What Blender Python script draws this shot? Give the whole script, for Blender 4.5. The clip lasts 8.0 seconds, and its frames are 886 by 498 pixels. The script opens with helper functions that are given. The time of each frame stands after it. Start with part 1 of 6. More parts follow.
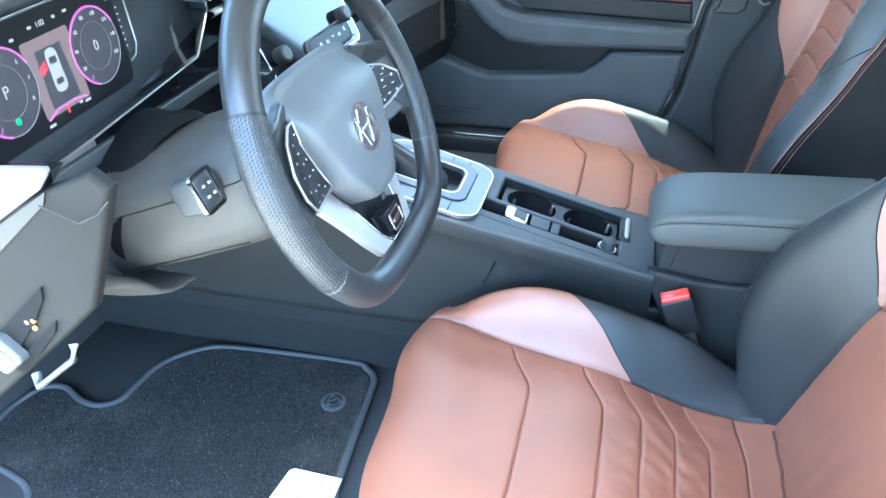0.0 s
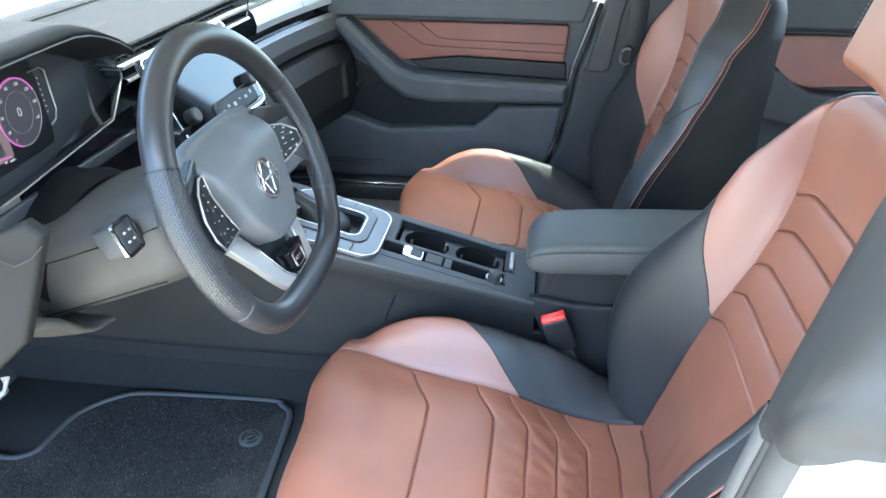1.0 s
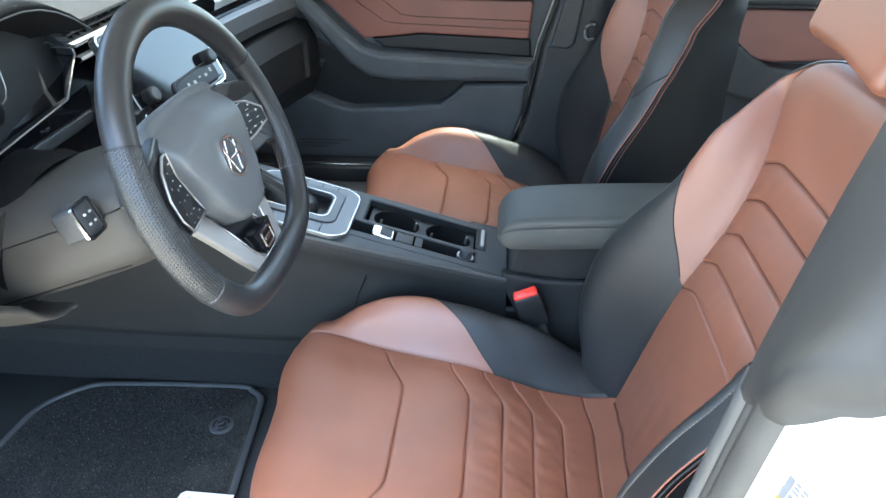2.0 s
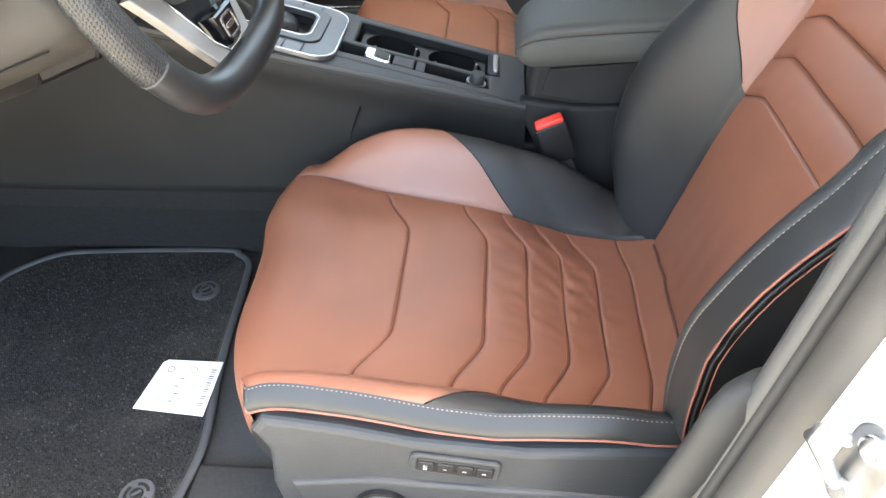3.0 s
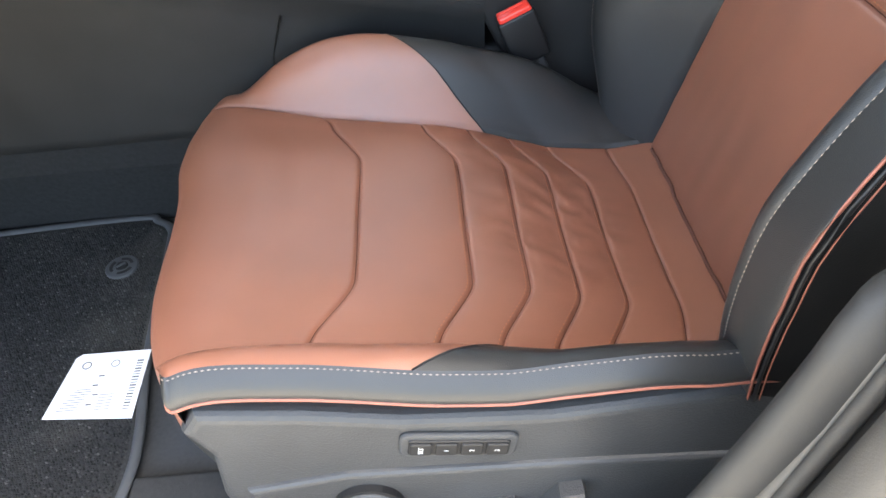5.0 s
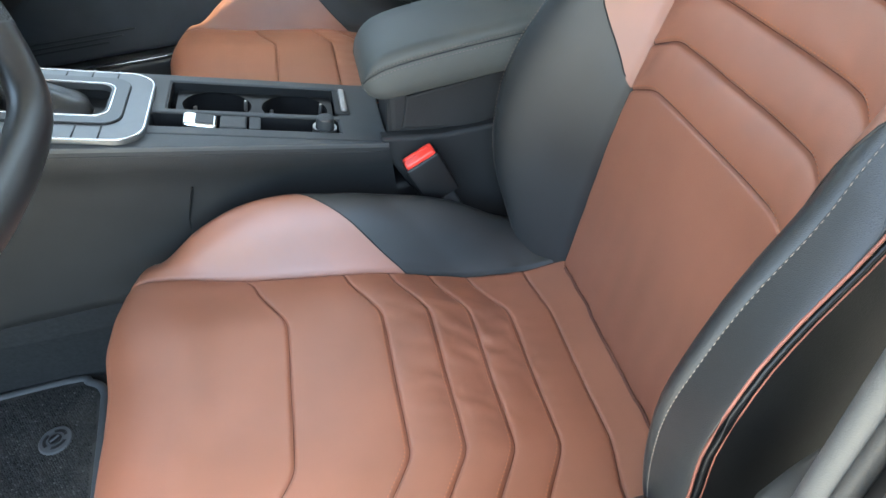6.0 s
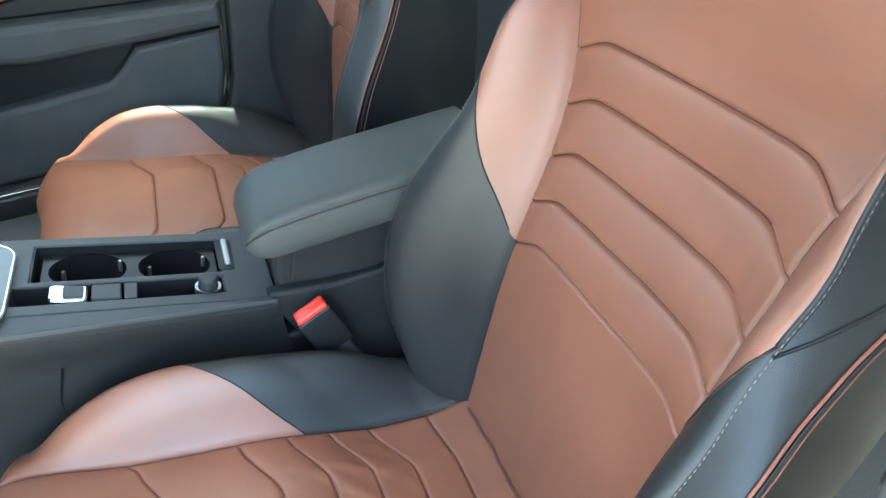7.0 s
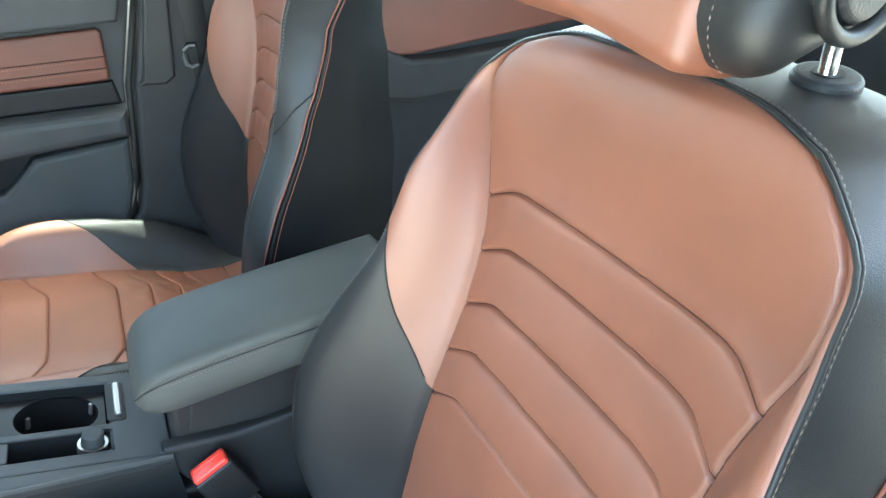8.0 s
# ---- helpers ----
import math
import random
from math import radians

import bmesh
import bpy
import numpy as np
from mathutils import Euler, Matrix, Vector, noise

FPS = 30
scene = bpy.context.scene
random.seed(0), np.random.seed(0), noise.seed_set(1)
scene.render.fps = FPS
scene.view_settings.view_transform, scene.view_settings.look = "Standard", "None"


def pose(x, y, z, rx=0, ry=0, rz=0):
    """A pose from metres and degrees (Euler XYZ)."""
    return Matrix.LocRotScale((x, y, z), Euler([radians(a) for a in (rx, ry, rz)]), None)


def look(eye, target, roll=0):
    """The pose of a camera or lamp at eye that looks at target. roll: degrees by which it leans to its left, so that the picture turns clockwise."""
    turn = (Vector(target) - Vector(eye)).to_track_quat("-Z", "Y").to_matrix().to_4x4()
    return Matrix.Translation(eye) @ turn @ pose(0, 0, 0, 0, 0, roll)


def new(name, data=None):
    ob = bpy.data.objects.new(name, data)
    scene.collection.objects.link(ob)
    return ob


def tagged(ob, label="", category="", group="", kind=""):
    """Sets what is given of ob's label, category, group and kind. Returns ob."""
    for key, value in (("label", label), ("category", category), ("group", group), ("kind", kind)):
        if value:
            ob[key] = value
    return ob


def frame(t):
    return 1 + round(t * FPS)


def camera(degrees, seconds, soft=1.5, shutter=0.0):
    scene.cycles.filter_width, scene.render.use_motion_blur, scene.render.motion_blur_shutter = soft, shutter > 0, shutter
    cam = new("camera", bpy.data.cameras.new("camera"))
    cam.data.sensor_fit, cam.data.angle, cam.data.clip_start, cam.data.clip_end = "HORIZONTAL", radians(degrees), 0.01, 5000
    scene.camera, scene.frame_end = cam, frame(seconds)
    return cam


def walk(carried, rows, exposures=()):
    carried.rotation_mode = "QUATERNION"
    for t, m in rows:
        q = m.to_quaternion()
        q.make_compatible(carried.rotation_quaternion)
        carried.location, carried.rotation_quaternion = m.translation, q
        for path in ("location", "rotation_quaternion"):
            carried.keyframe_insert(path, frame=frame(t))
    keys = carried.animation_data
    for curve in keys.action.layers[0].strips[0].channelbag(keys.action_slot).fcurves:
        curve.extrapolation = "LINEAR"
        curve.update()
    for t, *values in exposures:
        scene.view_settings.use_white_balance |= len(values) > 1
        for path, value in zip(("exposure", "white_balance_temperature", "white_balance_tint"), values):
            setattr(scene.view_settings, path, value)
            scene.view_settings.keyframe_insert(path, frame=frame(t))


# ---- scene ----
cam = camera(65.0, 8.0)
PATH = [
    (0, (-0.2291, -0.9732, 1.2731), (-0.4627, -0.1741, 0.7192), -2.13),
    (0.5, (-0.1891, -1.0469, 1.3132), (-0.3625, -0.2120, 0.7909), -1.12),
    (1, (-0.1665, -1.0800, 1.3223), (-0.2969, -0.2221, 0.8254), -0.55),
    (1.2, (-0.1524, -1.0859, 1.3251), (-0.2759, -0.2234, 0.8343), -0.42),
    (2.3, (-0.1839, -1.0600, 1.2816), (-0.2545, -0.2249, 0.7361), -0.26),
    (2.5, (-0.1790, -1.0362, 1.2455), (-0.2600, -0.2188, 0.6752), -1.12),
    (3, (-0.2057, -0.9912, 1.1272), (-0.2761, -0.2221, 0.4920), -1.93),
    (3.5, (-0.2211, -0.9450, 1.0297), (-0.2802, -0.2026, 0.3624), -2.59),
    (4, (-0.2236, -0.8857, 0.9813), (-0.2818, -0.1662, 0.2893), -4.21),
    (4.2, (-0.2239, -0.8777, 0.9764), (-0.2789, -0.1619, 0.2803), -4.46),
    (5.3, (-0.2411, -0.8792, 1.0084), (-0.2169, -0.1461, 0.3288), -5.72),
    (5.5, (-0.2256, -0.8472, 1.0491), (-0.1926, -0.1183, 0.3652), -6.83),
    (6, (-0.2028, -0.8216, 1.0958), (-0.1108, -0.0639, 0.4498), -7.54),
    (6.5, (-0.1906, -0.7873, 1.1396), (-0.0188, -0.0203, 0.5213), -6.59),
    (7, (-0.1658, -0.7511, 1.1712), (0.0810, 0.0175, 0.5811), -5.37),
    (7.5, (-0.1334, -0.7218, 1.1869), (0.1770, 0.0543, 0.6379), -4.01),
    (8, (-0.1108, -0.6889, 1.2072), (0.2486, 0.0950, 0.7009), -2.67),
]
LIGHT = [(0, 5.32, 5200, -9), (0.6, 4.88, 5500, -6), (1.2, 4.70, 5900, -4), (2.5, 4.33, 6450, -2), (3.2, 4.47, 7600, 4), (4, 4.10, 7500, 5), (5.5, 4.39, 7000, 0), (7, 4.67, 6200, -12), (8, 4.81, 6250, -10)]
walk(cam, [(t, look(eye, target, roll)) for t, eye, target, roll in PATH], LIGHT)

# ---- light ----
world = bpy.data.worlds.new("sky")
scene.world = world
world.use_nodes = True
wn = world.node_tree
sky = wn.nodes.new("ShaderNodeTexSky")
sky.sky_type = "NISHITA"
sky.sun_disc = False
sky.air_density = 0.8
sky.dust_density = 4.0
sky.ozone_density = 0.6
sky.sun_elevation = radians(52)
sky.sun_rotation = radians(20)
wn.nodes["Background"].inputs["Strength"].default_value = 0.15
wn.links.new(sky.outputs["Color"], wn.nodes["Background"].inputs["Color"])
sun = new("sun", bpy.data.lights.new("sun", "SUN"))
sun.data.energy, sun.data.angle, sun.data.color = 1.4, radians(0.5), (1.0, 0.95, 0.88)
SUN_FROM = Vector((0.20, 0.105, 0.95))
sun.matrix_world = look(SUN_FROM * 5, (0, 0, 0))
sky.sun_elevation = math.asin(SUN_FROM.normalized().z)
sky.sun_rotation = math.atan2(SUN_FROM.x, SUN_FROM.y)


# ---- materials ----
def mat(name, colour, rough=0.5, metal=0.0, vary=0.12, scale=18.0, bump=0.0, bump_scale=400.0, kind="noise", spec=0.5, coat=0.0):
    m = bpy.data.materials.new(name)
    m.use_nodes = True
    nt = m.node_tree
    b = nt.nodes["Principled BSDF"]
    b.inputs["Roughness"].default_value = rough
    b.inputs["Metallic"].default_value = metal
    b.inputs["Specular IOR Level"].default_value = spec
    b.inputs["Coat Weight"].default_value = coat
    tc = nt.nodes.new("ShaderNodeTexCoord")
    n1 = nt.nodes.new("ShaderNodeTexNoise")
    n1.inputs["Scale"].default_value = scale
    n1.inputs["Detail"].default_value = 6
    nt.links.new(tc.outputs["Object"], n1.inputs["Vector"])
    ramp = nt.nodes.new("ShaderNodeValToRGB")
    lo = [c * (1 - vary) for c in colour]
    hi = [min(1, c * (1 + vary)) for c in colour]
    ramp.color_ramp.elements[0].color = (*lo, 1)
    ramp.color_ramp.elements[0].position = 0.3
    ramp.color_ramp.elements[1].color = (*hi, 1)
    ramp.color_ramp.elements[1].position = 0.7
    nt.links.new(n1.outputs["Fac"], ramp.inputs["Fac"])
    nt.links.new(ramp.outputs["Color"], b.inputs["Base Color"])
    rr = nt.nodes.new("ShaderNodeMapRange")
    rr.inputs["To Min"].default_value = max(0.02, rough - 0.06)
    rr.inputs["To Max"].default_value = min(1, rough + 0.06)
    nt.links.new(n1.outputs["Fac"], rr.inputs["Value"])
    nt.links.new(rr.outputs["Result"], b.inputs["Roughness"])
    if bump:
        if kind == "leather":
            t = nt.nodes.new("ShaderNodeTexVoronoi")
            t.feature = "DISTANCE_TO_EDGE"
            out = t.outputs["Distance"]
        else:
            t = nt.nodes.new("ShaderNodeTexNoise")
            t.inputs["Detail"].default_value = 3
            out = t.outputs["Fac"]
        t.inputs["Scale"].default_value = bump_scale
        nt.links.new(tc.outputs["Object"], t.inputs["Vector"])
        bp = nt.nodes.new("ShaderNodeBump")
        bp.inputs["Strength"].default_value = bump
        bp.inputs["Distance"].default_value = 0.001
        nt.links.new(out, bp.inputs["Height"])
        nt.links.new(bp.outputs["Normal"], b.inputs["Normal"])
    return m


BROWN = mat("brown_leather", (0.210, 0.0785, 0.0440), 0.47, vary=0.10, scale=9, bump=0.22, bump_scale=850, kind="leather", spec=0.85)
BLACK = mat("black_leather", (0.019, 0.0192, 0.0190), 0.40, vary=0.15, scale=9, bump=0.22, bump_scale=850, kind="leather", spec=0.42)
DOORBROWN = mat("door_leather", (0.165, 0.055, 0.036), 0.45, vary=0.10, scale=9, bump=0.16, bump_scale=850, kind="leather", spec=0.45)
LID = mat("lid_leather", (0.050, 0.0515, 0.047), 0.55, vary=0.15, scale=9, bump=0.2, bump_scale=850, kind="leather", spec=0.32)
# black shell, darkened further for the deep shadow between seat and pillar
SHELL = mat("shell_black_shaded", (0.0058, 0.0060, 0.0061), 0.62, vary=0.15, bump=0.2, bump_scale=900, spec=0.11)
# outer seal rubber with the tan sun bounce put into its colour
SEALTAN = mat("sunlit_seal", (0.054, 0.050, 0.044), 0.6, vary=0.12, bump=0.2, bump_scale=700, spec=0.3)
SEALGREY = mat("grey_seal", (0.040, 0.038, 0.035), 0.6, vary=0.1, bump=0.2, bump_scale=700, spec=0.3)
STEEL = mat("worn_steel", (0.30, 0.295, 0.285), 0.36, metal=0.9, vary=0.15, scale=60)
PLASTIC = mat("grey_plastic", (0.033, 0.0335, 0.034), 0.46, vary=0.12, bump=0.45, bump_scale=620, spec=0.35)
SOFT = mat("soft_plastic", (0.028, 0.029, 0.030), 0.55, vary=0.12, bump=0.3, bump_scale=700, spec=0.3)
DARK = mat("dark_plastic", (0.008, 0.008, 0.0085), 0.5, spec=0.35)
GLOSS = mat("gloss_black", (0.004, 0.004, 0.005), 0.06, vary=0.0)
CHROME = mat("satin_chrome", (0.72, 0.72, 0.72), 0.22, metal=1.0, vary=0.03)
CARPET = mat("carpet", (0.037, 0.037, 0.037), 0.95, vary=0.12, scale=200, bump=0.5, bump_scale=1200, spec=0.1)
MATTING = mat("mat_pile", (0.029, 0.029, 0.029), 0.95, vary=0.25, scale=260, bump=0.7, bump_scale=900, spec=0.1)
nt = MATTING.node_tree
b = nt.nodes["Principled BSDF"]
n = nt.nodes.new("ShaderNodeTexNoise")
n.inputs["Scale"].default_value = 7.0
n.inputs["Detail"].default_value = 8
r = nt.nodes.new("ShaderNodeMapRange")
r.inputs["From Min"].default_value, r.inputs["From Max"].default_value = 0.52, 0.80
r.inputs["To Max"].default_value = 0.6
mx = nt.nodes.new("ShaderNodeMixRGB")
mx.inputs["Color2"].default_value = (0.12, 0.11, 0.095, 1)
tc = nt.nodes.new("ShaderNodeTexCoord")
nt.links.new(tc.outputs["Object"], n.inputs["Vector"])
nt.links.new(n.outputs["Fac"], r.inputs["Value"])
nt.links.new(r.outputs["Result"], mx.inputs["Fac"])
nt.links.new(b.inputs["Base Color"].links[0].from_socket, mx.inputs["Color1"])
nt.links.new(mx.outputs["Color"], b.inputs["Base Color"])
# floor carpet again, darkened to take off the light on the tunnel's sides
TUNNEL = mat("tunnel_carpet_shaded", (0.021, 0.0212, 0.0215), 0.95, vary=0.18, scale=160, bump=0.6, bump_scale=1000, spec=0.08)
EDGING = mat("mat_edging", (0.050, 0.052, 0.055), 0.7, vary=0.15)
PAPER = mat("paper", (0.78, 0.78, 0.76), 0.7, vary=0.03)
THREAD = mat("grey_thread", (0.19, 0.15, 0.122), 0.7)
DARKTHREAD = mat("dark_thread", (0.11, 0.085, 0.078), 0.7)
SEWN = mat("brown_thread", (0.36, 0.14, 0.07), 0.7)
# brown thread darkened for the shade down in the seams and seat crease
SEAMSHADE = mat("seam_shade_brown", (0.085, 0.030, 0.018), 0.8)
PIPING = mat("orange_piping", (0.20, 0.066, 0.042), 0.55)
RED = mat("red_button", (0.75, 0.045, 0.03), 0.35)
WHITE = mat("white_paint", (0.66, 0.655, 0.635), 0.25, vary=0.02, coat=0.5)
RUBBER = mat("rubber_seal", (0.022, 0.021, 0.020), 0.65, bump=0.2)
LINER = mat("headliner", (0.50, 0.49, 0.47), 0.9, bump=0.3)
GROUND = mat("concrete", (0.40, 0.365, 0.315), 0.9, vary=0.2, scale=3)
PILLAR = mat("pillar_grey", (0.027, 0.0265, 0.0252), 0.6, vary=0.1, bump=0.12, bump_scale=900, spec=0.28)
CLUSTER = mat("cluster_black", (0.008, 0.008, 0.009), 0.36, vary=0.0, spec=0.25)
DASHEND = mat("end_plastic", (0.0115, 0.011, 0.0102), 0.6, vary=0.1, bump=0.25, bump_scale=900, spec=0.06)
COLUMN = mat("column_plastic", (0.042, 0.039, 0.035), 0.5, vary=0.1, bump=0.25, bump_scale=900, spec=0.2)
DASHTOP = mat("dash_top", (0.013, 0.013, 0.0135), 0.7, vary=0.1, bump=0.3, bump_scale=700, spec=0.15)
CLOTH = mat("gaiter_cloth", (0.006, 0.006, 0.006), 0.9, vary=0.2, spec=0.1)
MARKS = mat("pale_marks", (0.40, 0.40, 0.385), 0.6)
SILVER = mat("silver_paint", (0.42, 0.42, 0.41), 0.30, metal=0.35, vary=0.04)
STRIP = mat("light_strip", (0.052, 0.052, 0.050), 0.5, vary=0.08, bump=0.2, bump_scale=900)
SPOKE = mat("spoke_silver", (0.36, 0.345, 0.325), 0.40, metal=0.85, vary=0.04)
DOORGREY = mat("door_grey", (0.056, 0.059, 0.061), 0.55, vary=0.12, bump=0.3, bump_scale=700, spec=0.35)
# console plastic in two tones: less lit sides painted darker than the top
SIDESHADED = mat("console_side_shaded", (0.0185, 0.0188, 0.0190), 0.55, vary=0.12, bump=0.35, bump_scale=650, spec=0.22)
TOPGREY = mat("console_top_grey", (0.046, 0.048, 0.049), 0.5, vary=0.1, bump=0.3, bump_scale=750, spec=0.32)
GEARSILVER = mat("brushed_silver", (0.115, 0.117, 0.118), 0.40, metal=0.6, vary=0.06, scale=90)
SATIN = mat("satin_silver", (0.080, 0.082, 0.083), 0.42, metal=0.5, vary=0.05)


# ---- mesh helpers ----
def part(name, data, material, parent=None, label=""):
    if isinstance(data, bmesh.types.BMesh):
        me = bpy.data.meshes.new(name)
        data.to_mesh(me)
        data.free()
    else:
        me = data
    me.materials.clear()
    me.materials.append(material)
    ob = new(name, me)
    if parent:
        ob.parent = parent
    if label:
        ob["label"] = label
    return ob


def thing(name, label, category, group="", kind="", at=(0, 0, 0)):
    ob = new(name)
    ob.empty_display_size = 0.05
    ob.location = at
    return tagged(ob, label, category, group, kind)


def grid(rows, smooth=True, close=False):
    """A sheet from rows of points."""
    nr, nc = len(rows), len(rows[0])
    vs = [tuple(p) for r in rows for p in r]
    fs = []
    for i in range(nr - 1):
        for j in range(nc - 1 + (1 if close else 0)):
            k = (j + 1) % nc
            fs.append((i * nc + j, i * nc + k, (i + 1) * nc + k, (i + 1) * nc + j))
    me = bpy.data.meshes.new("sheet")
    me.from_pydata(vs, [], fs)
    if smooth:
        me.polygons.foreach_set("use_smooth", [True] * len(fs))
    me.update()
    return me


def tube(points, radius, seg=10, closed=False, flat=1.0, caps=True):
    """A round cord along points; flat squeezes it along the second axis."""
    pts = [Vector(p) for p in points]
    n = len(pts)
    rings, up = [], Vector((0, 0, 1))
    for i, p in enumerate(pts):
        a = pts[(i - 1) % n] if closed or i else pts[0]
        b = pts[(i + 1) % n] if closed or i < n - 1 else pts[-1]
        d = (b - a).normalized()
        ref = up if abs(d.dot(up)) < 0.95 else Vector((1, 0, 0))
        s = d.cross(ref).normalized()
        u = s.cross(d)
        r = radius[i] if isinstance(radius, (list, tuple)) else radius
        rings.append([p + r * (math.cos(w) * s + flat * math.sin(w) * u) for w in [2 * math.pi * k / seg for k in range(seg)]])
    if closed:
        rings.append(rings[0])
    me = grid(rings, close=True)
    if caps and not closed:
        bm = bmesh.new()
        bm.from_mesh(me)
        bm.verts.ensure_lookup_table()
        bm.faces.new([bm.verts[k] for k in range(seg)])
        bm.faces.new([bm.verts[(n - 1) * seg + k] for k in reversed(range(seg))])
        bm.to_mesh(me)
        bm.free()
    return me


def box(lo, hi, bevel=0.004, m=None, seg=2):
    bm = bmesh.new()
    bmesh.ops.create_cube(bm, size=1)
    lo, hi = Vector(lo), Vector(hi)
    for v in bm.verts:
        v.co = Vector((lo[k] + (v.co[k] + 0.5) * (hi[k] - lo[k]) for k in range(3)))
    if bevel:
        bmesh.ops.bevel(bm, geom=bm.edges[:], offset=bevel, segments=seg, affect="EDGES", profile=0.5)
    for f in bm.faces:
        f.smooth = True
    if m:
        bm.transform(m)
    return bm


def prism(outline, depth, m=None, bevel=0.003, seg=2):
    """A plate: outline in its x, y plane, from z = 0 up to depth, with rounded upper edges; m places it."""
    bm = bmesh.new()
    low = [bm.verts.new((x, y, 0)) for x, y in outline]
    top = [bm.verts.new((x, y, depth)) for x, y in outline]
    n = len(outline)
    bm.faces.new(list(reversed(low)))
    face = bm.faces.new(top)
    for i in range(n):
        bm.faces.new((low[i], low[(i + 1) % n], top[(i + 1) % n], top[i]))
    bmesh.ops.recalc_face_normals(bm, faces=bm.faces[:])
    if bevel:
        bmesh.ops.bevel(bm, geom=list(face.edges), offset=bevel, segments=seg, affect="EDGES", profile=0.5)
    if m:
        bm.transform(m)
    return bm


def ring_plate(outer, inner, depth, m=None):
    """A frame between two outlines of equal count, with thickness."""
    n = len(outer)
    rows = [[(x, y, 0) for x, y in outer], [(x, y, depth) for x, y in outer], [(x, y, depth) for x, y in inner], [(x, y, 0) for x, y in inner]]
    rows.append(rows[0])
    bm = bmesh.new()
    bm.from_mesh(grid(rows, smooth=False, close=True))
    bmesh.ops.remove_doubles(bm, verts=bm.verts[:], dist=1e-6)
    bmesh.ops.recalc_face_normals(bm, faces=bm.faces[:])
    if m:
        bm.transform(m)
    return bm


def rrect(w, h, r, n=5):
    pts = []
    for cx, cy, a0 in ((w / 2 - r, h / 2 - r, 0), (-w / 2 + r, h / 2 - r, 90), (-w / 2 + r, -h / 2 + r, 180), (w / 2 - r, -h / 2 + r, 270)):
        for k in range(n):
            a = radians(a0 + 90 * k / (n - 1))
            pts.append((cx + r * math.cos(a), cy + r * math.sin(a)))
    return pts


def circle(r, n=32, sx=1.0):
    return [(sx * r * math.cos(2 * math.pi * k / n), r * math.sin(2 * math.pi * k / n)) for k in range(n)]


def basis(origin, x_axis, y_axis):
    """The pose whose x and y axes point along the given ways."""
    x = Vector(x_axis).normalized()
    y = Vector(y_axis)
    y = (y - x * y.dot(x)).normalized()
    z = x.cross(y)
    m = Matrix((x, y, z)).transposed().to_4x4()
    m.translation = Vector(origin)
    return m


def lerp(x, table):
    """Piecewise linear look-up in pairs."""
    if x <= table[0][0]:
        return table[0][1]
    for (a, p), (b, q) in zip(table, table[1:]):
        if x <= b:
            return p + (q - p) * (x - a) / (b - a)
    return table[-1][1]


def ease(x, table):
    """Smooth look-up in pairs (monotone between neighbours)."""
    if x <= table[0][0]:
        return table[0][1]
    for (a, p), (b, q) in zip(table, table[1:]):
        if x <= b:
            t = (x - a) / (b - a)
            return p + (q - p) * t * t * (3 - 2 * t)
    return table[-1][1]


def spline(x, table):
    """Smooth curve through pairs."""
    if x <= table[0][0]:
        return table[0][1]
    if x >= table[-1][0]:
        return table[-1][1]
    n = len(table)
    sl = []
    for i in range(n):
        a, b = table[max(0, i - 1)], table[min(n - 1, i + 1)]
        sl.append((b[1] - a[1]) / (b[0] - a[0]))
    for i in range(n - 1):
        (a, p), (b, q) = table[i], table[i + 1]
        if x <= b:
            h = b - a
            t = (x - a) / h
            return (2 * t**3 - 3 * t**2 + 1) * p + (t**3 - 2 * t**2 + t) * h * sl[i] + (-2 * t**3 + 3 * t**2) * q + (t**3 - t**2) * h * sl[i + 1]


def samples(stops, step, fine=(0.0010, 0.0020, 0.0034, 0.006, 0.011)):
    """Positions from the first stop to the last, closer together round each inner stop."""
    xs = set(stops)
    for a, b in zip(stops, stops[1:]):
        n = max(1, int((b - a) / step))
        xs |= {round(a + (b - a) * k / n, 5) for k in range(n + 1)}
    for s in stops[1:-1]:
        for d in fine:
            xs |= {round(s - d, 5), round(s + d, 5)}
    out = []
    for x in sorted(x for x in xs if stops[0] <= x <= stops[-1]):
        if not out or x - out[-1] > 0.0008 or x in stops:
            if out and x - out[-1] <= 0.0008 and out[-1] not in stops:
                out.pop()
            out.append(x)
    return out


def stitches(points, every, length, radius, parent, material=None, name="stitching"):
    """Short raised threads along a line, one part."""
    bm = bmesh.new()
    pts = [Vector(p) for p in points]
    walked = 0.0
    nxt = 0.0
    for a, b in zip(pts, pts[1:]):
        d = (b - a).length
        if d < 1e-6:
            continue
        way = (b - a) / d
        while nxt <= walked + d:
            c = a + way * (nxt - walked)
            ref = Vector((0, 0, 1)) if abs(way.z) < 0.9 else Vector((1, 0, 0))
            s = way.cross(ref).normalized()
            u = s.cross(way)
            ends = [bm.verts.new(c - way * length / 2), bm.verts.new(c + way * length / 2)]
            mid = [bm.verts.new(c + radius * (math.cos(w) * s + math.sin(w) * u)) for w in (0, math.pi / 2, math.pi, 3 * math.pi / 2)]
            for k in range(4):
                bm.faces.new((ends[0], mid[k], mid[(k + 1) % 4]))
                bm.faces.new((ends[1], mid[(k + 1) % 4], mid[k]))
            nxt += every
        walked += d
    return part(name, bm, material or THREAD, parent)


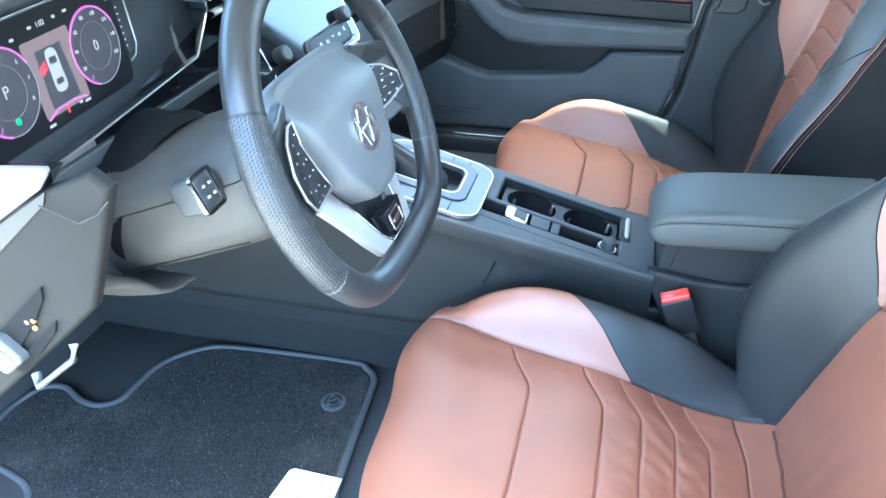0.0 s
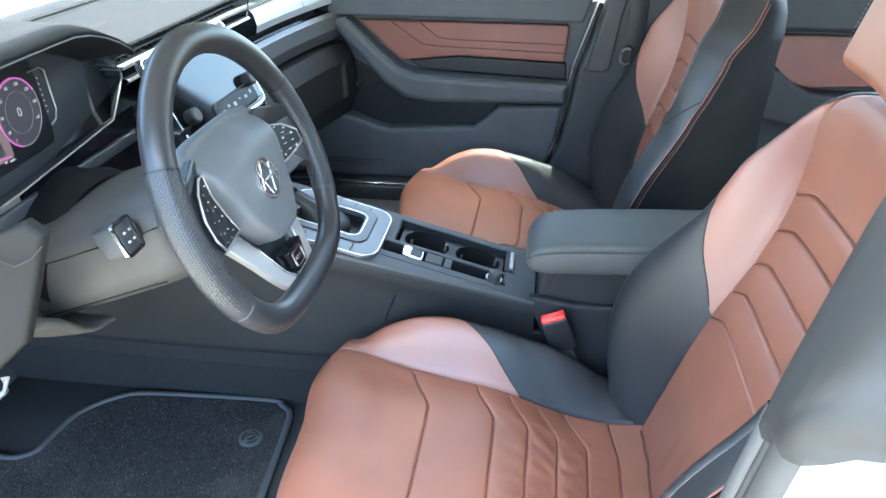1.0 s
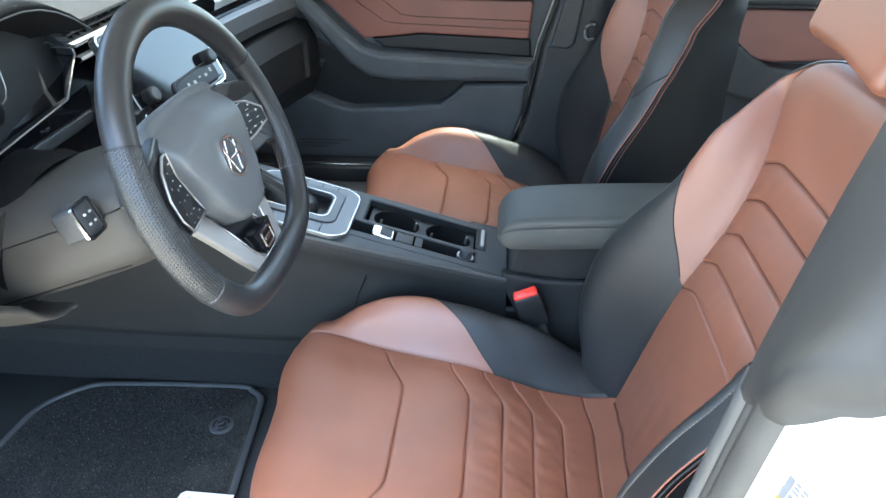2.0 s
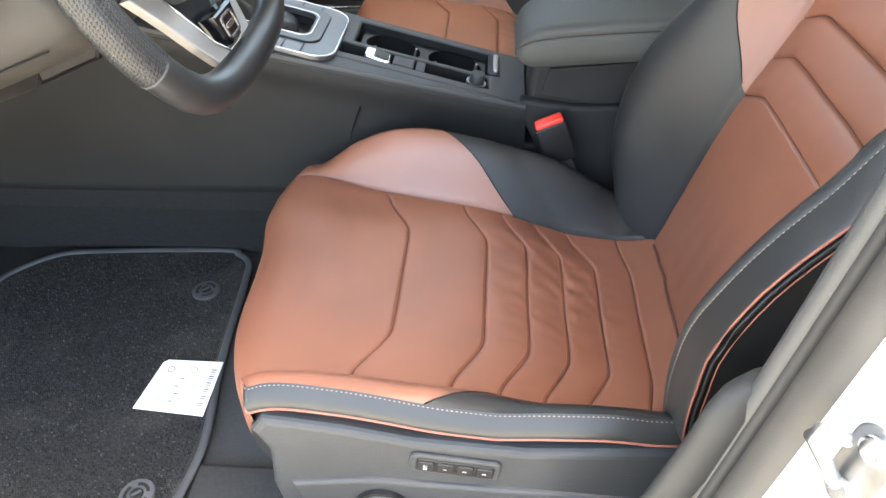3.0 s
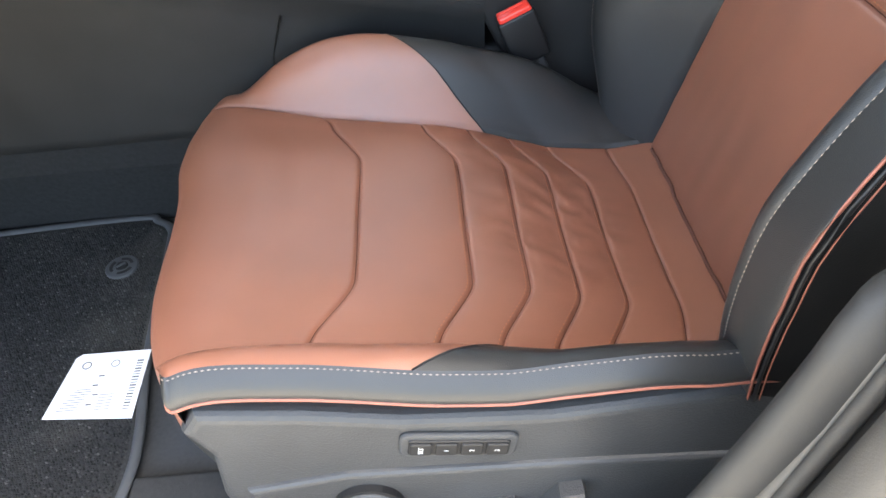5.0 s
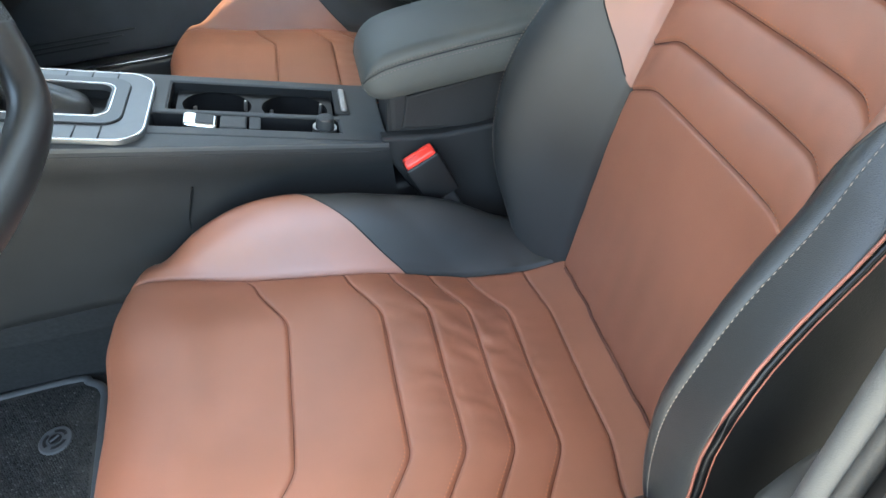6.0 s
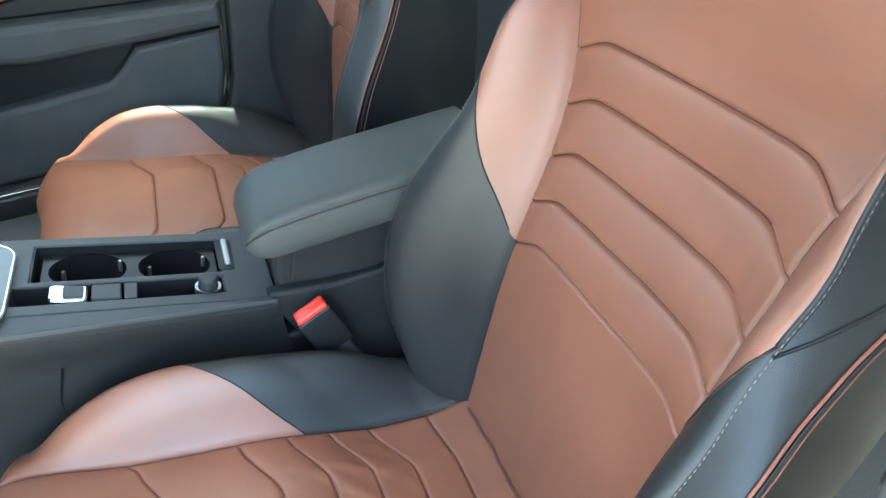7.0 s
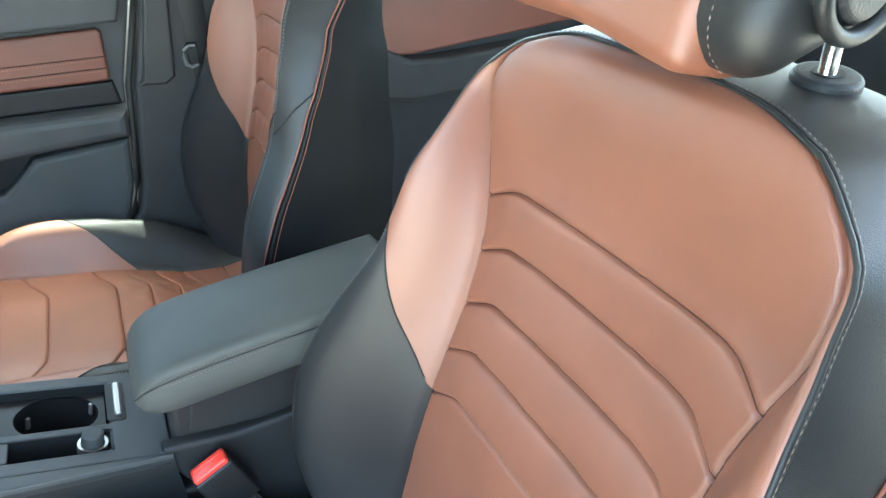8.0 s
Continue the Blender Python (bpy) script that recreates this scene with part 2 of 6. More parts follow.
def words(text, size, m, material, parent, name="digits"):
    cu = bpy.data.curves.new(name, "FONT")
    cu.body, cu.size, cu.align_x, cu.align_y, cu.extrude = text, size, "CENTER", "CENTER", 0.0002
    tmp = bpy.data.objects.new(name, cu)
    scene.collection.objects.link(tmp)
    bpy.context.view_layer.update()
    me = bpy.data.meshes.new_from_object(tmp.evaluated_get(bpy.context.evaluated_depsgraph_get()))
    bpy.data.objects.remove(tmp)
    me.transform(m)
    return part(name, me, material, parent)


# ---- seats ----
W_SEAM = 0.172          # half width of the cushion's middle panel
CUSHION_ROWS = (-0.318, -0.212, -0.158, -0.110, -0.062, -0.010)
ROW_DARK = -0.132       # where the bolster turns from brown to black


def cushion_point(s, c):
    """A point of the cushion: s runs from the front to the rear, c across: 0 the middle, 1 the panel seam, 2 the stitched edge, above it the skirt."""
    side = -1 if c < 0 else 1
    c = abs(c)
    w = W_SEAM + 0.033 * ease(s, ((-0.45, 1.0), (-0.24, 0.0)))
    rim = 0.243 if side > 0 else 0.238
    if c <= 1:
        a, bump = c * w, 0.0
    else:
        v = min(c, 2) - 1
        a = w + (rim - w) * v
        bump = spline(v, ((0, 0), (0.10, 0.10), (0.22, 0.28), (0.45, 0.68), (0.72, 0.96), (0.88, 1.0), (1.0, 0.84)) if side > 0 else ((0, 0), (0.10, 0.10), (0.22, 0.27), (0.45, 0.62), (0.72, 0.89), (0.88, 0.965), (1.0, 0.985)))
    k = ease(s, ((-0.50, 0.0), (-0.335, 1.0))) * ease(s, ((-0.062, 1.0), (-0.012, 0.35)))
    g = spline(a, ((0, 0), (0.09, 0.0), (0.105, 0.004), (0.15, 0.030), (0.172, 0.040), (0.20, 0.080), (0.238, 0.138), (0.26, 0.16)))
    if side > 0:
        edge = spline(a, ((0, -0.521), (0.10, -0.530), (0.17, -0.528), (0.20, -0.521), (0.225, -0.508), (0.243, -0.490)))
    else:
        edge = spline(a, ((0, -0.521), (0.08, -0.515), (0.13, -0.503), (0.18, -0.484), (0.21, -0.465), (0.24, -0.440)))
    x0 = spline(s, ((-0.60, -0.500), (-0.56, -0.518), (-0.52, -0.524), (-0.49, -0.514), (-0.46, -0.485), (-0.43, -0.446), (-0.40, -0.408), (-0.36, -0.362), (0.18, 0.18)))
    soft = 0.010 + 0.018 * (a / 0.238) ** 4
    u = (x0 - k * g - edge) / soft
    x = edge + soft * (u if u > 30 else math.log1p(math.exp(u)))
    if side > 0:
        x -= 0.018 * ease(s, ((-0.47, 1.0), (-0.33, 0.0))) * spline(a, ((0, 0), (0.06, 0.2), (0.12, 0.8), (0.17, 1.0), (0.21, 0.8), (0.26, 0.3)))
    if s < -0.52:
        x += 0.3 * (-0.52 - s)
    z = spline(s, ((-0.60, 0.40), (-0.56, 0.445), (-0.52, 0.497), (-0.49, 0.535), (-0.46, 0.556), (-0.43, 0.563), (-0.38, 0.561), (-0.318, 0.549), (-0.212, 0.533), (-0.157, 0.521), (-0.107, 0.503), (-0.056, 0.486), (-0.010, 0.477), (0.02, 0.479), (0.06, 0.484), (0.18, 0.50)))
    if side > 0:
        amp = spline(x, ((-0.50, 0.0), (-0.465, 0.010), (-0.41, 0.055), (-0.35, 0.086), (-0.27, 0.101), (-0.19, 0.109), (-0.107, 0.088), (-0.03, 0.042), (0.03, 0.004), (0.08, 0.0), (0.2, 0.0)))
    else:
        amp = spline(x, ((-0.50, 0.0), (-0.470, 0.042), (-0.43, 0.073), (-0.35, 0.081), (-0.27, 0.087), (-0.19, 0.102), (-0.107, 0.111), (-0.03, 0.106), (0.03, 0.094), (0.2, 0.07)))
    wide = spline(x, ((-0.52, 0.97), (-0.48, 0.985), (-0.44, 0.995), (-0.36, 1.0), (-0.28, 1.01), (0.05, 0.985)))
    z += amp * bump - 0.008 * max(0, 1 - (a / w) ** 2) * (s > -0.40)
    # seams and the soft fill between them
    if c < 1:
        stops = (-0.60, *CUSHION_ROWS, 0.18)
        for lo, hi in zip(stops, stops[1:]):
            if lo <= s <= hi and lo > -0.5 and hi < 0.1:
                z += 0.0026 * math.sin(math.pi * (s - lo) / (hi - lo)) ** 0.5 * min(1, (1 - c) * 6)
        near = min(abs(s - r) for r in CUSHION_ROWS)
        z -= 0.0028 * math.exp(-((near / 0.0017) ** 2)) * (1.0 if s > -0.45 else 0)
        crease = ease(s, ((-0.24, 0.0), (-0.15, 1.0), (-0.07, 1.0), (-0.02, 0.0))) * ease(side * c, ((-0.7, 0.0), (-0.1, 1.0), (0.5, 1.0), (0.9, 0.2)))
        z += 0.0036 * crease * noise.noise((s * 45 + side * a * 55, side * a * 26 - s * 18, 0.3)) * min(1, near / 0.006)
        z += 0.0016 * noise.noise((s * 13, side * a * 13, 7.1))
    z -= 0.004 * math.exp(-(((c - 1) * (w if c < 1 else rim - w) / 0.0026) ** 2)) * (1 if s > -0.50 else 0.3)
    z -= 0.022 * math.exp(-max(0, x - edge) / 0.016) * (a / 0.238) ** 4 * (s > -0.56)
    a *= wide
    if c > 2:
        v = c - 2            # skirt, in steps to 1
        f = lerp(s, ((-0.52, 0.0), (-0.47, 0.45), (-0.40, 1.0)))
        a += f * spline(v, ((0, 0), (0.3, 0.007), (0.7, 0.013), (1, 0.012)))
        z -= 0.024 * v * f
    return Vector((x, side * a, z))


def cushion_patch(s_list, c_list):
    return grid([[cushion_point(s, c) for c in c_list] for s in s_list])


def dark_at(c):
    """Where the bolster's colours meet, at c across."""
    v = min(1, max(0, abs(c) - 1))
    return ROW_DARK - 0.024 * v ** 0.8 if c > 0 else ROW_DARK + 0.004 + 0.014 * (1 - v)


def bolster_patch(s_list, c_list, front):
    """The bolster before or behind the slanting colour seam."""
    end = -0.52 if front else 0.18
    return grid([[cushion_point(end + (s - end) * (dark_at(c) - end) / (ROW_DARK - end), c) for c in c_list] for s in s_list])


BACK_ROWS = (0.271, 0.324, 0.376, 0.431, 0.483)
W_BACK = 0.152


def back_point(r, c, lean, slim=False):
    """A point of the backrest: r runs up from the cushion, c across: 0 the middle, 1 the panel seam, 2 the stitched edge, 3 the piping, 4 the rear edge."""
    side = -1 if c < 0 else 1
    c = abs(c)
    fade = spline(r, ((-0.1, 0.0), (0.0, 0.25), (0.2, 0.9), (0.28, 1.0), (0.38, 0.86), (0.487, 0.58), (0.56, 0.32), (0.6235, 0.0)))
    seam = spline(r, ((-0.1, 0.0), (0.05, 0.4), (0.25, 1), (0.49, 1), (0.58, 0.4), (0.6235, 0.0)))
    if c <= 1:
        v = 0.0
        q = c * W_BACK
        h = r - seam * spline(q, ((0, 0), (0.10, 0.0005), (0.116, 0.003), (0.136, 0.012), (0.152, 0.020)))
    else:
        v = min(c - 1, 1)
        h = r - seam * 0.020 * (1 - v) + fade * ((0.152 if side > 0 else 0.105) * v - (0.0 if side > 0 else 0.012) * math.sin(math.pi * v))
    outer = spline(h, ((-0.1, 0.19), (0.0, 0.216), (0.10, 0.250), (0.20, 0.258), (0.30, 0.238), (0.38, 0.212), (0.48, 0.200), (0.525, 0.194), (0.562, 0.182), (0.585, 0.158), (0.604, 0.132), (0.610, 0.114), (0.616, 0.092), (0.620, 0.068), (0.6225, 0.036), (0.6235, 0.012)))
    if side < 0:
        outer -= spline(h, ((-0.1, 0.0), (0.026, 0.015), (0.09, 0.026), (0.16, 0.031), (0.23, 0.027), (0.295, 0.014), (0.355, -0.004), (0.42, -0.012), (0.48, -0.009), (0.54, 0.0), (0.7, 0.0)))
    wide = spline(h, ((0.50, 0.0), (0.53, 0.006), (0.562, 0.018), (0.585, 0.026), (0.604, 0.029), (0.610, 0.034), (0.616, 0.042), (0.620, 0.054), (0.6225, 0.072), (0.6235, 0.084))) if side > 0 and h > 0.50 else 0.0
    outer += wide
    w = wide + spline(h, ((-0.1, 0.160), (0.0, 0.163), (0.1, 0.161), (0.2, 0.154), (0.3, 0.151), (0.42, 0.157), (0.47, 0.167), (0.51, 0.177), (0.55, 0.176), (0.572, 0.165), (0.585, 0.154), (0.604, 0.128), (0.610, 0.110), (0.616, 0.089), (0.620, 0.065), (0.6225, 0.034), (0.6235, 0.011)))
    w = min(w, outer - 0.001)
    pb = spline(h, ((-0.1, 0.03), (0.0, 0.055), (0.10, 0.096), (0.20, 0.104), (0.30, 0.092), (0.38, 0.080), (0.46, 0.068), (0.52, 0.042), (0.565, 0.014), (0.60, 0.002), (0.66, 0.0)))
    if side < 0:
        pb += spline(h, ((-0.1, -0.01), (0.026, 0.002), (0.09, 0.006), (0.16, 0.014), (0.23, 0.006), (0.30, 0.003), (0.36, 0.0), (0.7, 0.0)))
    if side < 0 and not slim:
        pb += spline(h, ((-0.1, 0.0), (0.14, 0.0), (0.2, 0.010), (0.26, 0.014), (0.32, 0.016), (0.38, 0.017), (0.41, 0.013), (0.45, -0.001), (0.5, 0.0), (0.7, 0.0)))
    if slim and side < 0:
        pb = pb * spline(h, ((-0.1, 0.9), (0.1, 0.72), (0.3, 0.68), (0.42, 0.85), (0.52, 1.1), (0.7, 1.1))) + spline(h, ((0.10, 0.0), (0.25, 0.014), (0.325, 0.010), (0.375, 0.003), (0.42, -0.001), (0.446, -0.006), (0.486, -0.010), (0.522, 0.001), (0.557, 0.008), (0.62, 0.006), (0.7, 0.0)))
    p = spline(h, ((-0.1, -0.02), (0, -0.010), (0.1, 0.0), (0.25, 0.010), (0.4, 0.002), (0.5, 0.012), (0.56, 0.024), (0.60, 0.027), (0.62, 0.018), (0.635, -0.004), (0.645, -0.03)))
    if c <= 1:
        a = c * w
        p -= 0.016 * (1 - c * c) * spline(h, ((0, 0.4), (0.25, 0.15), (0.38, 0.25), (0.46, 0.65), (0.55, 0.5), (0.62, 0)))
        stops = (*BACK_ROWS,)
        for lo, hi in zip(stops, stops[1:]):
            if lo <= r <= hi:
                p += 0.0040 * math.sin(math.pi * (r - lo) / (hi - lo)) ** 0.6 * min(1, (1 - c) * 6)
        near = min(abs(r - k) for k in BACK_ROWS)
        p -= 0.0032 * math.exp(-((near / 0.0018) ** 2))
        if side < 0:
            p += 0.013 * c ** 4 * spline(h, ((-0.1, 0.0), (0.2, 0.2), (0.33, 1.0), (0.48, 1.0), (0.58, 0.0), (0.7, 0.0)))
        p += 0.0016 * noise.noise((r * 12, side * a * 12, 3.3)) + 0.0012 * noise.noise((r * 48, side * a * 16, 1.3))
        p += 0.0020 * noise.noise((r * 9, side * a * 38, 5.7)) * ease(r, ((0.0, 0.6), (0.06, 1.0), (0.20, 0.6), (0.27, 0.0))) + 0.0010 * noise.noise((r * 30 + side * a * 12, side * a * 55, 2.2)) * ease(r, ((0.27, 0.0), (0.30, 1.0), (0.46, 1.0), (0.50, 0.0)))
    else:
        a = w + (outer - w) * v
        p += pb * spline(v, ((0, 0), (0.2, 0.22), (0.45, 0.60), (0.72, 0.90), (0.92, 1.0), (1.0, 0.97)))
        if side < 0:
            p += 0.013 * (1 - v) ** 2 * spline(h, ((-0.1, 0.0), (0.2, 0.2), (0.33, 1.0), (0.48, 1.0), (0.58, 0.0), (0.7, 0.0)))
    p -= 0.004 * math.exp(-(((c - 1) * (w if c < 1 else max(0.02, outer - w)) / 0.0028) ** 2))
    d = min(outer - a, 0.6235 - h + 0.5 * max(0.0, a - wide) ** 2) if c < 2 else 0.0
    p -= 0.0065 * math.exp(-max(0.0, d) / 0.009) * ease(h, ((0.47, 0.0), (0.54, 1.0)))
    if c > 2:
        v = c - 2
        near = spline(h, ((-0.1, 0.045), (0.0, 0.046), (0.1, 0.050), (0.2, 0.060), (0.3, 0.078), (0.4, 0.098), (0.5, 0.116), (0.58, 0.122), (0.63, 0.100), (0.66, 0.09)))
        if side < 0:
            near = spline(h, ((-0.1, 0.012), (0.14, 0.010), (0.2, 0.004), (0.25, 0.001), (0.284, 0.003), (0.32, 0.006), (0.349, 0.011), (0.387, 0.021), (0.435, 0.034), (0.5, 0.066), (0.58, 0.100), (0.63, 0.095)))
        if slim and side < 0:
            near = spline(h, ((-0.1, 0.012), (0.2, 0.018), (0.26, 0.024), (0.30, 0.026), (0.354, 0.029), (0.404, 0.035), (0.446, 0.045), (0.486, 0.050), (0.522, 0.053), (0.563, 0.063), (0.63, 0.072)))
        far = max(near + 0.035, spline(h, ((-0.1, 0.17), (0.3, 0.19), (0.5, 0.175), (0.6, 0.155), (0.66, 0.12))))
        if slim and side < 0:
            far = spline(h, ((-0.1, 0.235), (0.1, 0.232), (0.243, 0.220), (0.326, 0.195), (0.418, 0.168), (0.502, 0.150), (0.566, 0.128), (0.66, 0.105)))
        a += spline(v, ((0, 0), (0.3, 0.009), (0.7, 0.017), (1.0, 0.021), (1.5, 0.018), (2.0, -0.015)))
        a += spline(h, ((-0.1, 0.005), (0.0, 0.008), (0.1, 0.012), (0.2, 0.014), (0.3, 0.010), (0.38, 0.004), (0.48, 0.0), (0.7, 0.0))) * spline(v, ((0, 0), (0.3, 0.7), (0.6, 1.0), (1.0, 1.0), (2.0, 0.6)))
        p -= near * v if v <= 1 else near + (far - near) * (v - 1)
        h += ease(h, ((0.53, 0.0), (0.62, 0.022))) * spline(v, ((0, 0), (0.25, 0.5), (0.6, 1.0), (1.0, 1.0), (1.5, 0.5), (2.0, 0.0)))
    sn, cs = math.sin(lean), math.cos(lean)
    return Vector((0.02 + h * sn - p * cs, side * a, 0.483 + h * cs + p * sn))


def black_to(c):
    """How far up the black part of the back bolster reaches, at c across."""
    return BACK_ROWS[0] + (0.008 + 0.028 * (abs(c) - 1) ** 0.7 if c < 0 else 0.0)


def seat_trim(seat):
    """The plastic side cover with its switches, the rails and the base, in the seat's own space."""
    side = basis((0, -0.221, 0), (1, 0, 0), (0, 0, 1))
    out = [(-0.446, 0.545), (-0.430, 0.568), (-0.35, 0.556), (-0.28, 0.540), (-0.165, 0.530), (-0.05, 0.538), (0.10, 0.558), (0.16, 0.52), (0.15, 0.39), (0.05, 0.335), (-0.30, 0.325), (-0.40, 0.335), (-0.429, 0.365), (-0.439, 0.448), (-0.432, 0.51)]
    part("side_cover", prism(out, 0.022, side, 0.010, 4), PLASTIC, seat, "grey plastic side cover")
    low = [(-0.415, 0.463), (-0.33, 0.476), (-0.15, 0.466), (0.09, 0.448), (0.10, 0.38), (0.03, 0.346), (-0.28, 0.336), (-0.37, 0.348), (-0.40, 0.39)]
    part("side_cover_inlay", prism(low, 0.006, basis((0, -0.242, 0), (1, 0, 0), (0, 0, 1)), 0.005, 3), PLASTIC, seat)
    face = -0.2435
    m = basis((-0.238, face, 0.505), (1, 0, -0.14), (0.14, 0, 1))
    part("switch_frame", prism(rrect(0.094, 0.030, 0.008), 0.004, m, 0.0025), PLASTIC, seat)
    part("switch_panel", prism(rrect(0.080, 0.019, 0.003), 0.0055, m, 0.001), DARK, seat)
    for i in range(4):
        b = part("memory_button", prism(rrect(0.0175, 0.015, 0.002), 0.0075, m @ Matrix.Translation((-0.030 + 0.020 * i, 0, 0)), 0.0012), DARK, seat)
        words("SET" if i == 0 else str(i), 0.0056, m @ Matrix.Translation((-0.030 + 0.020 * i, 0, 0.0077)) @ Matrix.Rotation(math.pi / 2, 4, "Z"), MARKS, b, "mark")
    m = basis((-0.318, face - 0.004, 0.430), (1, 0, 0), (0, 0, 1))
    knob = part("lumbar_knob", prism(circle(0.0265, 40), 0.010, m, 0.004, 3), PLASTIC, seat)
    part("knob_ring", ring_plate(circle(0.030, 40), circle(0.0262, 40), 0.007, m), DARK, knob)
    waist = [(-0.0165, 0.0185), (-0.006, 0.0238), (0.006, 0.0238), (0.0165, 0.0185), (0.0085, 0.0075), (0.0072, 0.0), (0.0085, -0.0075), (0.0165, -0.0185), (0.006, -0.0238), (-0.006, -0.0238), (-0.0165, -0.0185), (-0.0085, -0.0075), (-0.0072, 0.0), (-0.0085, 0.0075)]
    part("knob_cross", prism(waist[::-1], 0.0165, m, 0.003, 3), PLASTIC, knob)
    # dark raised discs imitate the shade in the knob's two hollows
    for sx in (-1, 1):
        part("dimple_shade", prism(circle(0.0105, 24), 0.0108, m @ Matrix.Translation((sx * 0.0150, 0, 0)), 0.002), DARK, knob)
    m = basis((-0.222, face - 0.004, 0.404), (1, 0, 0.03), (0, 0, 1))
    part("seat_lever", prism([(-0.034, -0.008), (-0.030, 0.008), (-0.018, 0.016), (0.028, 0.016), (0.034, 0.009), (0.030, -0.012), (-0.028, -0.014)], 0.020, m, 0.006, 3), PLASTIC, seat)
    m = basis((-0.163, face - 0.004, 0.416), (1, 0, 0), (0, 0, 1))
    part("recline_lever", prism([(-0.022, -0.030), (-0.004, 0.004), (0.006, 0.020), (0.026, 0.022), (0.030, 0.012), (0.024, 0.0), (0.008, -0.008), (-0.002, -0.030)], 0.020, m, 0.006, 3), PLASTIC, seat)
    for yy in (-0.222, 0.19):
        rail = part("seat_rail", box((-0.50, yy - 0.014, 0.318), (0.10, yy + 0.014, 0.326), 0.002), STEEL, seat, "bright metal seat rail")
        part("rail_cover", box((-0.562, yy - 0.020, 0.316), (-0.495, yy + 0.016, 0.328), 0.004, None, 3), PLASTIC, rail)
    part("seat_base", box((-0.40, -0.235, 0.33), (0.12, 0.235, 0.43), 0.02), DARK, seat, "dark seat base")


def headrest(seat, lean):
    m = Matrix.Translation(Vector((0.02 + 0.63 * math.sin(lean) - 0.002, 0, 0.483 + 0.63 * math.cos(lean))) + Vector((-0.002, 0.008, -0.013))) @ Matrix.Rotation(lean * 0.75, 4, "Y")
    bm = box((-0.062, -0.112, 0.014), (0.044, 0.158, 0.20), 0.034, None, 8)
    for v in bm.verts:
        low = ease(v.co.z, ((0.014, 1.0), (0.11, 0.0)))
        v.co.z += low * (0.034 * ease(v.co.x, ((-0.040, 0.0), (0.030, 1.0))) + 0.012 * ease(v.co.y, ((-0.08, 0.0), (0.06, 1.0))))
    bm.transform(m)
    hr = part("headrest", bm, BLACK, seat, "black headrest sides")
    bm = box((-0.068, -0.066, 0.008), (-0.002, 0.140, 0.20), 0.016, None, 6)
    for k in range(11):
        bmesh.ops.bisect_plane(bm, geom=bm.verts[:] + bm.edges[:] + bm.faces[:], plane_co=(0, -0.045 + 0.015 * k, 0), plane_no=(0, 1, 0))
    for v in bm.verts:
        low = ease(v.co.z, ((0.008, 1.0), (0.11, 0.0)))
        v.co.z += low * 0.013 * ease(v.co.y, ((-0.08, 0.0), (0.06, 1.0)))
    bm.transform(m)
    part("headrest_front", bm, BROWN, hr, "brown leather headrest front")
    for sg in (-1, 1):
        side = m @ basis((-0.014, sg * 0.104 + (0.046 if sg > 0 else 0), 0.106), (1, 0, 0), (0, 0, -sg))
        part("headrest_side", prism(rrect(0.070, 0.110, 0.034, 16), 0.016, side, 0.012, 6), BLACK, hr)
        dish = side @ Matrix.Translation((0, 0.030 * sg, 0.013))
        part("headrest_dish", tube([dish @ Vector((0.028 * math.cos(a), 0.029 * math.sin(a), 0.001)) for a in [k * math.pi / 24 for k in range(48)]], 0.005, 10, closed=True), BLACK, hr)
        part("headrest_cap", prism(circle(0.0215, 40, 0.95), 0.006, dish, 0.005, 5), PLASTIC, hr)
        line = []
        for k in range(24):
            zz = 0.0160 + 0.0072 * k
            dz = max(0.0, 0.048 - zz)
            line.append(m @ Vector((-0.0290 - math.sqrt(max(0.0, 0.034 ** 2 - dz ** 2)), -0.0735 if sg < 0 else 0.146, zz + (0.012 * max(0, 1 - (zz - 0.014) / 0.09) if sg > 0 else 0))))
        stitches(line, 0.0052, 0.0038, 0.0006, hr)
        collar = Matrix.Translation((0.02 + 0.643 * math.sin(lean) + 0.036 * math.cos(lean), 0.012 + sg * 0.088, 0.483 + 0.643 * math.cos(lean) - 0.036 * math.sin(lean))) @ Matrix.Rotation(-0.05, 4, "Y") @ Matrix.Rotation(0.10, 4, "X")
        part("headrest_post", tube([collar @ Vector((0, 0, -0.02)), collar @ Vector((-0.004, 0, 0.06))], 0.0055, 14), CHROME, hr, "chrome post")
        part("post_collar", prism(circle(0.0215, 40, 0.9), 0.009, collar @ Matrix.Translation((0, 0, -0.006)), 0.004, 4), PLASTIC, hr)
        part("collar_hole", prism(circle(0.0095, 24), 0.0004, collar @ Matrix.Translation((0, 0, 0.0031)), 0), DARK, hr)
    return hr


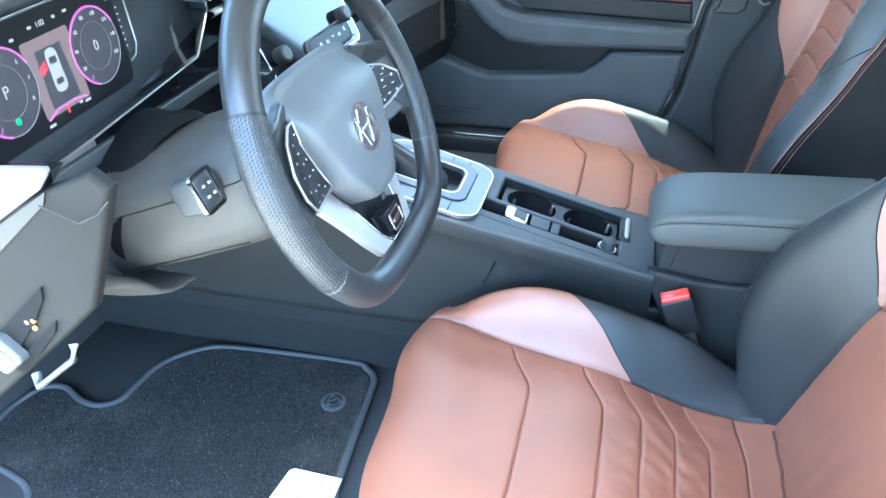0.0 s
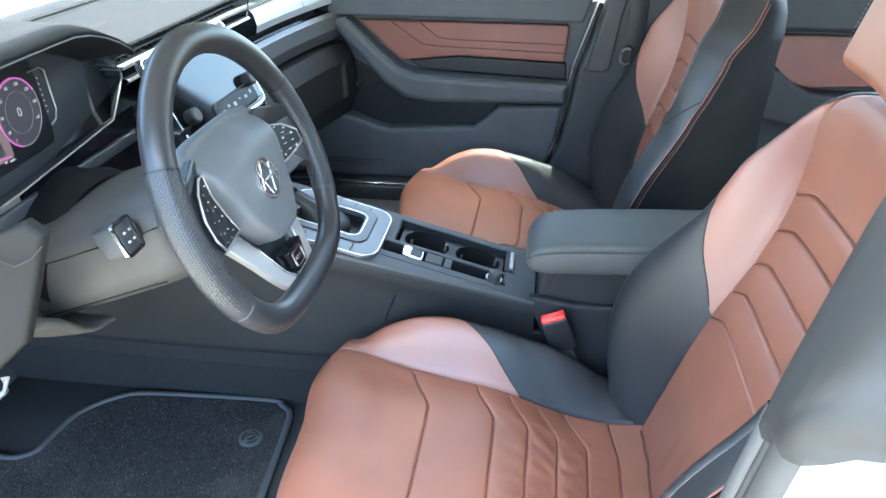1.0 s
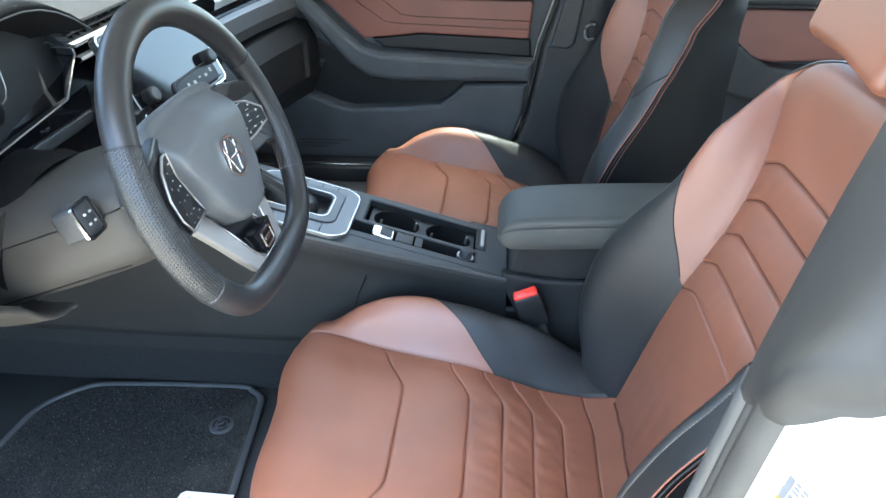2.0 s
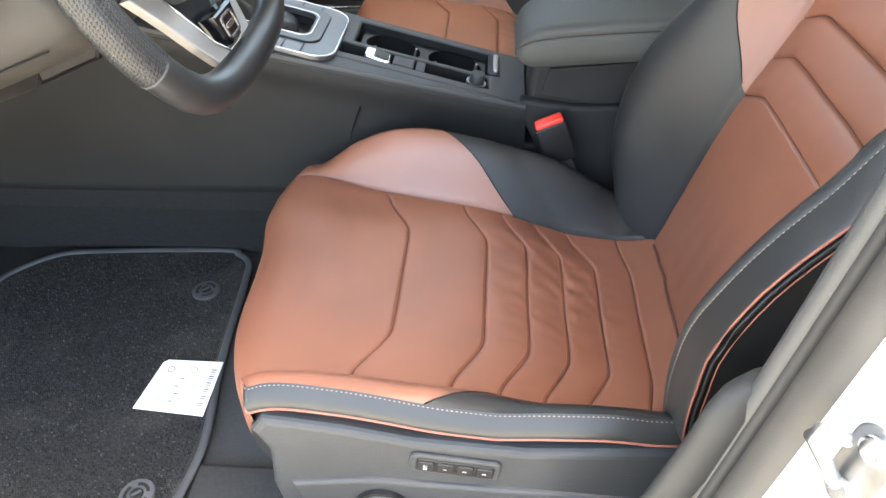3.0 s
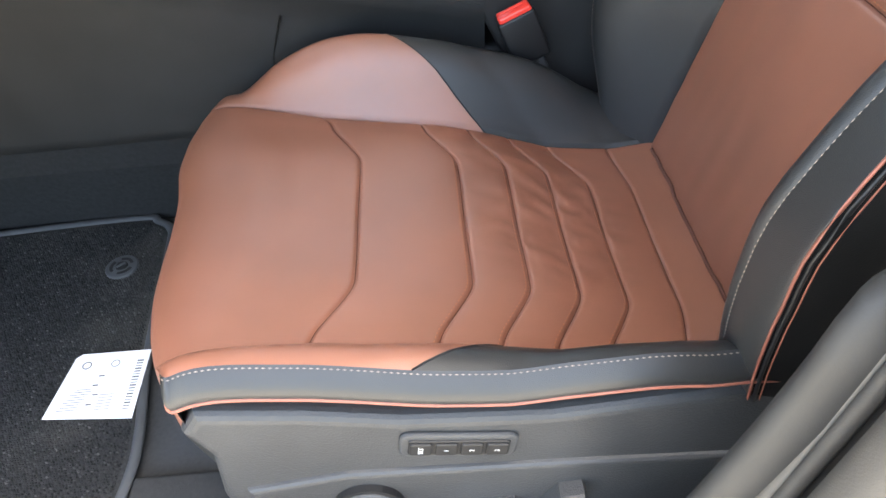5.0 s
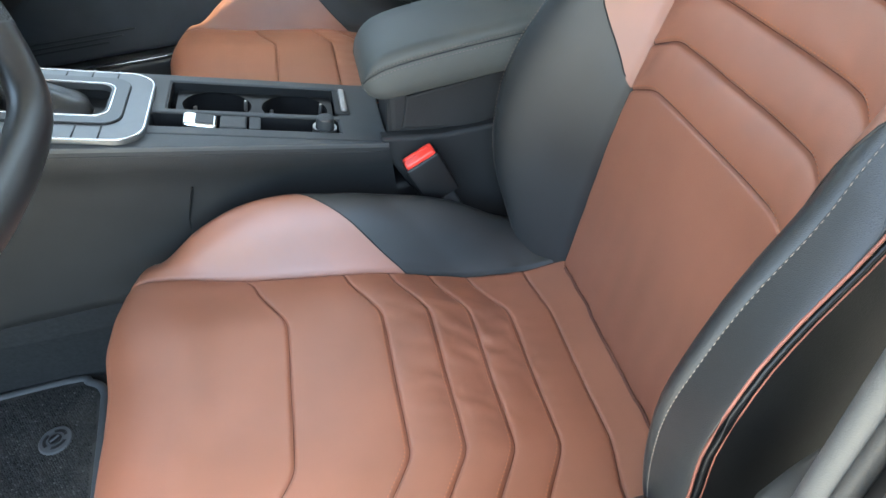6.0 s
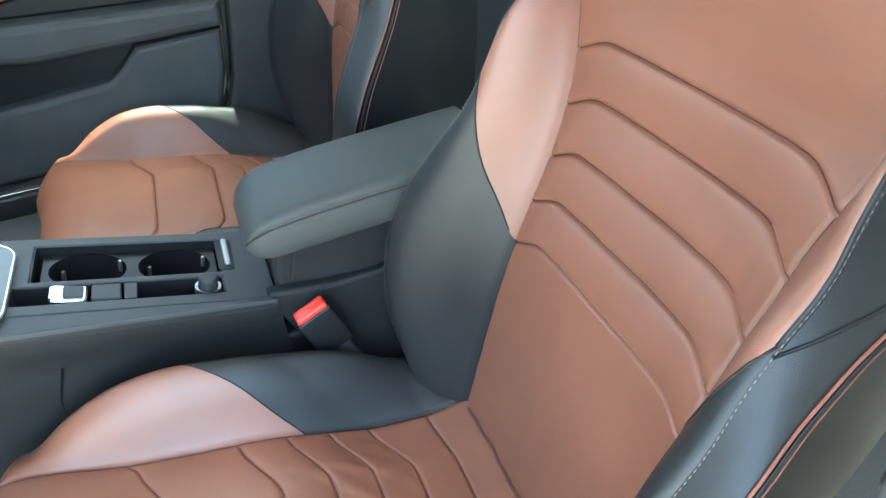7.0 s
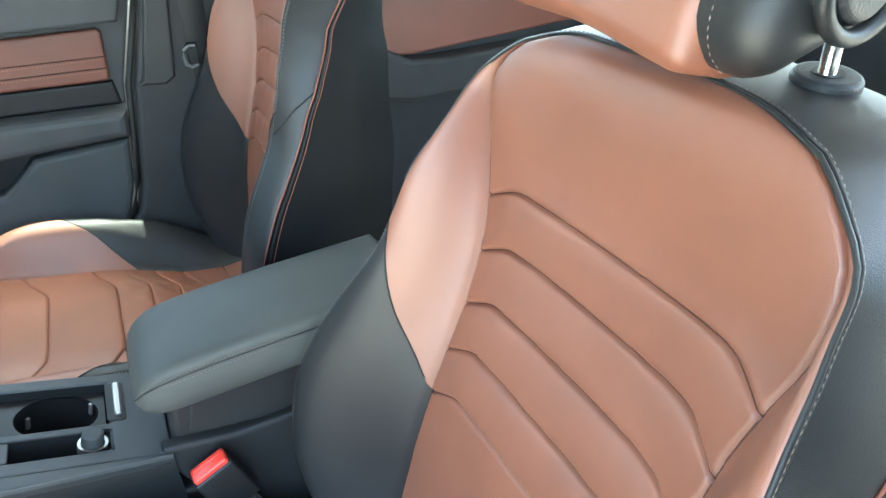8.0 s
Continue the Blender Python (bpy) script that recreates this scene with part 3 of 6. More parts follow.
def build_seat(y, lean, driver, x=0.0, z=0.0):
    seat = thing("driver_seat" if driver else "passenger_seat", "brown and black leather sports seat with chevron quilting" if driver else "brown and black leather front passenger seat beside the console", "car seat", "front seats", at=(x, y, z))
    # cushion
    inner = [k / 40 for k in range(-40, 41)]
    for k in (0.965, 0.985, 0.991, 0.996):
        inner += [k, -k]
    inner = sorted(set(inner))
    bol = samples([1, 2], 0.06, ())
    bol = sorted(set(bol + [1.015, 1.03, 1.05, 1.07, 1.09, 1.13]))
    s_all = sorted(set(samples([-0.52, *CUSHION_ROWS, 0.18], 0.014)) | {ROW_DARK})
    cuts = [-0.52, *CUSHION_ROWS, 0.18]
    names = ["thigh_panel"] + ["quilted_pad"] * 5 + ["rear_panel"]
    for lo, hi, n in zip(cuts, cuts[1:], names):
        part(n, cushion_patch([s for s in s_all if lo <= s <= hi], inner), BROWN, seat)
    s_b = sorted(set(s_all) | {ROW_DARK})
    for sg in (-1, 1):
        cols = [sg * c for c in (bol if sg > 0 else reversed(bol))]
        part("bolster", bolster_patch([s for s in s_b if s <= ROW_DARK], cols, True), BROWN, seat)
        part("bolster_rear", bolster_patch([s for s in s_b if s >= ROW_DARK], cols, False), BLACK, seat, "black leather rear part of the bolster")
        sk = [2, 2.08, 2.2, 2.35, 2.5, 2.7, 2.85, 3.0]
        cols = [sg * c for c in (sk if sg > 0 else reversed(sk))]
        part("skirt", cushion_patch(s_b, cols), BLACK, seat, "black leather skirt")
        edge = [cushion_point(s, sg * 3.0) for s in s_b if s > -0.425]
        part("piping", tube(edge, 0.0016, 8), PIPING, seat, "orange piping")
        edge = [cushion_point(s, sg * 2.07) + Vector((0, sg * 0.0006, 0.0006)) for s in s_b if s > -0.445]
        stitches(edge, 0.0046, 0.0032, 0.0008, seat)
    front = [-0.60, -0.57, -0.545, -0.52]
    part("front_skirt", cushion_patch(front, [sg for sg in sorted(set([-c for c in bol] + inner + bol))]), BLACK, seat, "black leather front skirt")
    # backrest
    B = lambda r, c: back_point(r, c, lean, not driver)  # noqa: E731
    cuts = [-0.08, *BACK_ROWS, 0.6235]
    r_all = sorted(set(samples(cuts, 0.014)) | {0.606, 0.610, 0.613, 0.616, 0.618, 0.620, 0.6215, 0.6228})
    names = ["lumbar_panel"] + ["quilted_back_pad"] * 4 + ["shoulder_panel"]
    for lo, hi, n in zip(cuts, cuts[1:], names):
        part(n, grid([[B(r, c) for c in inner] for r in r_all if lo <= r <= hi]), BROWN, seat)
    lat = [k / 30 * 0.97 for k in range(-30, 31)]
    for r in BACK_ROWS:
        part("back_seam", tube([B(r, c) + Vector((-0.0004, 0, 0)) for c in [k / 30 for k in range(-30, 31)]], 0.0006, 6), SEAMSHADE, seat)
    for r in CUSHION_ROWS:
        part("cushion_seam", tube([cushion_point(r, c) + Vector((0, 0, 0.0003)) for c in [k / 30 for k in range(-30, 31)]], 0.0006, 6), SEAMSHADE, seat)
    for sg in (-1, 1):
        part("panel_seam", tube([cushion_point(q, sg) + Vector((0, 0, 0.0003)) for q in s_all if q > -0.47], 0.0006, 6), SEAMSHADE, seat)
        part("panel_seam", tube([B(q, sg) + Vector((-0.0004, 0, 0)) for q in r_all if 0 < q < 0.60], 0.0006, 6), SEAMSHADE, seat)
        part("colour_seam", tube([cushion_point(dark_at(sg * (1 + k / 12)), sg * (1 + k / 12)) + Vector((0, 0, 0.0002)) for k in range(13)], 0.0009, 6), DARK, seat)
        part("colour_seam", tube([B(black_to(sg * (1 + k / 12)), sg * (1 + k / 12)) + Vector((-0.0003, 0, 0)) for k in range(13)], 0.0010, 6), DARK, seat)
        part("band_seam", tube([B((0.30 if driver else 0.275) + 0.07 * k / 8, sg * (2.02 + 0.93 * k / 8)) + Vector((-0.0004, sg * 0.0006, 0)) for k in range(9)], 0.0012, 6), DARK, seat)
    for r in BACK_ROWS[:4]:
        stitches([B(r + 0.0042, c) + Vector((-0.0004, 0, 0.0002)) for c in lat], 0.0048, 0.0034, 0.0006, seat, SEWN, "seam_thread")
    for r in CUSHION_ROWS[1:5]:
        stitches([cushion_point(r - 0.0042, c) + Vector((0, 0, 0.0004)) for c in lat], 0.0048, 0.0034, 0.0005, seat, SEWN, "seam_thread")
    # dark cord along the cushion and backrest joint stands in for its shade
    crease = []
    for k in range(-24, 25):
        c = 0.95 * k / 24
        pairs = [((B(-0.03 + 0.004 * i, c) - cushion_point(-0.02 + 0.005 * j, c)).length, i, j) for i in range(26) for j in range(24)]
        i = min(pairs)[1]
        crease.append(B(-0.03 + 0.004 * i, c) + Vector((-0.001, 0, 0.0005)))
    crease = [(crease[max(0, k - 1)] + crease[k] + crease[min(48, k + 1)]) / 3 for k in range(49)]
    part("crease_shade", tube(crease, 0.0022, 6), SEAMSHADE, seat)
    r_b = r_all
    band = [2, 2.05, 2.15, 2.3, 2.5, 2.7, 2.85, 2.95, 3.0]
    shell = [3, 3.06, 3.2, 3.4, 3.6, 3.8, 4.0]
    for sg in (-1, 1):
        cols = [sg * c for c in (bol if sg > 0 else reversed(bol))]
        part("back_bolster", grid([[B(-0.08 + (r + 0.08) * (black_to(c) + 0.08) / (BACK_ROWS[0] + 0.08), c) for c in cols] for r in r_b if r <= BACK_ROWS[0]]), BLACK, seat, "black leather lower bolster")
        part("back_bolster_upper", grid([[B(0.6235 - (0.6235 - r) * (0.6235 - black_to(c)) / (0.6235 - BACK_ROWS[0]), c) for c in cols] for r in r_b if r >= BACK_ROWS[0]]), BROWN, seat)
        cols = [sg * c for c in (band if sg > 0 else reversed(band))]
        part("side_band", grid([[B(r, c) for c in cols] for r in r_b]), BLACK, seat, "black leather side band")
        cols = [sg * c for c in (shell if sg > 0 else reversed(shell))]
        part("side_shell", grid([[B(r, c) for c in cols] for r in r_b]), SHELL, seat, "black side shell")
        for off, size, m in ((2.97, 0.0011, PIPING), (3.03, 0.0016, DARK), (3.06, 0.0006, PIPING)):
            part("back_piping", tube([B(r, sg * off) + Vector((0, sg * 0.001, 0)) for r in r_b if r < 0.57], size, 8), m, seat)
    over = [(r, 1) for r in r_b if r > 0.30] + [(r, -1) for r in reversed(r_b) if r > 0.30]
    part("edge_cord", tube([B(r, sg * 2.0) for r, sg in over], 0.0018, 8), BLACK, seat)
    part("edge_cord", tube([B(r, sg * 2.03) for r, sg in over ], 0.0014, 8), BLACK, seat)
    over = [(r, 1) for r in r_b] + [(r, -1) for r in reversed(r_b)]
    stitches([B(r, sg * lerp(r, ((0.10, 2.0), (0.36, 2.030), (0.58, 2.048)))) + Vector((-0.0012, sg * 0.0010, 0.0004 + 0.0010 * (r > 0.55))) for r, sg in over], 0.0048, 0.0038, 0.00048, seat)
    part("back_shell", grid([[B(r, c) for c in (-4, -3.95, 3.95, 4)] for r in r_b]), SHELL, seat, "black seat back")
    part("top_shell", grid([[B(0.6235, -c) * (1 - t) + B(0.6235, c) * t for t in [k / 12 for k in range(13)]] for c in [2, 2.1, 2.25, 2.5, 2.75, 3, 3.5, 4]]), BLACK, seat)
    if driver:
        seat_trim(seat)
    headrest(seat, lean)
    return seat


driver = build_seat(-0.34, radians(20), True)
passenger = build_seat(0.410, radians(13.5), False, x=0.008, z=0.016)

# ---- shell of the car ----
SKY = bpy.data.materials.new("glass")
SKY.use_nodes = True
gn = SKY.node_tree
gn.nodes.remove(gn.nodes["Principled BSDF"])
clear, shine = gn.nodes.new("ShaderNodeBsdfTransparent"), gn.nodes.new("ShaderNodeBsdfGlossy")
blend, fres = gn.nodes.new("ShaderNodeMixShader"), gn.nodes.new("ShaderNodeFresnel")
clear.inputs["Color"].default_value = (0.90, 0.93, 0.92, 1)
shine.inputs["Roughness"].default_value = 0.0
fres.inputs["IOR"].default_value = 1.45
gn.links.new(fres.outputs["Fac"], blend.inputs["Fac"])
gn.links.new(clear.outputs["BSDF"], blend.inputs[1])
gn.links.new(shine.outputs["BSDF"], blend.inputs[2])
gn.links.new(blend.outputs["Shader"], gn.nodes["Material Output"].inputs["Surface"])

TINT = SKY.copy()
TINT.name = "tinted_glass"
for node in TINT.node_tree.nodes:
    if node.type == "BSDF_TRANSPARENT":
        node.inputs["Color"].default_value = (0.66, 0.70, 0.68, 1)


def structure(name, data, material, label, category):
    return tagged(part(name, data, material), label, category, kind="structure")


structure("ground", box((-60, -60, -0.1), (60, 60, 0.0), 0), GROUND, "pale concrete ground outside the car", "ground")
structure("floor", box((-1.45, -0.70, 0.20), (1.5, 0.76, 0.30), 0), CARPET, "dark grey carpeted car floor", "floor")
structure("toe_board", prism([(-1.30, 0.29), (-1.48, 0.29), (-1.48, 0.80), (-1.42, 0.80)], 1.46, basis((0, 0.76, 0), (1, 0, 0), (0, 0, 1)), 0), CARPET, "dark carpeted toe board under the dashboard", "toe board")
structure("seat_riser", box((-0.592, -0.62, 0.298), (0.30, -0.476, 0.318), 0.006), CARPET, "dark carpeted step of the floor below the seat", "floor step")
# roof is out of view; its edges and tone are set to shape the light
roof = prism([(-0.735, 1.320), (-0.56, 1.385), (0.1, 1.46), (0.8, 1.44), (1.45, 1.34), (1.45, 1.38), (0.8, 1.48), (0.1, 1.50), (-0.60, 1.42), (-0.72, 1.362)], 1.373, basis((0, 0.713, 0), (1, 0, 0), (0, 0, 1)), 0)
structure("ceiling", roof, LINER, "light grey fabric headliner of the car", "headliner")
for y0, y1, n in ((-0.70, -0.61, "pillar_1"), (0.69, 0.78, "pillar_2")):
    structure(n, prism([(-1.30, 1.00), (-1.22, 1.00), (-0.58, 1.36), (-0.66, 1.40)], y1 - y0, basis((0, y1, 0), (1, 0, 0), (0, 0, 1)), 0), SOFT, "dark windscreen pillar of the car", "pillar")
screen_glass = structure("window_1", prism([(-1.28, 1.06), (-0.738, 1.344), (-0.740, 1.350), (-1.282, 1.066)], 1.30, basis((0, 0.69, 0), (1, 0, 0), (0, 0, 1)), 0), SKY, "clear windscreen glass of the car", "window")
screen_glass.visible_shadow = False
# unseen pane added to dim the sun on the passenger bolster
structure("window_2", grid([[(-0.95 + 0.13 * k, 0.790 - 0.167 * (z - 1.0), min(z, 1.07 + 0.5 * max(0.0, 0.22 + 0.13 * k))) for k in range(10)] for z in (1.0, 1.12, 1.25, 1.38, 1.465)]), TINT, "unseen tinted passenger door window glass, added to dim the sun", "window")
structure("body_side", prism([(-1.3, 0.20), (1.46, 0.20), (1.46, 1.0), (-1.3, 1.0)], 0.03, basis((0, 0.84, 0), (1, 0, 0), (0, 0, 1)), 0.004), WHITE, "white painted outer body side of the car", "car body")
structure("wall_rear", box((1.46, -0.72, 0.20), (1.50, 0.78, 1.10), 0), SOFT, "dark rear bulkhead behind the back seat", "wall")
structure("bonnet", prism([(-1.30, 0.98), (-1.35, 0.99), (-2.3, 0.86), (-2.3, 0.5), (-1.49, 0.5), (-1.49, 0.9)], 1.5, basis((0, 0.79, 0), (1, 0, 0), (0, 0, 1)), 0.02), WHITE, "white painted bonnet of the car", "bonnet")

# ---- B-pillar and sill at the open driver's door ----
pillar = thing("door_pillar", "white painted door pillar with grey trim and rubber seals", "door pillar")


def pillar_x(z):
    return spline(z, ((0.30, -0.20), (0.40, -0.145), (0.55, -0.094), (0.68, -0.060), (0.83, -0.035), (0.95, -0.005), (1.08, 0.026), (1.2, 0.058), (1.45, 0.13)))


def strip_x(z):
    return spline(z, ((0.20, -0.115), (0.30, -0.098), (0.55, -0.057), (0.75, -0.026), (0.946, 0.002), (1.039, 0.017), (1.2, 0.05), (1.45, 0.12)))


def jamb_strip(section, z0, z1, n=22):
    return grid([[(strip_x(z) + dx, y, z) for dx, y in section] for z in [z0 + (z1 - z0) * k / n for k in range(n + 1)]])


trim = [[(0.17, -0.628), (0.10, -0.636), (0.045, -0.648), (0.016, -0.657), (0.004, -0.664), (0.0, -0.672), (0.006, -0.679), (0.03, -0.680)]]
rows = [[(pillar_x(z) + dx, y, z) for dx, y in trim[0]] for z in [0.30 + 0.42 * k / 16 for k in range(17)]]
for up, back in ((0.735, 0.006), (0.745, 0.016), (0.750, 0.030), (0.752, 0.06)):
    rows.append([(pillar_x(0.72) + 0.004 + back + dx * 0.8, y * 0.96 - 0.022, up) for dx, y in trim[0]])
part("inner_trim", grid(rows), PILLAR, pillar, "grey plastic lower pillar trim")
part("trim_edge", jamb_strip([(0.030, -0.655), (0.008, -0.664), (0.001, -0.668), (0.0, -0.673), (0.004, -0.680), (0.012, -0.682)], 0.30, 0.975), STRIP, pillar, "pale grey trim edge")
part("inner_seal", jamb_strip([(0.010 + 0.0065 * math.cos(a), -0.6845 + 0.0050 * math.sin(a)) for a in [k * math.pi / 6 for k in range(13)]], 0.30, 0.975), SEALGREY, pillar, "brown-grey rubber door seal")
part("flange", jamb_strip([(0.014, -0.687), (0.022, -0.690), (0.022, -0.699), (0.012, -0.701)], 0.30, 0.975), DARK, pillar)
part("outer_seal", jamb_strip([(0.020, -0.698), (0.006, -0.6995), (-0.003, -0.704), (-0.005, -0.712), (-0.003, -0.722), (0.002, -0.729), (0.008, -0.731)], 0.30, 0.985), SEALTAN, pillar, "brown-grey outer sealing strip")
part("jamb", jamb_strip([(0.006, -0.731), (0.008, -0.735), (0.018, -0.765), (0.030, -0.80), (0.042, -0.832), (0.054, -0.850), (0.075, -0.861), (0.11, -0.866), (0.40, -0.868), (0.9, -0.868)], 0.20, 1.10), WHITE, pillar, "glossy white painted door jamb")
frame_line = [(0.20, -0.66), (0.03, -0.655), (0.006, -0.664), (0.0, -0.672), (-0.003, -0.685), (-0.008, -0.705), (-0.014, -0.728), (-0.018, -0.745), (-0.016, -0.757), (-0.004, -0.770), (0.03, -0.790), (0.07, -0.806), (0.14, -0.814), (0.5, -0.816)]
rows = []
for z, f, g in ((0.958, 0.2, 0.030), (0.964, 0.5, 0.016), (0.972, 0.8, 0.006), (0.984, 1.0, 0.001), (0.998, 1.05, 0.0), (1.015, 0.95, 0.0), (1.035, 0.65, 0.0), (1.06, 0.45, 0.0), (1.12, 0.4, 0.0), (1.2, 0.4, 0.0), (1.32, 0.4, 0.0), (1.45, 0.4, 0.0)):
    rows.append([(strip_x(z) + (dx * f if dx < 0 else dx) + (g if y < -0.70 else 0), y, z + lerp(-y, ((0.66, 0.0), (0.69, -0.004), (0.716, -0.008), (0.736, 0.018), (0.757, 0.052), (0.80, 0.096))) * lerp(z, ((0.96, 1.0), (1.00, 0.9), (1.12, 0.0)))) for dx, y in frame_line])
part("upper_frame", grid(rows), PILLAR, pillar, "dark grey upper pillar frame")
# striker loop
loop = [(-0.001, -0.745, 0.791), (-0.034, -0.760, 0.821), (-0.037, -0.7605, 0.817), (-0.012, -0.7605, 0.775), (-0.007, -0.760, 0.773), (0.028, -0.745, 0.757)]
part("striker", tube(loop, 0.0042, 12), STEEL, pillar, "bright steel door striker")
sp = basis((strip_x(0.79) + 0.0175, -0.762, 0.790), (0.33, -1, 0), (0.14, 0.10, 1))
strike = part("striker_plate", prism(rrect(0.030, 0.060, 0.012, 8), 0.003, sp, 0.001), STEEL, pillar, "steel striker plate")
for dz in (-0.018, 0.018):
    part("striker_bolt", prism(circle(0.0085, 24), 0.007, sp @ Matrix.Translation((0, dz, 0)), 0.002), CHROME, strike)
# warning label on the jamb: yellow bars on white
YELLOW = mat("yellow_print", (0.22, 0.155, 0.008), 0.5, vary=0.04)
GREYP = mat("grey_print", (0.12, 0.12, 0.12), 0.5, vary=0.1)
m = basis((strip_x(0.915) + 0.0215, -0.779, 0.915), (0.33, -1, 0), (0.14, 0.10, 1))
lab = part("sticker", prism(rrect(0.066, 0.082, 0.003), 0.0012, m, 0), PAPER, pillar, "white and yellow warning sticker")
def stuck(name, u, v, w, h, material, up=0.0018):
    return part(name, prism([(u + x, v + y) for x, y in rrect(w, h, min(w, h) * 0.15, 3)], up, m, 0), material, lab)


PINKP = mat("faded_red_print", (0.42, 0.22, 0.20), 0.5, vary=0.05)
for i in range(8):
    stuck("sticker_bar", -0.0285 + 0.0008 * (i - 4) * -1, 0.034 - 0.0098 * i, 0.0055, 0.0099, GREYP if i < 2 else YELLOW)
for i in range(3):
    for k in range(9):
        stuck("sticker_text", -0.019 + 0.0062 * k, 0.0385 - 0.0034 * i, 0.0036 + 0.001 * ((i + k) % 3), 0.0019, GREYP)
stuck("sticker_picture", 0.006, 0.016, 0.044, 0.026, GREYP, 0.0014)
for col in (0, 1):
    for i in range(5):
        stuck("sticker_line", -0.0055 + 0.0225 * col, 0.0262 - 0.0050 * i, 0.0175 - 0.002 * ((i + col) % 2), 0.0044, YELLOW)
for i in range(5):
    stuck("sticker_mark", -0.0205, 0.026 - 0.0062 * i, 0.0036, 0.0040, GREYP)
for i in range(9):
    for k in range(4):
        stuck("sticker_text", -0.015 + 0.0118 * k, -0.0015 - 0.0042 * i, 0.0082 + 0.002 * ((i * 3 + k) % 2), 0.0015, PINKP if (i + k) % 3 == 0 else GREYP)
structure("sill_1", prism([(-0.625, 0.20), (-0.625, 0.36), (-0.66, 0.385), (-0.70, 0.39), (-0.72, 0.37), (-0.80, 0.33), (-0.84, 0.20)], 1.6, basis((-1.3, 0, 0), (0, 1, 0), (0, 0, 1)), 0.006), PLASTIC, "grey door sill trim below the open door", "door sill")

# ---- centre console ----
console = thing("centre_console", "dark grey centre console with gear lever and cup holders", "console")
CM = basis((-0.160, 0.030, 0.633), (-1, 0, 0.27), (0, -1, 0))


def plate(cells, us, vs, material, name, parent, m, thick=0.006):
    """A flat plate from a lattice with some cells left open."""
    bm = bmesh.new()
    ids = {}
    for i, u in enumerate(us):
        for j, v in enumerate(vs):
            ids[i, j] = bm.verts.new((u, v, 0))
    fs = [bm.faces.new((ids[i, j], ids[i + 1, j], ids[i + 1, j + 1], ids[i, j + 1])) for i in range(len(us) - 1) for j in range(len(vs) - 1) if (i, j) not in cells]
    ext = bmesh.ops.extrude_face_region(bm, geom=fs)
    bmesh.ops.translate(bm, vec=(0, 0, -thick), verts=[e for e in ext["geom"] if isinstance(e, bmesh.types.BMVert)])
    bmesh.ops.recalc_face_normals(bm, faces=bm.faces[:])
    sharp = [e for e in bm.edges if len(e.link_faces) == 2 and e.calc_face_angle() > 1 and all(v.co.z > -1e-5 for v in e.verts)]
    bmesh.ops.bevel(bm, geom=sharp, offset=0.0022, segments=2, affect="EDGES", profile=0.5)
    bm.transform(m)
    return part(name, bm, material, parent)


def well(u0, u1, v0, v1, depth, material, name, parent, m, r=0.004):
    """An open box sunk below a plate."""
    cu, cv = (u0 + u1) / 2, (v0 + v1) / 2
    o = rrect(u1 - u0 + 0.004, v1 - v0 + 0.004, r + 0.002, 5)
    i = rrect(u1 - u0, v1 - v0, r, 5)
    rows = [[(cu + x, cv + y, -0.001) for x, y in o], [(cu + x, cv + y, -0.002) for x, y in i], [(cu + x * 0.98, cv + y * 0.98, -depth) for x, y in i], [(cu + x * 0.5, cv + y * 0.5, -depth) for x, y in i], [(cu, cv, -depth)] * len(i)]
    bm = bmesh.new()
    bm.from_mesh(grid(rows, smooth=False, close=True))
    bm.transform(m)
    return part(name, bm, material, parent)


US = [0.0, 0.058, 0.272, 0.288, 0.318, 0.475, 0.62]
VS = [-0.080, -0.062, 0.016, 0.026, 0.061, 0.080]
plate({(1, 1), (1, 3), (2, 3), (4, 1), (4, 2), (4, 3)}, US, VS, TOPGREY, "top_plate", console, CM)
part("plate_edge", prism([(0.0, 0.0805), (0.62, 0.0805), (0.62, 0.149), (0.0, 0.084)], 0.006, CM @ Matrix.Translation((0, 0, -0.006)), 0.002), TOPGREY, console)
# cup tray with two round wells
tray = part("cup_tray", ring_plate([(0.165 + x, -0.023 + y) for x, y in rrect(0.216, 0.080, 0.004, 16)], [(0.165 + x, -0.023 + y) for x, y in rrect(0.212, 0.076, 0.004, 16)], 0.016, CM @ Matrix.Translation((0, 0, -0.018))), DARK, console, "dark cup holder tray")
for cu in (0.113, 0.213):
    outer, inner, k = [], [], 40
    for i in range(k):
        a = 2 * math.pi * i / k
        c, q = math.cos(a), math.sin(a)
        f = min(0.0505 / max(1e-6, abs(c)), 0.0385 / max(1e-6, abs(q)))
        outer.append((cu + f * c, -0.023 + f * q))
        inner.append((cu + 0.0435 * c, -0.023 + 0.0372 * q))
    part("cup_ring", ring_plate(outer, inner, 0.003, CM @ Matrix.Translation((0, 0, -0.016))), DARK, tray)
    rows = [[(x, y, -0.013) for x, y in inner], [(x, y, -0.06) for x, y in inner], [(cu + 0.96 * (x - cu), y, -0.075) for x, y in inner], [(cu, -0.023, -0.076)] * k]
    bm = bmesh.new()
    bm.from_mesh(grid(rows, close=True))
    bm.transform(CM)
    part("cup_well", bm, DARK, tray)
    for a, deep in ((208, 0.020), (318, 0.036)):
        part("cup_tab", box((-0.0028, -0.0018, -0.008), (0.0028, 0.0018, 0.008), 0.0012, CM @ pose(cu + 0.0405 * math.cos(radians(a)), -0.023 + 0.0345 * math.sin(radians(a)), -deep, 0, 0, a + 90)), SPOKE, tray, "silver grip tab")
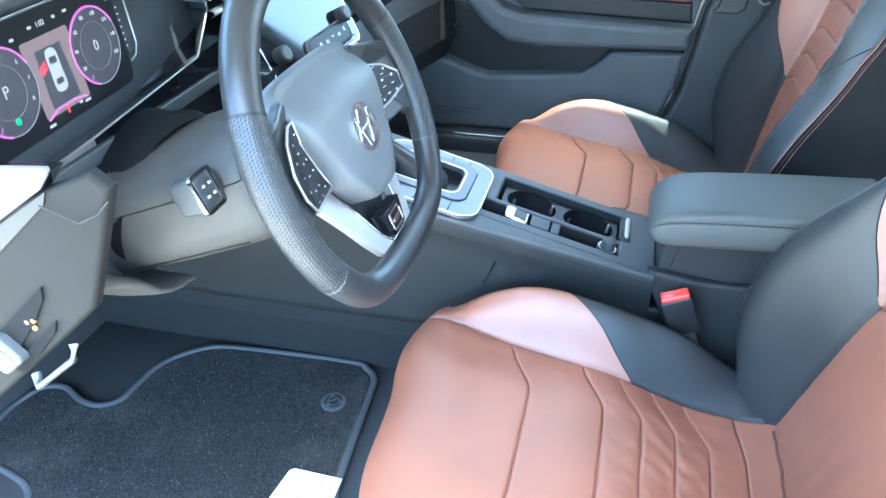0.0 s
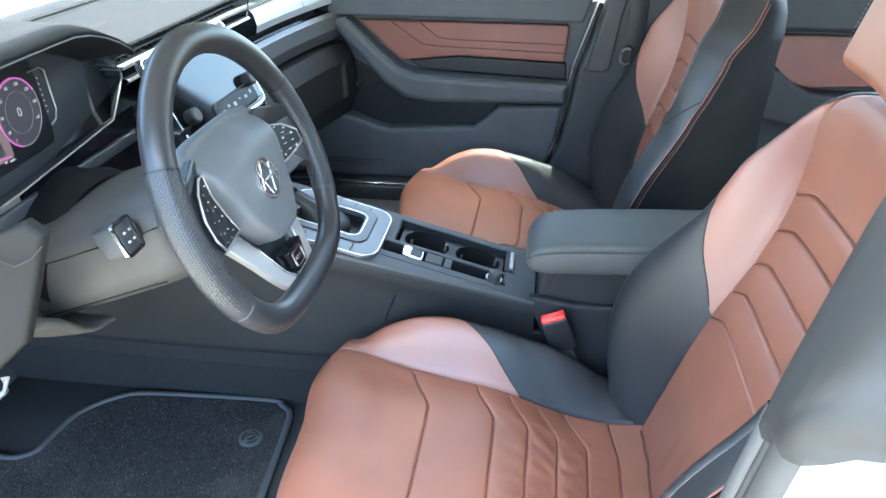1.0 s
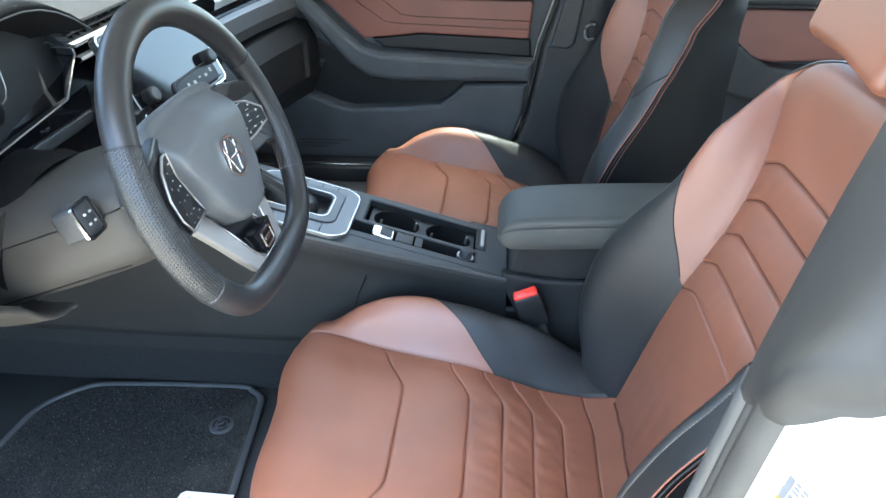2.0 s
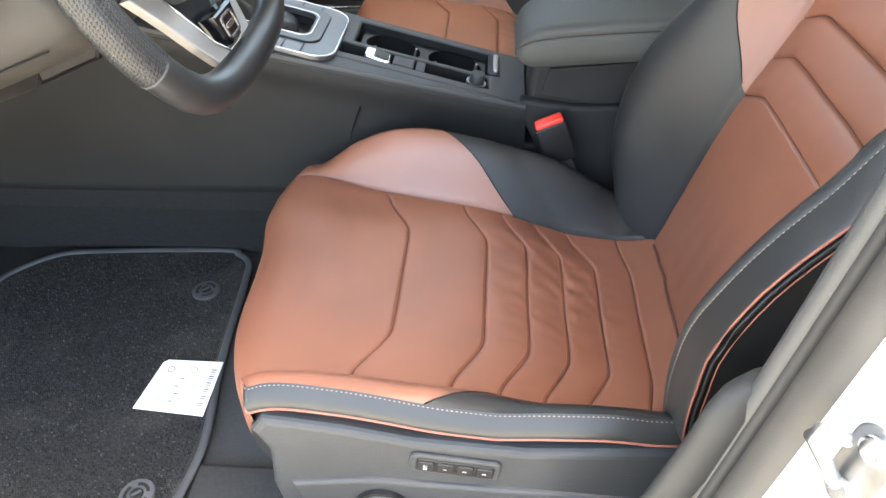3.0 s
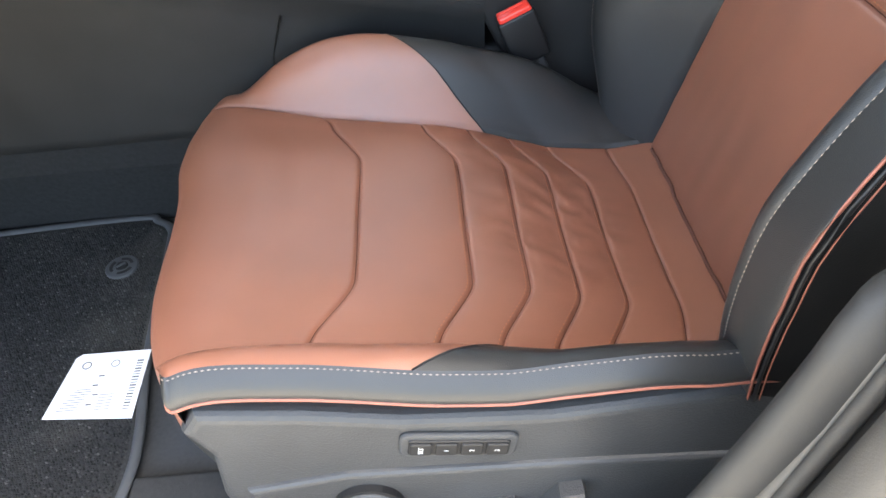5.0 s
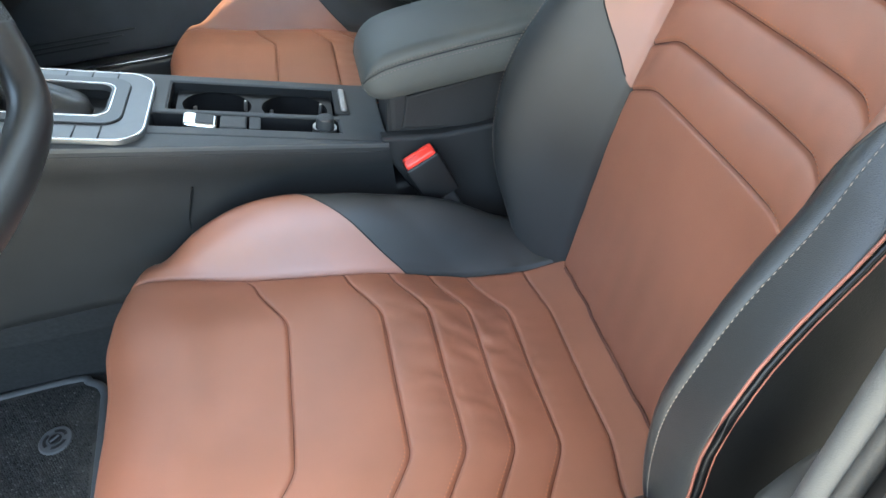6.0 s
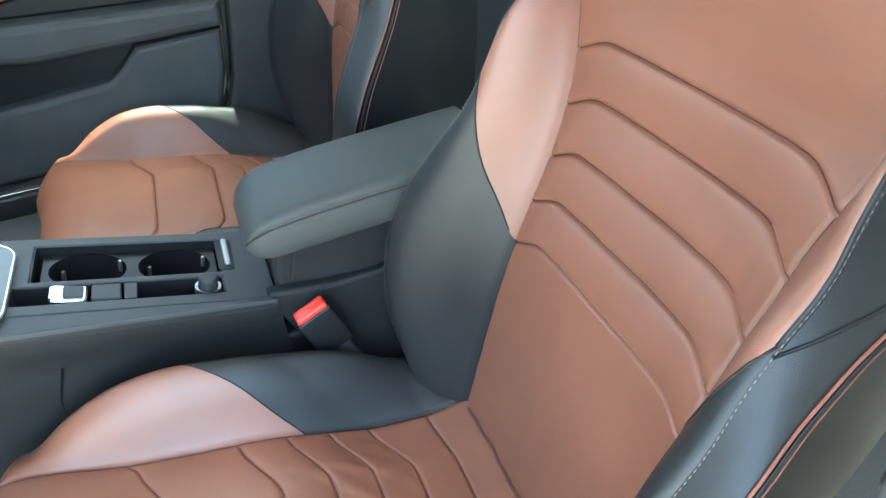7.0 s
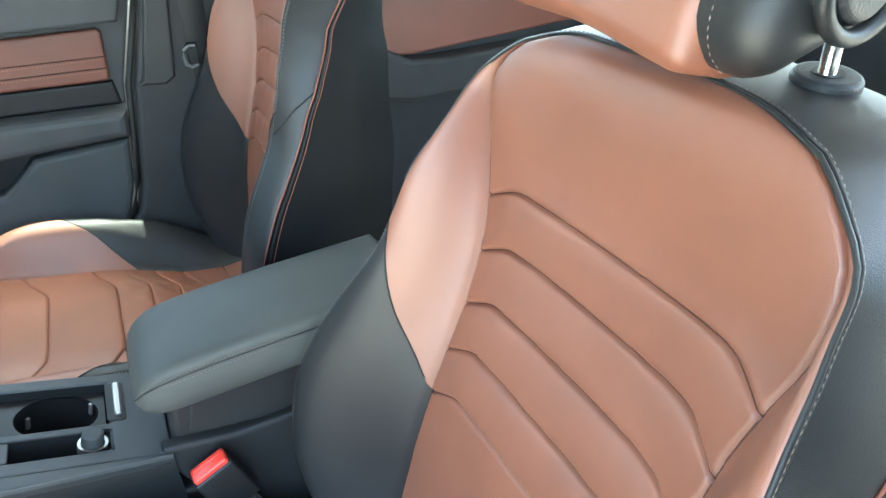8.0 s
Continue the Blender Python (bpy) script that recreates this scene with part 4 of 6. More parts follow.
part("roller_slot", prism(rrect(0.020, 0.072, 0.004), 0.0015, CM @ pose(0.052, -0.022, 0), 0.001), DARK, console)
part("roller_handle", prism(rrect(0.008, 0.060, 0.003), 0.006, CM @ pose(0.050, -0.024, 0), 0.002), SPOKE, console, "silver roller blind handle")
# strip with parking brake switch, blank and power socket
well(0.060, 0.288, 0.027, 0.060, 0.03, DARK, "switch_strip", console, CM)
sw = part("parking_brake_switch", prism(rrect(0.040, 0.030, 0.005), 0.009, CM @ pose(0.231, 0.0435, -0.007, 0, -6, 0), 0.003), CHROME, console, "silver parking brake switch")
part("switch_face", prism(rrect(0.022, 0.022, 0.003), 0.010, CM @ pose(0.226, 0.0435, -0.007, 0, -6, 0), 0.001), PLASTIC, sw)
part("hold_button", prism(rrect(0.032, 0.030, 0.002), 0.008, CM @ pose(0.191, 0.0435, -0.008), 0.002), PLASTIC, console)
part("blank_step", prism(rrect(0.014, 0.031, 0.002), 0.008, CM @ pose(0.165, 0.0435, -0.009), 0.001), PLASTIC, console)
sock = part("power_socket", ring_plate(circle(0.0155, 28), circle(0.0125, 28), 0.010, CM @ pose(0.078, 0.0435, -0.012)), STEEL, console, "chrome ringed power socket")
part("socket_cap", prism(circle(0.0115, 28), 0.022, CM @ pose(0.078, 0.0435, -0.010), 0.003, 3), PLASTIC, sock)
# gear lever surround
gear = part("gear_surround", ring_plate([(0.383 + x, 0.025 + y) for x, y in rrect(0.190, 0.176, 0.034, 8)], [(0.392 + x, 0.018 + y) for x, y in rrect(0.140, 0.110, 0.020, 8)], 0.006, CM @ Matrix.Translation((0, 0, 0.0005))), GEARSILVER, console, "brushed silver gear lever surround")
part("gear_frame", ring_plate([(0.392 + x, 0.018 + y) for x, y in rrect(0.150, 0.118, 0.022, 8)], [(0.394 + x, 0.018 + y) for x, y in rrect(0.116, 0.080, 0.016, 8)], 0.0085, CM @ Matrix.Translation((0, 0, 0.0005))), SATIN, gear)
for u, v in ((0.335, 0.095), (0.362, 0.095), (0.392, 0.095), (0.42, 0.095), (0.335, -0.051), (0.365, -0.051), (0.395, -0.051)):
    part("surround_joint", box((u - 0.0008, v - 0.016, 0.0055), (u + 0.0008, v + 0.016, 0.0072), 0, CM), DARK, gear)
part("surround_rim", tube([CM @ Vector((0.383 + x, 0.025 + y, 0.0062)) for x, y in rrect(0.186, 0.172, 0.033, 8)], 0.0014, 8, closed=True), CHROME, gear, "bright surround rim")
part("frame_rim", tube([CM @ Vector((0.393 + x, 0.018 + y, 0.0088)) for x, y in rrect(0.122, 0.086, 0.017, 8)], 0.0013, 8, closed=True), CHROME, gear, "bright inner rim")
part("frame_gap", tube([CM @ Vector((0.392 + x, 0.018 + y, 0.0066)) for x, y in rrect(0.1515, 0.1195, 0.0225, 8)], 0.0012, 8, closed=True), DARK, gear)
well(0.336, 0.46, -0.024, 0.060, 0.012, DARK, "gear_recess", gear, CM)
boot = [[CM @ Vector((0.405 + f + r * 0.05 * math.cos(a), 0.018 + r * 0.036 * math.sin(a), h + 0.004 * math.sin(5 * a) * (1 - r))) for a in [2 * math.pi * k / 28 for k in range(28)]] for r, h, f in ((1.0, -0.008, 0), (0.92, 0.005, 0), (0.8, 0.009, 0.006), (0.62, 0.017, 0.02), (0.45, 0.026, 0.045), (0.34, 0.036, 0.075))]
part("gear_gaiter", grid(boot, close=True), BLACK, gear, "black leather gaiter")
part("gear_knob", tube([CM @ Vector((0.480, 0.018, 0.034)), CM @ Vector((0.505, 0.018, 0.055)), CM @ Vector((0.53, 0.018, 0.075)), CM @ Vector((0.548, 0.018, 0.092)), CM @ Vector((0.554, 0.018, 0.098))], [0.013, 0.018, 0.025, 0.024, 0.008], 20), BLACK, gear)
# body below
for sg, yy in ((-1, -0.049), (1, 0.109)):
    rows = []
    for u in [0.62 * k / 20 for k in range(21)]:
        top = CM @ Vector((u, -sg * 0.080, 0))
        x, zt = top.x, top.z
        out = sg * 0.105 * u * (sg < 0)
        rows.append([(x, yy + dy * sg + out * f, z) for dy, f, z in ((0, 1, zt - 0.001), (0.004, 1, zt - 0.004), (0.005, 1, zt - 0.010), (0.004, 1, zt - 0.034), (-0.001, 1, zt - 0.040), (-0.004, 0.9, zt - 0.075), (-0.002, 0.45, 0.54), (0.006, 0.2, 0.49), (0.004, 0.2, 0.474), (-0.008, 0.1, 0.470), (-0.06, 0, 0.470))])
    for x in (-0.80, -0.88, -1.0, -1.2, -1.4):
        rows.append([(x, yy - sg * 0.004 + out * f, z) for f, z in ((1, 0.86), (1, 0.84), (1, 0.82), (1, 0.80), (0.95, 0.76), (0.85, 0.70), (0.5, 0.60))] + [(x, yy + sg * 0.006 + out * 0.2, 0.49), (x, yy + sg * 0.004 + out * 0.2, 0.474), (x, yy - sg * 0.008, 0.470), (x, yy - sg * 0.06, 0.470)])
    part("console_side", grid(rows), SIDESHADED, console)
    part("console_seam", tube([(x0, yy + sg * (0.0045 - (0.109 * (x0 + 0.160) if sg < 0 else 0)), (CM @ Vector((-(x0 + 0.160) / 0.965, 0, 0))).z - 0.012) for x0 in (-0.70, -0.55, -0.40, -0.25, -0.165)], 0.0009, 6), DARK, console)
part("side_joint", tube([(-0.405, -0.0775, 0.640), (-0.425, -0.066, 0.59), (-0.44, -0.060, 0.53)], 0.0012, 6), DARK, console)
part("console_core", box((-0.80, -0.040, 0.472), (-0.10, 0.100, 0.56), 0.01), DARK, console)
structure("tunnel", prism([(-0.046, 0.474), (-0.042, 0.42), (-0.020, 0.33), (-0.012, 0.29), (0.072, 0.29), (0.080, 0.33), (0.102, 0.42), (0.106, 0.474)], 2.17, basis((-1.42, 0, 0), (0, 1, 0), (0, 0, 1)), 0.004), TUNNEL, "dark grey carpeted centre tunnel of the floor", "tunnel")
front = [[CM @ Vector((u, v, h)) for v in (-0.08, -0.04, 0, 0.04, 0.08)] for u, h in ((0.61, 0.0), (0.66, 0.015), (0.70, 0.05), (0.72, 0.12), (0.73, 0.22))]
part("console_riser", grid(front), SOFT, console)
# bin and armrest lid
BIN = mat("bin_plastic", (0.018, 0.0175, 0.0175), 0.55, vary=0.12, bump=0.3, bump_scale=700, spec=0.25)
part("bin", prism([(-0.162, 0.600), (-0.152, 0.690), (0.15, 0.715), (0.15, 0.45), (-0.10, 0.45)], 0.094, basis((0, 0.060, 0), (1, 0, 0), (0, 0, 1)), 0.010, 3), BIN, console, "dark storage bin below the armrest")
part("bin_panel", prism([(-0.140, 0.640), (-0.128, 0.684), (0.13, 0.706), (0.13, 0.655), (-0.05, 0.625)], 0.004, basis((0, -0.034, 0), (1, 0, 0), (0, 0, 1)), 0.003, 3), BIN, console)
part("bin_step", prism([(-0.175, 0.628), (-0.168, 0.640), (-0.09, 0.628), (0.15, 0.632), (0.15, 0.47), (-0.10, 0.47)], 0.016, basis((0, -0.034, 0), (1, 0, 0), (0, 0, 1)), 0.006, 3), BIN, console)


LID_Y = 0.0015


def lid_section(x):
    top = spline(x, ((-0.180, 0.716), (-0.176, 0.730), (-0.165, 0.744), (-0.145, 0.754), (-0.10, 0.761), (0.0, 0.768), (0.13, 0.774)))
    low = spline(x, ((-0.180, 0.712), (-0.176, 0.704), (-0.160, 0.697), (-0.12, 0.699), (0.13, 0.716)))
    half = spline(x, ((-0.180, 0.052), (-0.174, 0.060), (-0.155, 0.067), (-0.12, 0.0700), (0.13, 0.0720)))
    pts = []
    seam = top - spline(x, ((-0.18, 0.003), (-0.17, 0.011), (-0.15, 0.015), (-0.10, 0.016), (0.13, 0.016)))
    for fy, z in ((-0.90, low), (-0.985, low + 0.006), (-1.0, low + 0.4 * (seam - low)), (-1.0, seam - 0.002), (-0.985, seam), (-1.0, seam + 0.002), (-0.985, seam + 0.55 * (top - seam)), (-0.945, top - 0.0035), (-0.88, top - 0.001), (-0.80, top)):
        pts.append((x, LID_Y + fy * half, z))
    pts += [(x, LID_Y + f * half, top + 0.003 * (1 - f * f)) for f in (-0.5, 0, 0.5)]
    return pts + [(x, 2 * LID_Y - y, z) for _, y, z in reversed(pts[:10])]


xs = [-0.180, -0.178, -0.174, -0.168, -0.160, -0.15, -0.135, -0.12, -0.09, -0.05, 0.0, 0.05, 0.09, 0.13]
lid = part("armrest_lid", grid([lid_section(x) for x in xs]), LID, console, "padded black leather armrest lid")
part("lid_front", grid([lid_section(-0.180), [(-0.1805, y * 0.9 + 0.1 * LID_Y, 0.714 + (z - 0.714) * 0.5) for _, y, z in lid_section(-0.180)]]), LID, lid)
part("lid_end", prism([(y, z) for _, y, z in lid_section(0.13)], 0.004, basis((0.128, 0, 0), (0, 1, 0), (0, 0, 1)), 0.001), DARK, lid)
for dz in (-0.0042, 0.0042):
    stitches([Vector(lid_section(x)[4]) + Vector((0, -0.0012, dz)) for x in xs[3:]], 0.0044, 0.0034, 0.0005, lid, DARKTHREAD)
part("lid_seam", tube([Vector(lid_section(x)[4]) + Vector((0, -0.0002, 0)) for x in xs[1:]], 0.0009, 6), DARK, lid)
part("rear_hinge", box((0.135, -0.05, 0.69), (0.20, 0.055, 0.745), 0.015), DARK, console)

# ---- belt buckle beside the driver's seat ----
buckle = thing("seat_belt_buckle", "black seat belt buckle with a red release button", "seat belt buckle")
m = basis((-0.116, -0.078, 0.590), (0.94, 0.10, 0.36), (-0.36, 0.02, 0.94)) @ Matrix.Rotation(radians(0), 4, "Y")
part("buckle_body", box((-0.024, -0.034, -0.013), (0.024, 0.030, 0.013), 0.004, m, 3), DARK, buckle)
part("release_button", box((-0.021, 0.026, -0.011), (0.021, 0.036, 0.011), 0.003, m, 3), RED, buckle, "red release button")
part("buckle_slot", box((-0.017, 0.0345, -0.006), (0.015, 0.0368, -0.002), 0.0006, m), RED, buckle)
part("buckle_stalk", box((-0.015, -0.13, -0.006), (0.015, -0.032, 0.006), 0.003, m), SOFT, buckle)

# ---- floor mat and paper ----
floor_mat = thing("floor_mat", "dark grey looped-pile carpet mat with bound edge on the floor", "floor mat")
MAT = [(-0.622, -0.30), (-0.640, -0.10), (-0.648, -0.055), (-0.672, -0.034), (-0.71, -0.022), (-0.96, -0.036), (-1.03, -0.058), (-1.085, -0.115), (-1.098, -0.18), (-1.105, -0.225), (-1.135, -0.246), (-1.18, -0.243), (-1.235, -0.220), (-1.28, -0.235), (-1.30, -0.30), (-1.29, -0.37), (-1.25, -0.405), (-1.19, -0.418), (-1.13, -0.438), (-1.105, -0.48), (-1.10, -0.60), (-1.07, -0.625), (-0.66, -0.625), (-0.625, -0.60), (-0.612, -0.56), (-0.600, -0.48), (-0.602, -0.42)]
bm = bmesh.new()
low = [bm.verts.new((x, y, 0.301)) for x, y in MAT]
top = [bm.verts.new((x, y, 0.311)) for x, y in MAT]
bm.faces.new(top)
for i in range(len(MAT)):
    bm.faces.new((low[i], low[(i + 1) % len(MAT)], top[(i + 1) % len(MAT)], top[i]))
bmesh.ops.recalc_face_normals(bm, faces=bm.faces[:])
part("mat_base", bm, MATTING, floor_mat)


def inside(px, py):
    hit = False
    for (x1, y1), (x2, y2) in zip(MAT, MAT[1:] + MAT[:1]):
        if (y1 > py) != (y2 > py) and px < (x2 - x1) * (py - y1) / (y2 - y1) + x1:
            hit = not hit
    return hit


PILE = mat("carpet_pile", (0.030, 0.030, 0.031), 0.95, vary=0.2, scale=7, spec=0.05)
nt = PILE.node_tree
geo = nt.nodes.new("ShaderNodeNewGeometry")
rnd = nt.nodes.new("ShaderNodeValToRGB")
rnd.color_ramp.elements[0].color = (0.012, 0.012, 0.0125, 1)
rnd.color_ramp.elements[1].color = (0.052, 0.051, 0.050, 1)
light = rnd.color_ramp.elements.new(0.96)
light.color = (0.040, 0.040, 0.040, 1)
rnd.color_ramp.elements[2].color = (0.085, 0.083, 0.08, 1)
dust = nt.nodes.new("ShaderNodeTexNoise")
dust.inputs["Scale"].default_value = 6.5
dust.inputs["Detail"].default_value = 8
dr = nt.nodes.new("ShaderNodeMapRange")
dr.inputs["From Min"].default_value, dr.inputs["From Max"].default_value = 0.55, 0.82
dr.inputs["To Max"].default_value = 0.55
mx = nt.nodes.new("ShaderNodeMixRGB")
mx.inputs["Color2"].default_value = (0.10, 0.095, 0.085, 1)
tc = nt.nodes.new("ShaderNodeTexCoord")
nt.links.new(tc.outputs["Object"], dust.inputs["Vector"])
nt.links.new(dust.outputs["Fac"], dr.inputs["Value"])
nt.links.new(dr.outputs["Result"], mx.inputs["Fac"])
nt.links.new(geo.outputs["Random Per Island"], rnd.inputs["Fac"])
nt.links.new(rnd.outputs["Color"], mx.inputs["Color1"])
nt.links.new(mx.outputs["Color"], nt.nodes["Principled BSDF"].inputs["Base Color"])
rng = random.Random(11)
vs, fs = [], []
for k in range(-210, -3):
    y = k * 0.003
    for i in range(-375, -171):
        x = i * 0.0035 + (0.00175 if k % 2 else 0) + rng.uniform(-0.0006, 0.0006)
        if not (inside(x - 0.011, y) and inside(x + 0.011, y) and inside(x, y - 0.011) and inside(x, y + 0.011)):
            continue
        yy = y + rng.uniform(-0.0005, 0.0005)
        h, w, d = rng.uniform(0.0012, 0.0032), rng.uniform(0.0014, 0.0019), rng.uniform(0.0011, 0.0015)
        n = len(vs)
        tx, ty = rng.uniform(-0.0005, 0.0005), rng.uniform(-0.0005, 0.0005)
        vs += [(x - w, yy, 0.3108), (x, yy - d, 0.3108), (x + w, yy, 0.3108), (x, yy + d, 0.3108)]
        vs += [(x + tx - 0.5 * w, yy + ty, 0.3108 + h), (x + tx, yy + ty - 0.5 * d, 0.3108 + h), (x + tx + 0.5 * w, yy + ty, 0.3108 + h), (x + tx, yy + ty + 0.5 * d, 0.3108 + h)]
        fs += [(n, n + 1, n + 5, n + 4), (n + 1, n + 2, n + 6, n + 5), (n + 2, n + 3, n + 7, n + 6), (n + 3, n, n + 4, n + 7), (n + 4, n + 5, n + 6, n + 7)]
me = bpy.data.meshes.new("pile")
me.from_pydata(vs, [], fs)
pile = part("carpet_pile", me, PILE, floor_mat, "dark speckled looped pile")
pile["kind"] = "stuff"


def rounded(points, n=4):
    pts = [Vector((x, y, 0)) for x, y in points]
    out = []
    for i in range(len(pts)):
        p0, p1, p2, p3 = pts[i - 1], pts[i], pts[(i + 1) % len(pts)], pts[(i + 2) % len(pts)]
        for k in range(n):
            t = k / n
            out.append(0.5 * (2 * p1 + (p2 - p0) * t + (2 * p0 - 5 * p1 + 4 * p2 - p3) * t * t + (3 * p1 - p0 - 3 * p2 + p3) * t ** 3))
    return out


part("edging", tube([Vector((p.x, p.y, 0.311)) for p in rounded(MAT)], 0.0066, 8, closed=True, flat=0.6), EDGING, floor_mat, "grey bound edging")
for cx, cy in ((-0.700, -0.135), (-0.660, -0.525)):
    cm = Matrix.Translation((cx, cy, 0.3115))
    clip = part("mat_clip", prism(circle(0.0235, 36), 0.0042, cm, 0.002), EDGING, floor_mat, "round grey mat clip")
    for a in (20, 140, 260):
        arc = [(r * math.cos(radians(a + d)), r * math.sin(radians(a + d))) for r, ds in ((0.0170, range(0, 96, 12)), (0.0125, range(84, -12, -12))) for d in ds]
        part("clip_slot", prism(arc, 0.0046, cm, 0), DARK, clip)
    part("clip_core", prism(circle(0.0092, 24), 0.0062, cm, 0.002), DARK, clip)
    part("clip_key", box((-0.007, -0.0018, 0), (0.007, 0.0018, 0.0076), 0.0006, cm @ Matrix.Rotation(0.7, 4, "Z")), EDGING, clip)

paper = thing("paper_card", "white printed paper card lying on the floor mat", "paper")
PM = basis((-0.667, -0.345, 0.3145), (1, 0.0, 0), (0.02, 1, 0))
part("sheet", prism([(-0.056, -0.045), (0.052, -0.054), (0.050, 0.048), (-0.037, 0.049), (-0.044, 0.043)], 0.0012, PM, 0), PAPER, paper)
for i in range(9):
    part("print_line", prism(rrect(0.026 - 0.004 * (i % 3), 0.0009, 0.0003), 0.0015, PM @ Matrix.Translation((-0.030 + 0.0015 * i, -0.036 + 0.0036 * i, 0)), 0), GREYP, paper)
for i in range(6):
    part("print_line", prism(rrect(0.018, 0.0008, 0.0003), 0.0015, PM @ Matrix.Translation((0.012, -0.038 + 0.0042 * i, 0)), 0), GREYP, paper)
for i in range(18):
    part("bar", prism(rrect(0.008, 0.0009 + 0.0006 * ((i * 7) % 3), 0.0003), 0.0015, PM @ Matrix.Translation((0.041, -0.040 + 0.0042 * i, 0)), 0), GREYP, paper)
part("round_mark", ring_plate([(-0.026 + x, 0.030 + y) for x, y in circle(0.006, 24)], [(-0.026 + x, 0.030 + y) for x, y in circle(0.0045, 24)], 0.0015, PM), GREYP, paper)
part("round_mark", ring_plate(circle(0.0055, 20), circle(0.0046, 20), 0.0015, PM @ Matrix.Translation((0.010, 0.030, 0))), GREYP, paper)
for i in range(4):
    part("print_block", prism(rrect(0.007, 0.0022, 0.0004), 0.0015, PM @ Matrix.Translation((-0.006 + 0.004 * (i % 2), -0.030 + 0.014 * i, 0)), 0), GREYP, paper)

# ---- steering wheel ----
wheel = thing("steering_wheel", "black leather flat-bottomed steering wheel with silver spoke trim", "steering wheel")
WM = basis((-0.507, -0.34, 0.974), (0, 1, 0), (-0.342, 0, 0.940))


def perforated(name):
    m = mat(name, (0.017, 0.0175, 0.018), 0.42, vary=0.1, scale=9)
    nt = m.node_tree
    b = nt.nodes["Principled BSDF"]
    uv = nt.nodes.new("ShaderNodeTexCoord")
    sc = nt.nodes.new("ShaderNodeVectorMath")
    sc.operation = "FRACTION"
    nt.links.new(uv.outputs["UV"], sc.inputs[0])
    d = nt.nodes.new("ShaderNodeVectorMath")
    d.operation = "DISTANCE"
    d.inputs[1].default_value = (0.5, 0.5, 0)
    nt.links.new(sc.outputs["Vector"], d.inputs[0])
    r = nt.nodes.new("ShaderNodeMapRange")
    r.inputs["From Min"].default_value = 0.18
    r.inputs["From Max"].default_value = 0.34
    nt.links.new(d.outputs["Value"], r.inputs["Value"])
    bp = nt.nodes.new("ShaderNodeBump")
    bp.inputs["Strength"].default_value = 1.0
    bp.inputs["Distance"].default_value = 0.0012
    nt.links.new(r.outputs["Result"], bp.inputs["Height"])
    nt.links.new(bp.outputs["Normal"], b.inputs["Normal"])
    hole = nt.nodes.new("ShaderNodeMixRGB")
    hole.inputs["Color1"].default_value = (0.014, 0.014, 0.014, 1)
    nt.links.new(r.outputs["Result"], hole.inputs["Fac"])
    nt.links.new(b.inputs["Base Color"].links[0].from_socket, hole.inputs["Color2"])
    nt.links.new(hole.outputs["Color"], b.inputs["Base Color"])
    return m


HUBGREY = mat("airbag_grey", (0.074, 0.076, 0.077), 0.5, vary=0.08, bump=0.25, bump_scale=900, spec=0.4)
RIM = mat("rim_leather", (0.014, 0.014, 0.0145), 0.36, vary=0.15, scale=9, bump=0.1, bump_scale=850, kind="leather", spec=0.5)
PERF = perforated("perforated_leather")


def rim_curve(a):
    """The rim's middle line; flat at the bottom. a in degrees from the right, anticlockwise."""
    x, y = 0.1755 * math.cos(radians(a)), 0.1755 * math.sin(radians(a))
    if y < -0.105:
        y = -0.105 - 0.048 * math.tanh((-0.105 - y) / 0.048)
    return x, y


def rim_part(a0, a1, name, material, thick=1.0, label=""):
    n = max(6, int(abs(a1 - a0) / 2.5))
    seg = 22
    rows = []
    uvs = []
    for k in range(n + 1):
        a = a0 + (a1 - a0) * k / n
        x, y = rim_curve(a)
        x2, y2 = rim_curve(a + 0.5)
        t = Vector((x2 - x, y2 - y, 0)).normalized()
        nrm = Vector((t.y, -t.x, 0))
        ring = []
        for j in range(seg):
            w = 2 * math.pi * j / seg
            ring.append(Vector((x, y, 0)) + nrm * (0.0178 * thick * math.cos(w)) + Vector((0, 0, 1)) * (0.0158 * thick * math.sin(w)))
        rows.append([WM @ p for p in ring])
    me = grid(rows, close=True)
    layer = me.uv_layers.new(name="UVMap")
    for poly in me.polygons:
        i, j = divmod(poly.index, seg)
        for li, (di, dj) in zip(poly.loop_indices, ((0, 0), (0, 1), (1, 1), (1, 0))):
            u, v = (i + di) * (abs(a1 - a0) / n) * 1.0, (j + dj) * 35 / seg
            layer.data[li].uv = (u + 0.5 * v, v)
    return part(name, me, material, wheel, label)


rim_part(27, 153, "rim_top", RIM)
rim_part(153, 209, "rim_grip", PERF, 1.03, "perforated black leather grip")
rim_part(-29, 27, "rim_grip", PERF, 1.03, "perforated black leather grip")
rim_part(209, 331, "rim_bottom", RIM)
for a in (27, 153, 209, 331):
    rim_part(a - 0.35, a + 0.35, "rim_seam", EDGING if a in (209, 331) else DARK, 1.045)
# airbag cover
HALF = [(0.045, 0.082), (0.077, 0.078), (0.089, 0.067), (0.092, 0.052), (0.084, 0.020), (0.072, -0.006), (0.061, -0.034), (0.044, -0.058), (0.024, -0.073)]
HUB = HALF + [(-x, y) for x, y in reversed(HALF)]


def smooth2(points, n=4):
    return [(p.x, p.y) for p in rounded(points, n)]


def hub_height(x, y):
    """The cover's face: a flat shield that bends back towards its top."""
    u = (y - 0.047 + 0.10 * abs(x)) / 0.004
    return 0.0125 - 0.0034 * (u if u > 30 else math.log1p(math.exp(u))) - 0.004 * (x / 0.08) ** 2


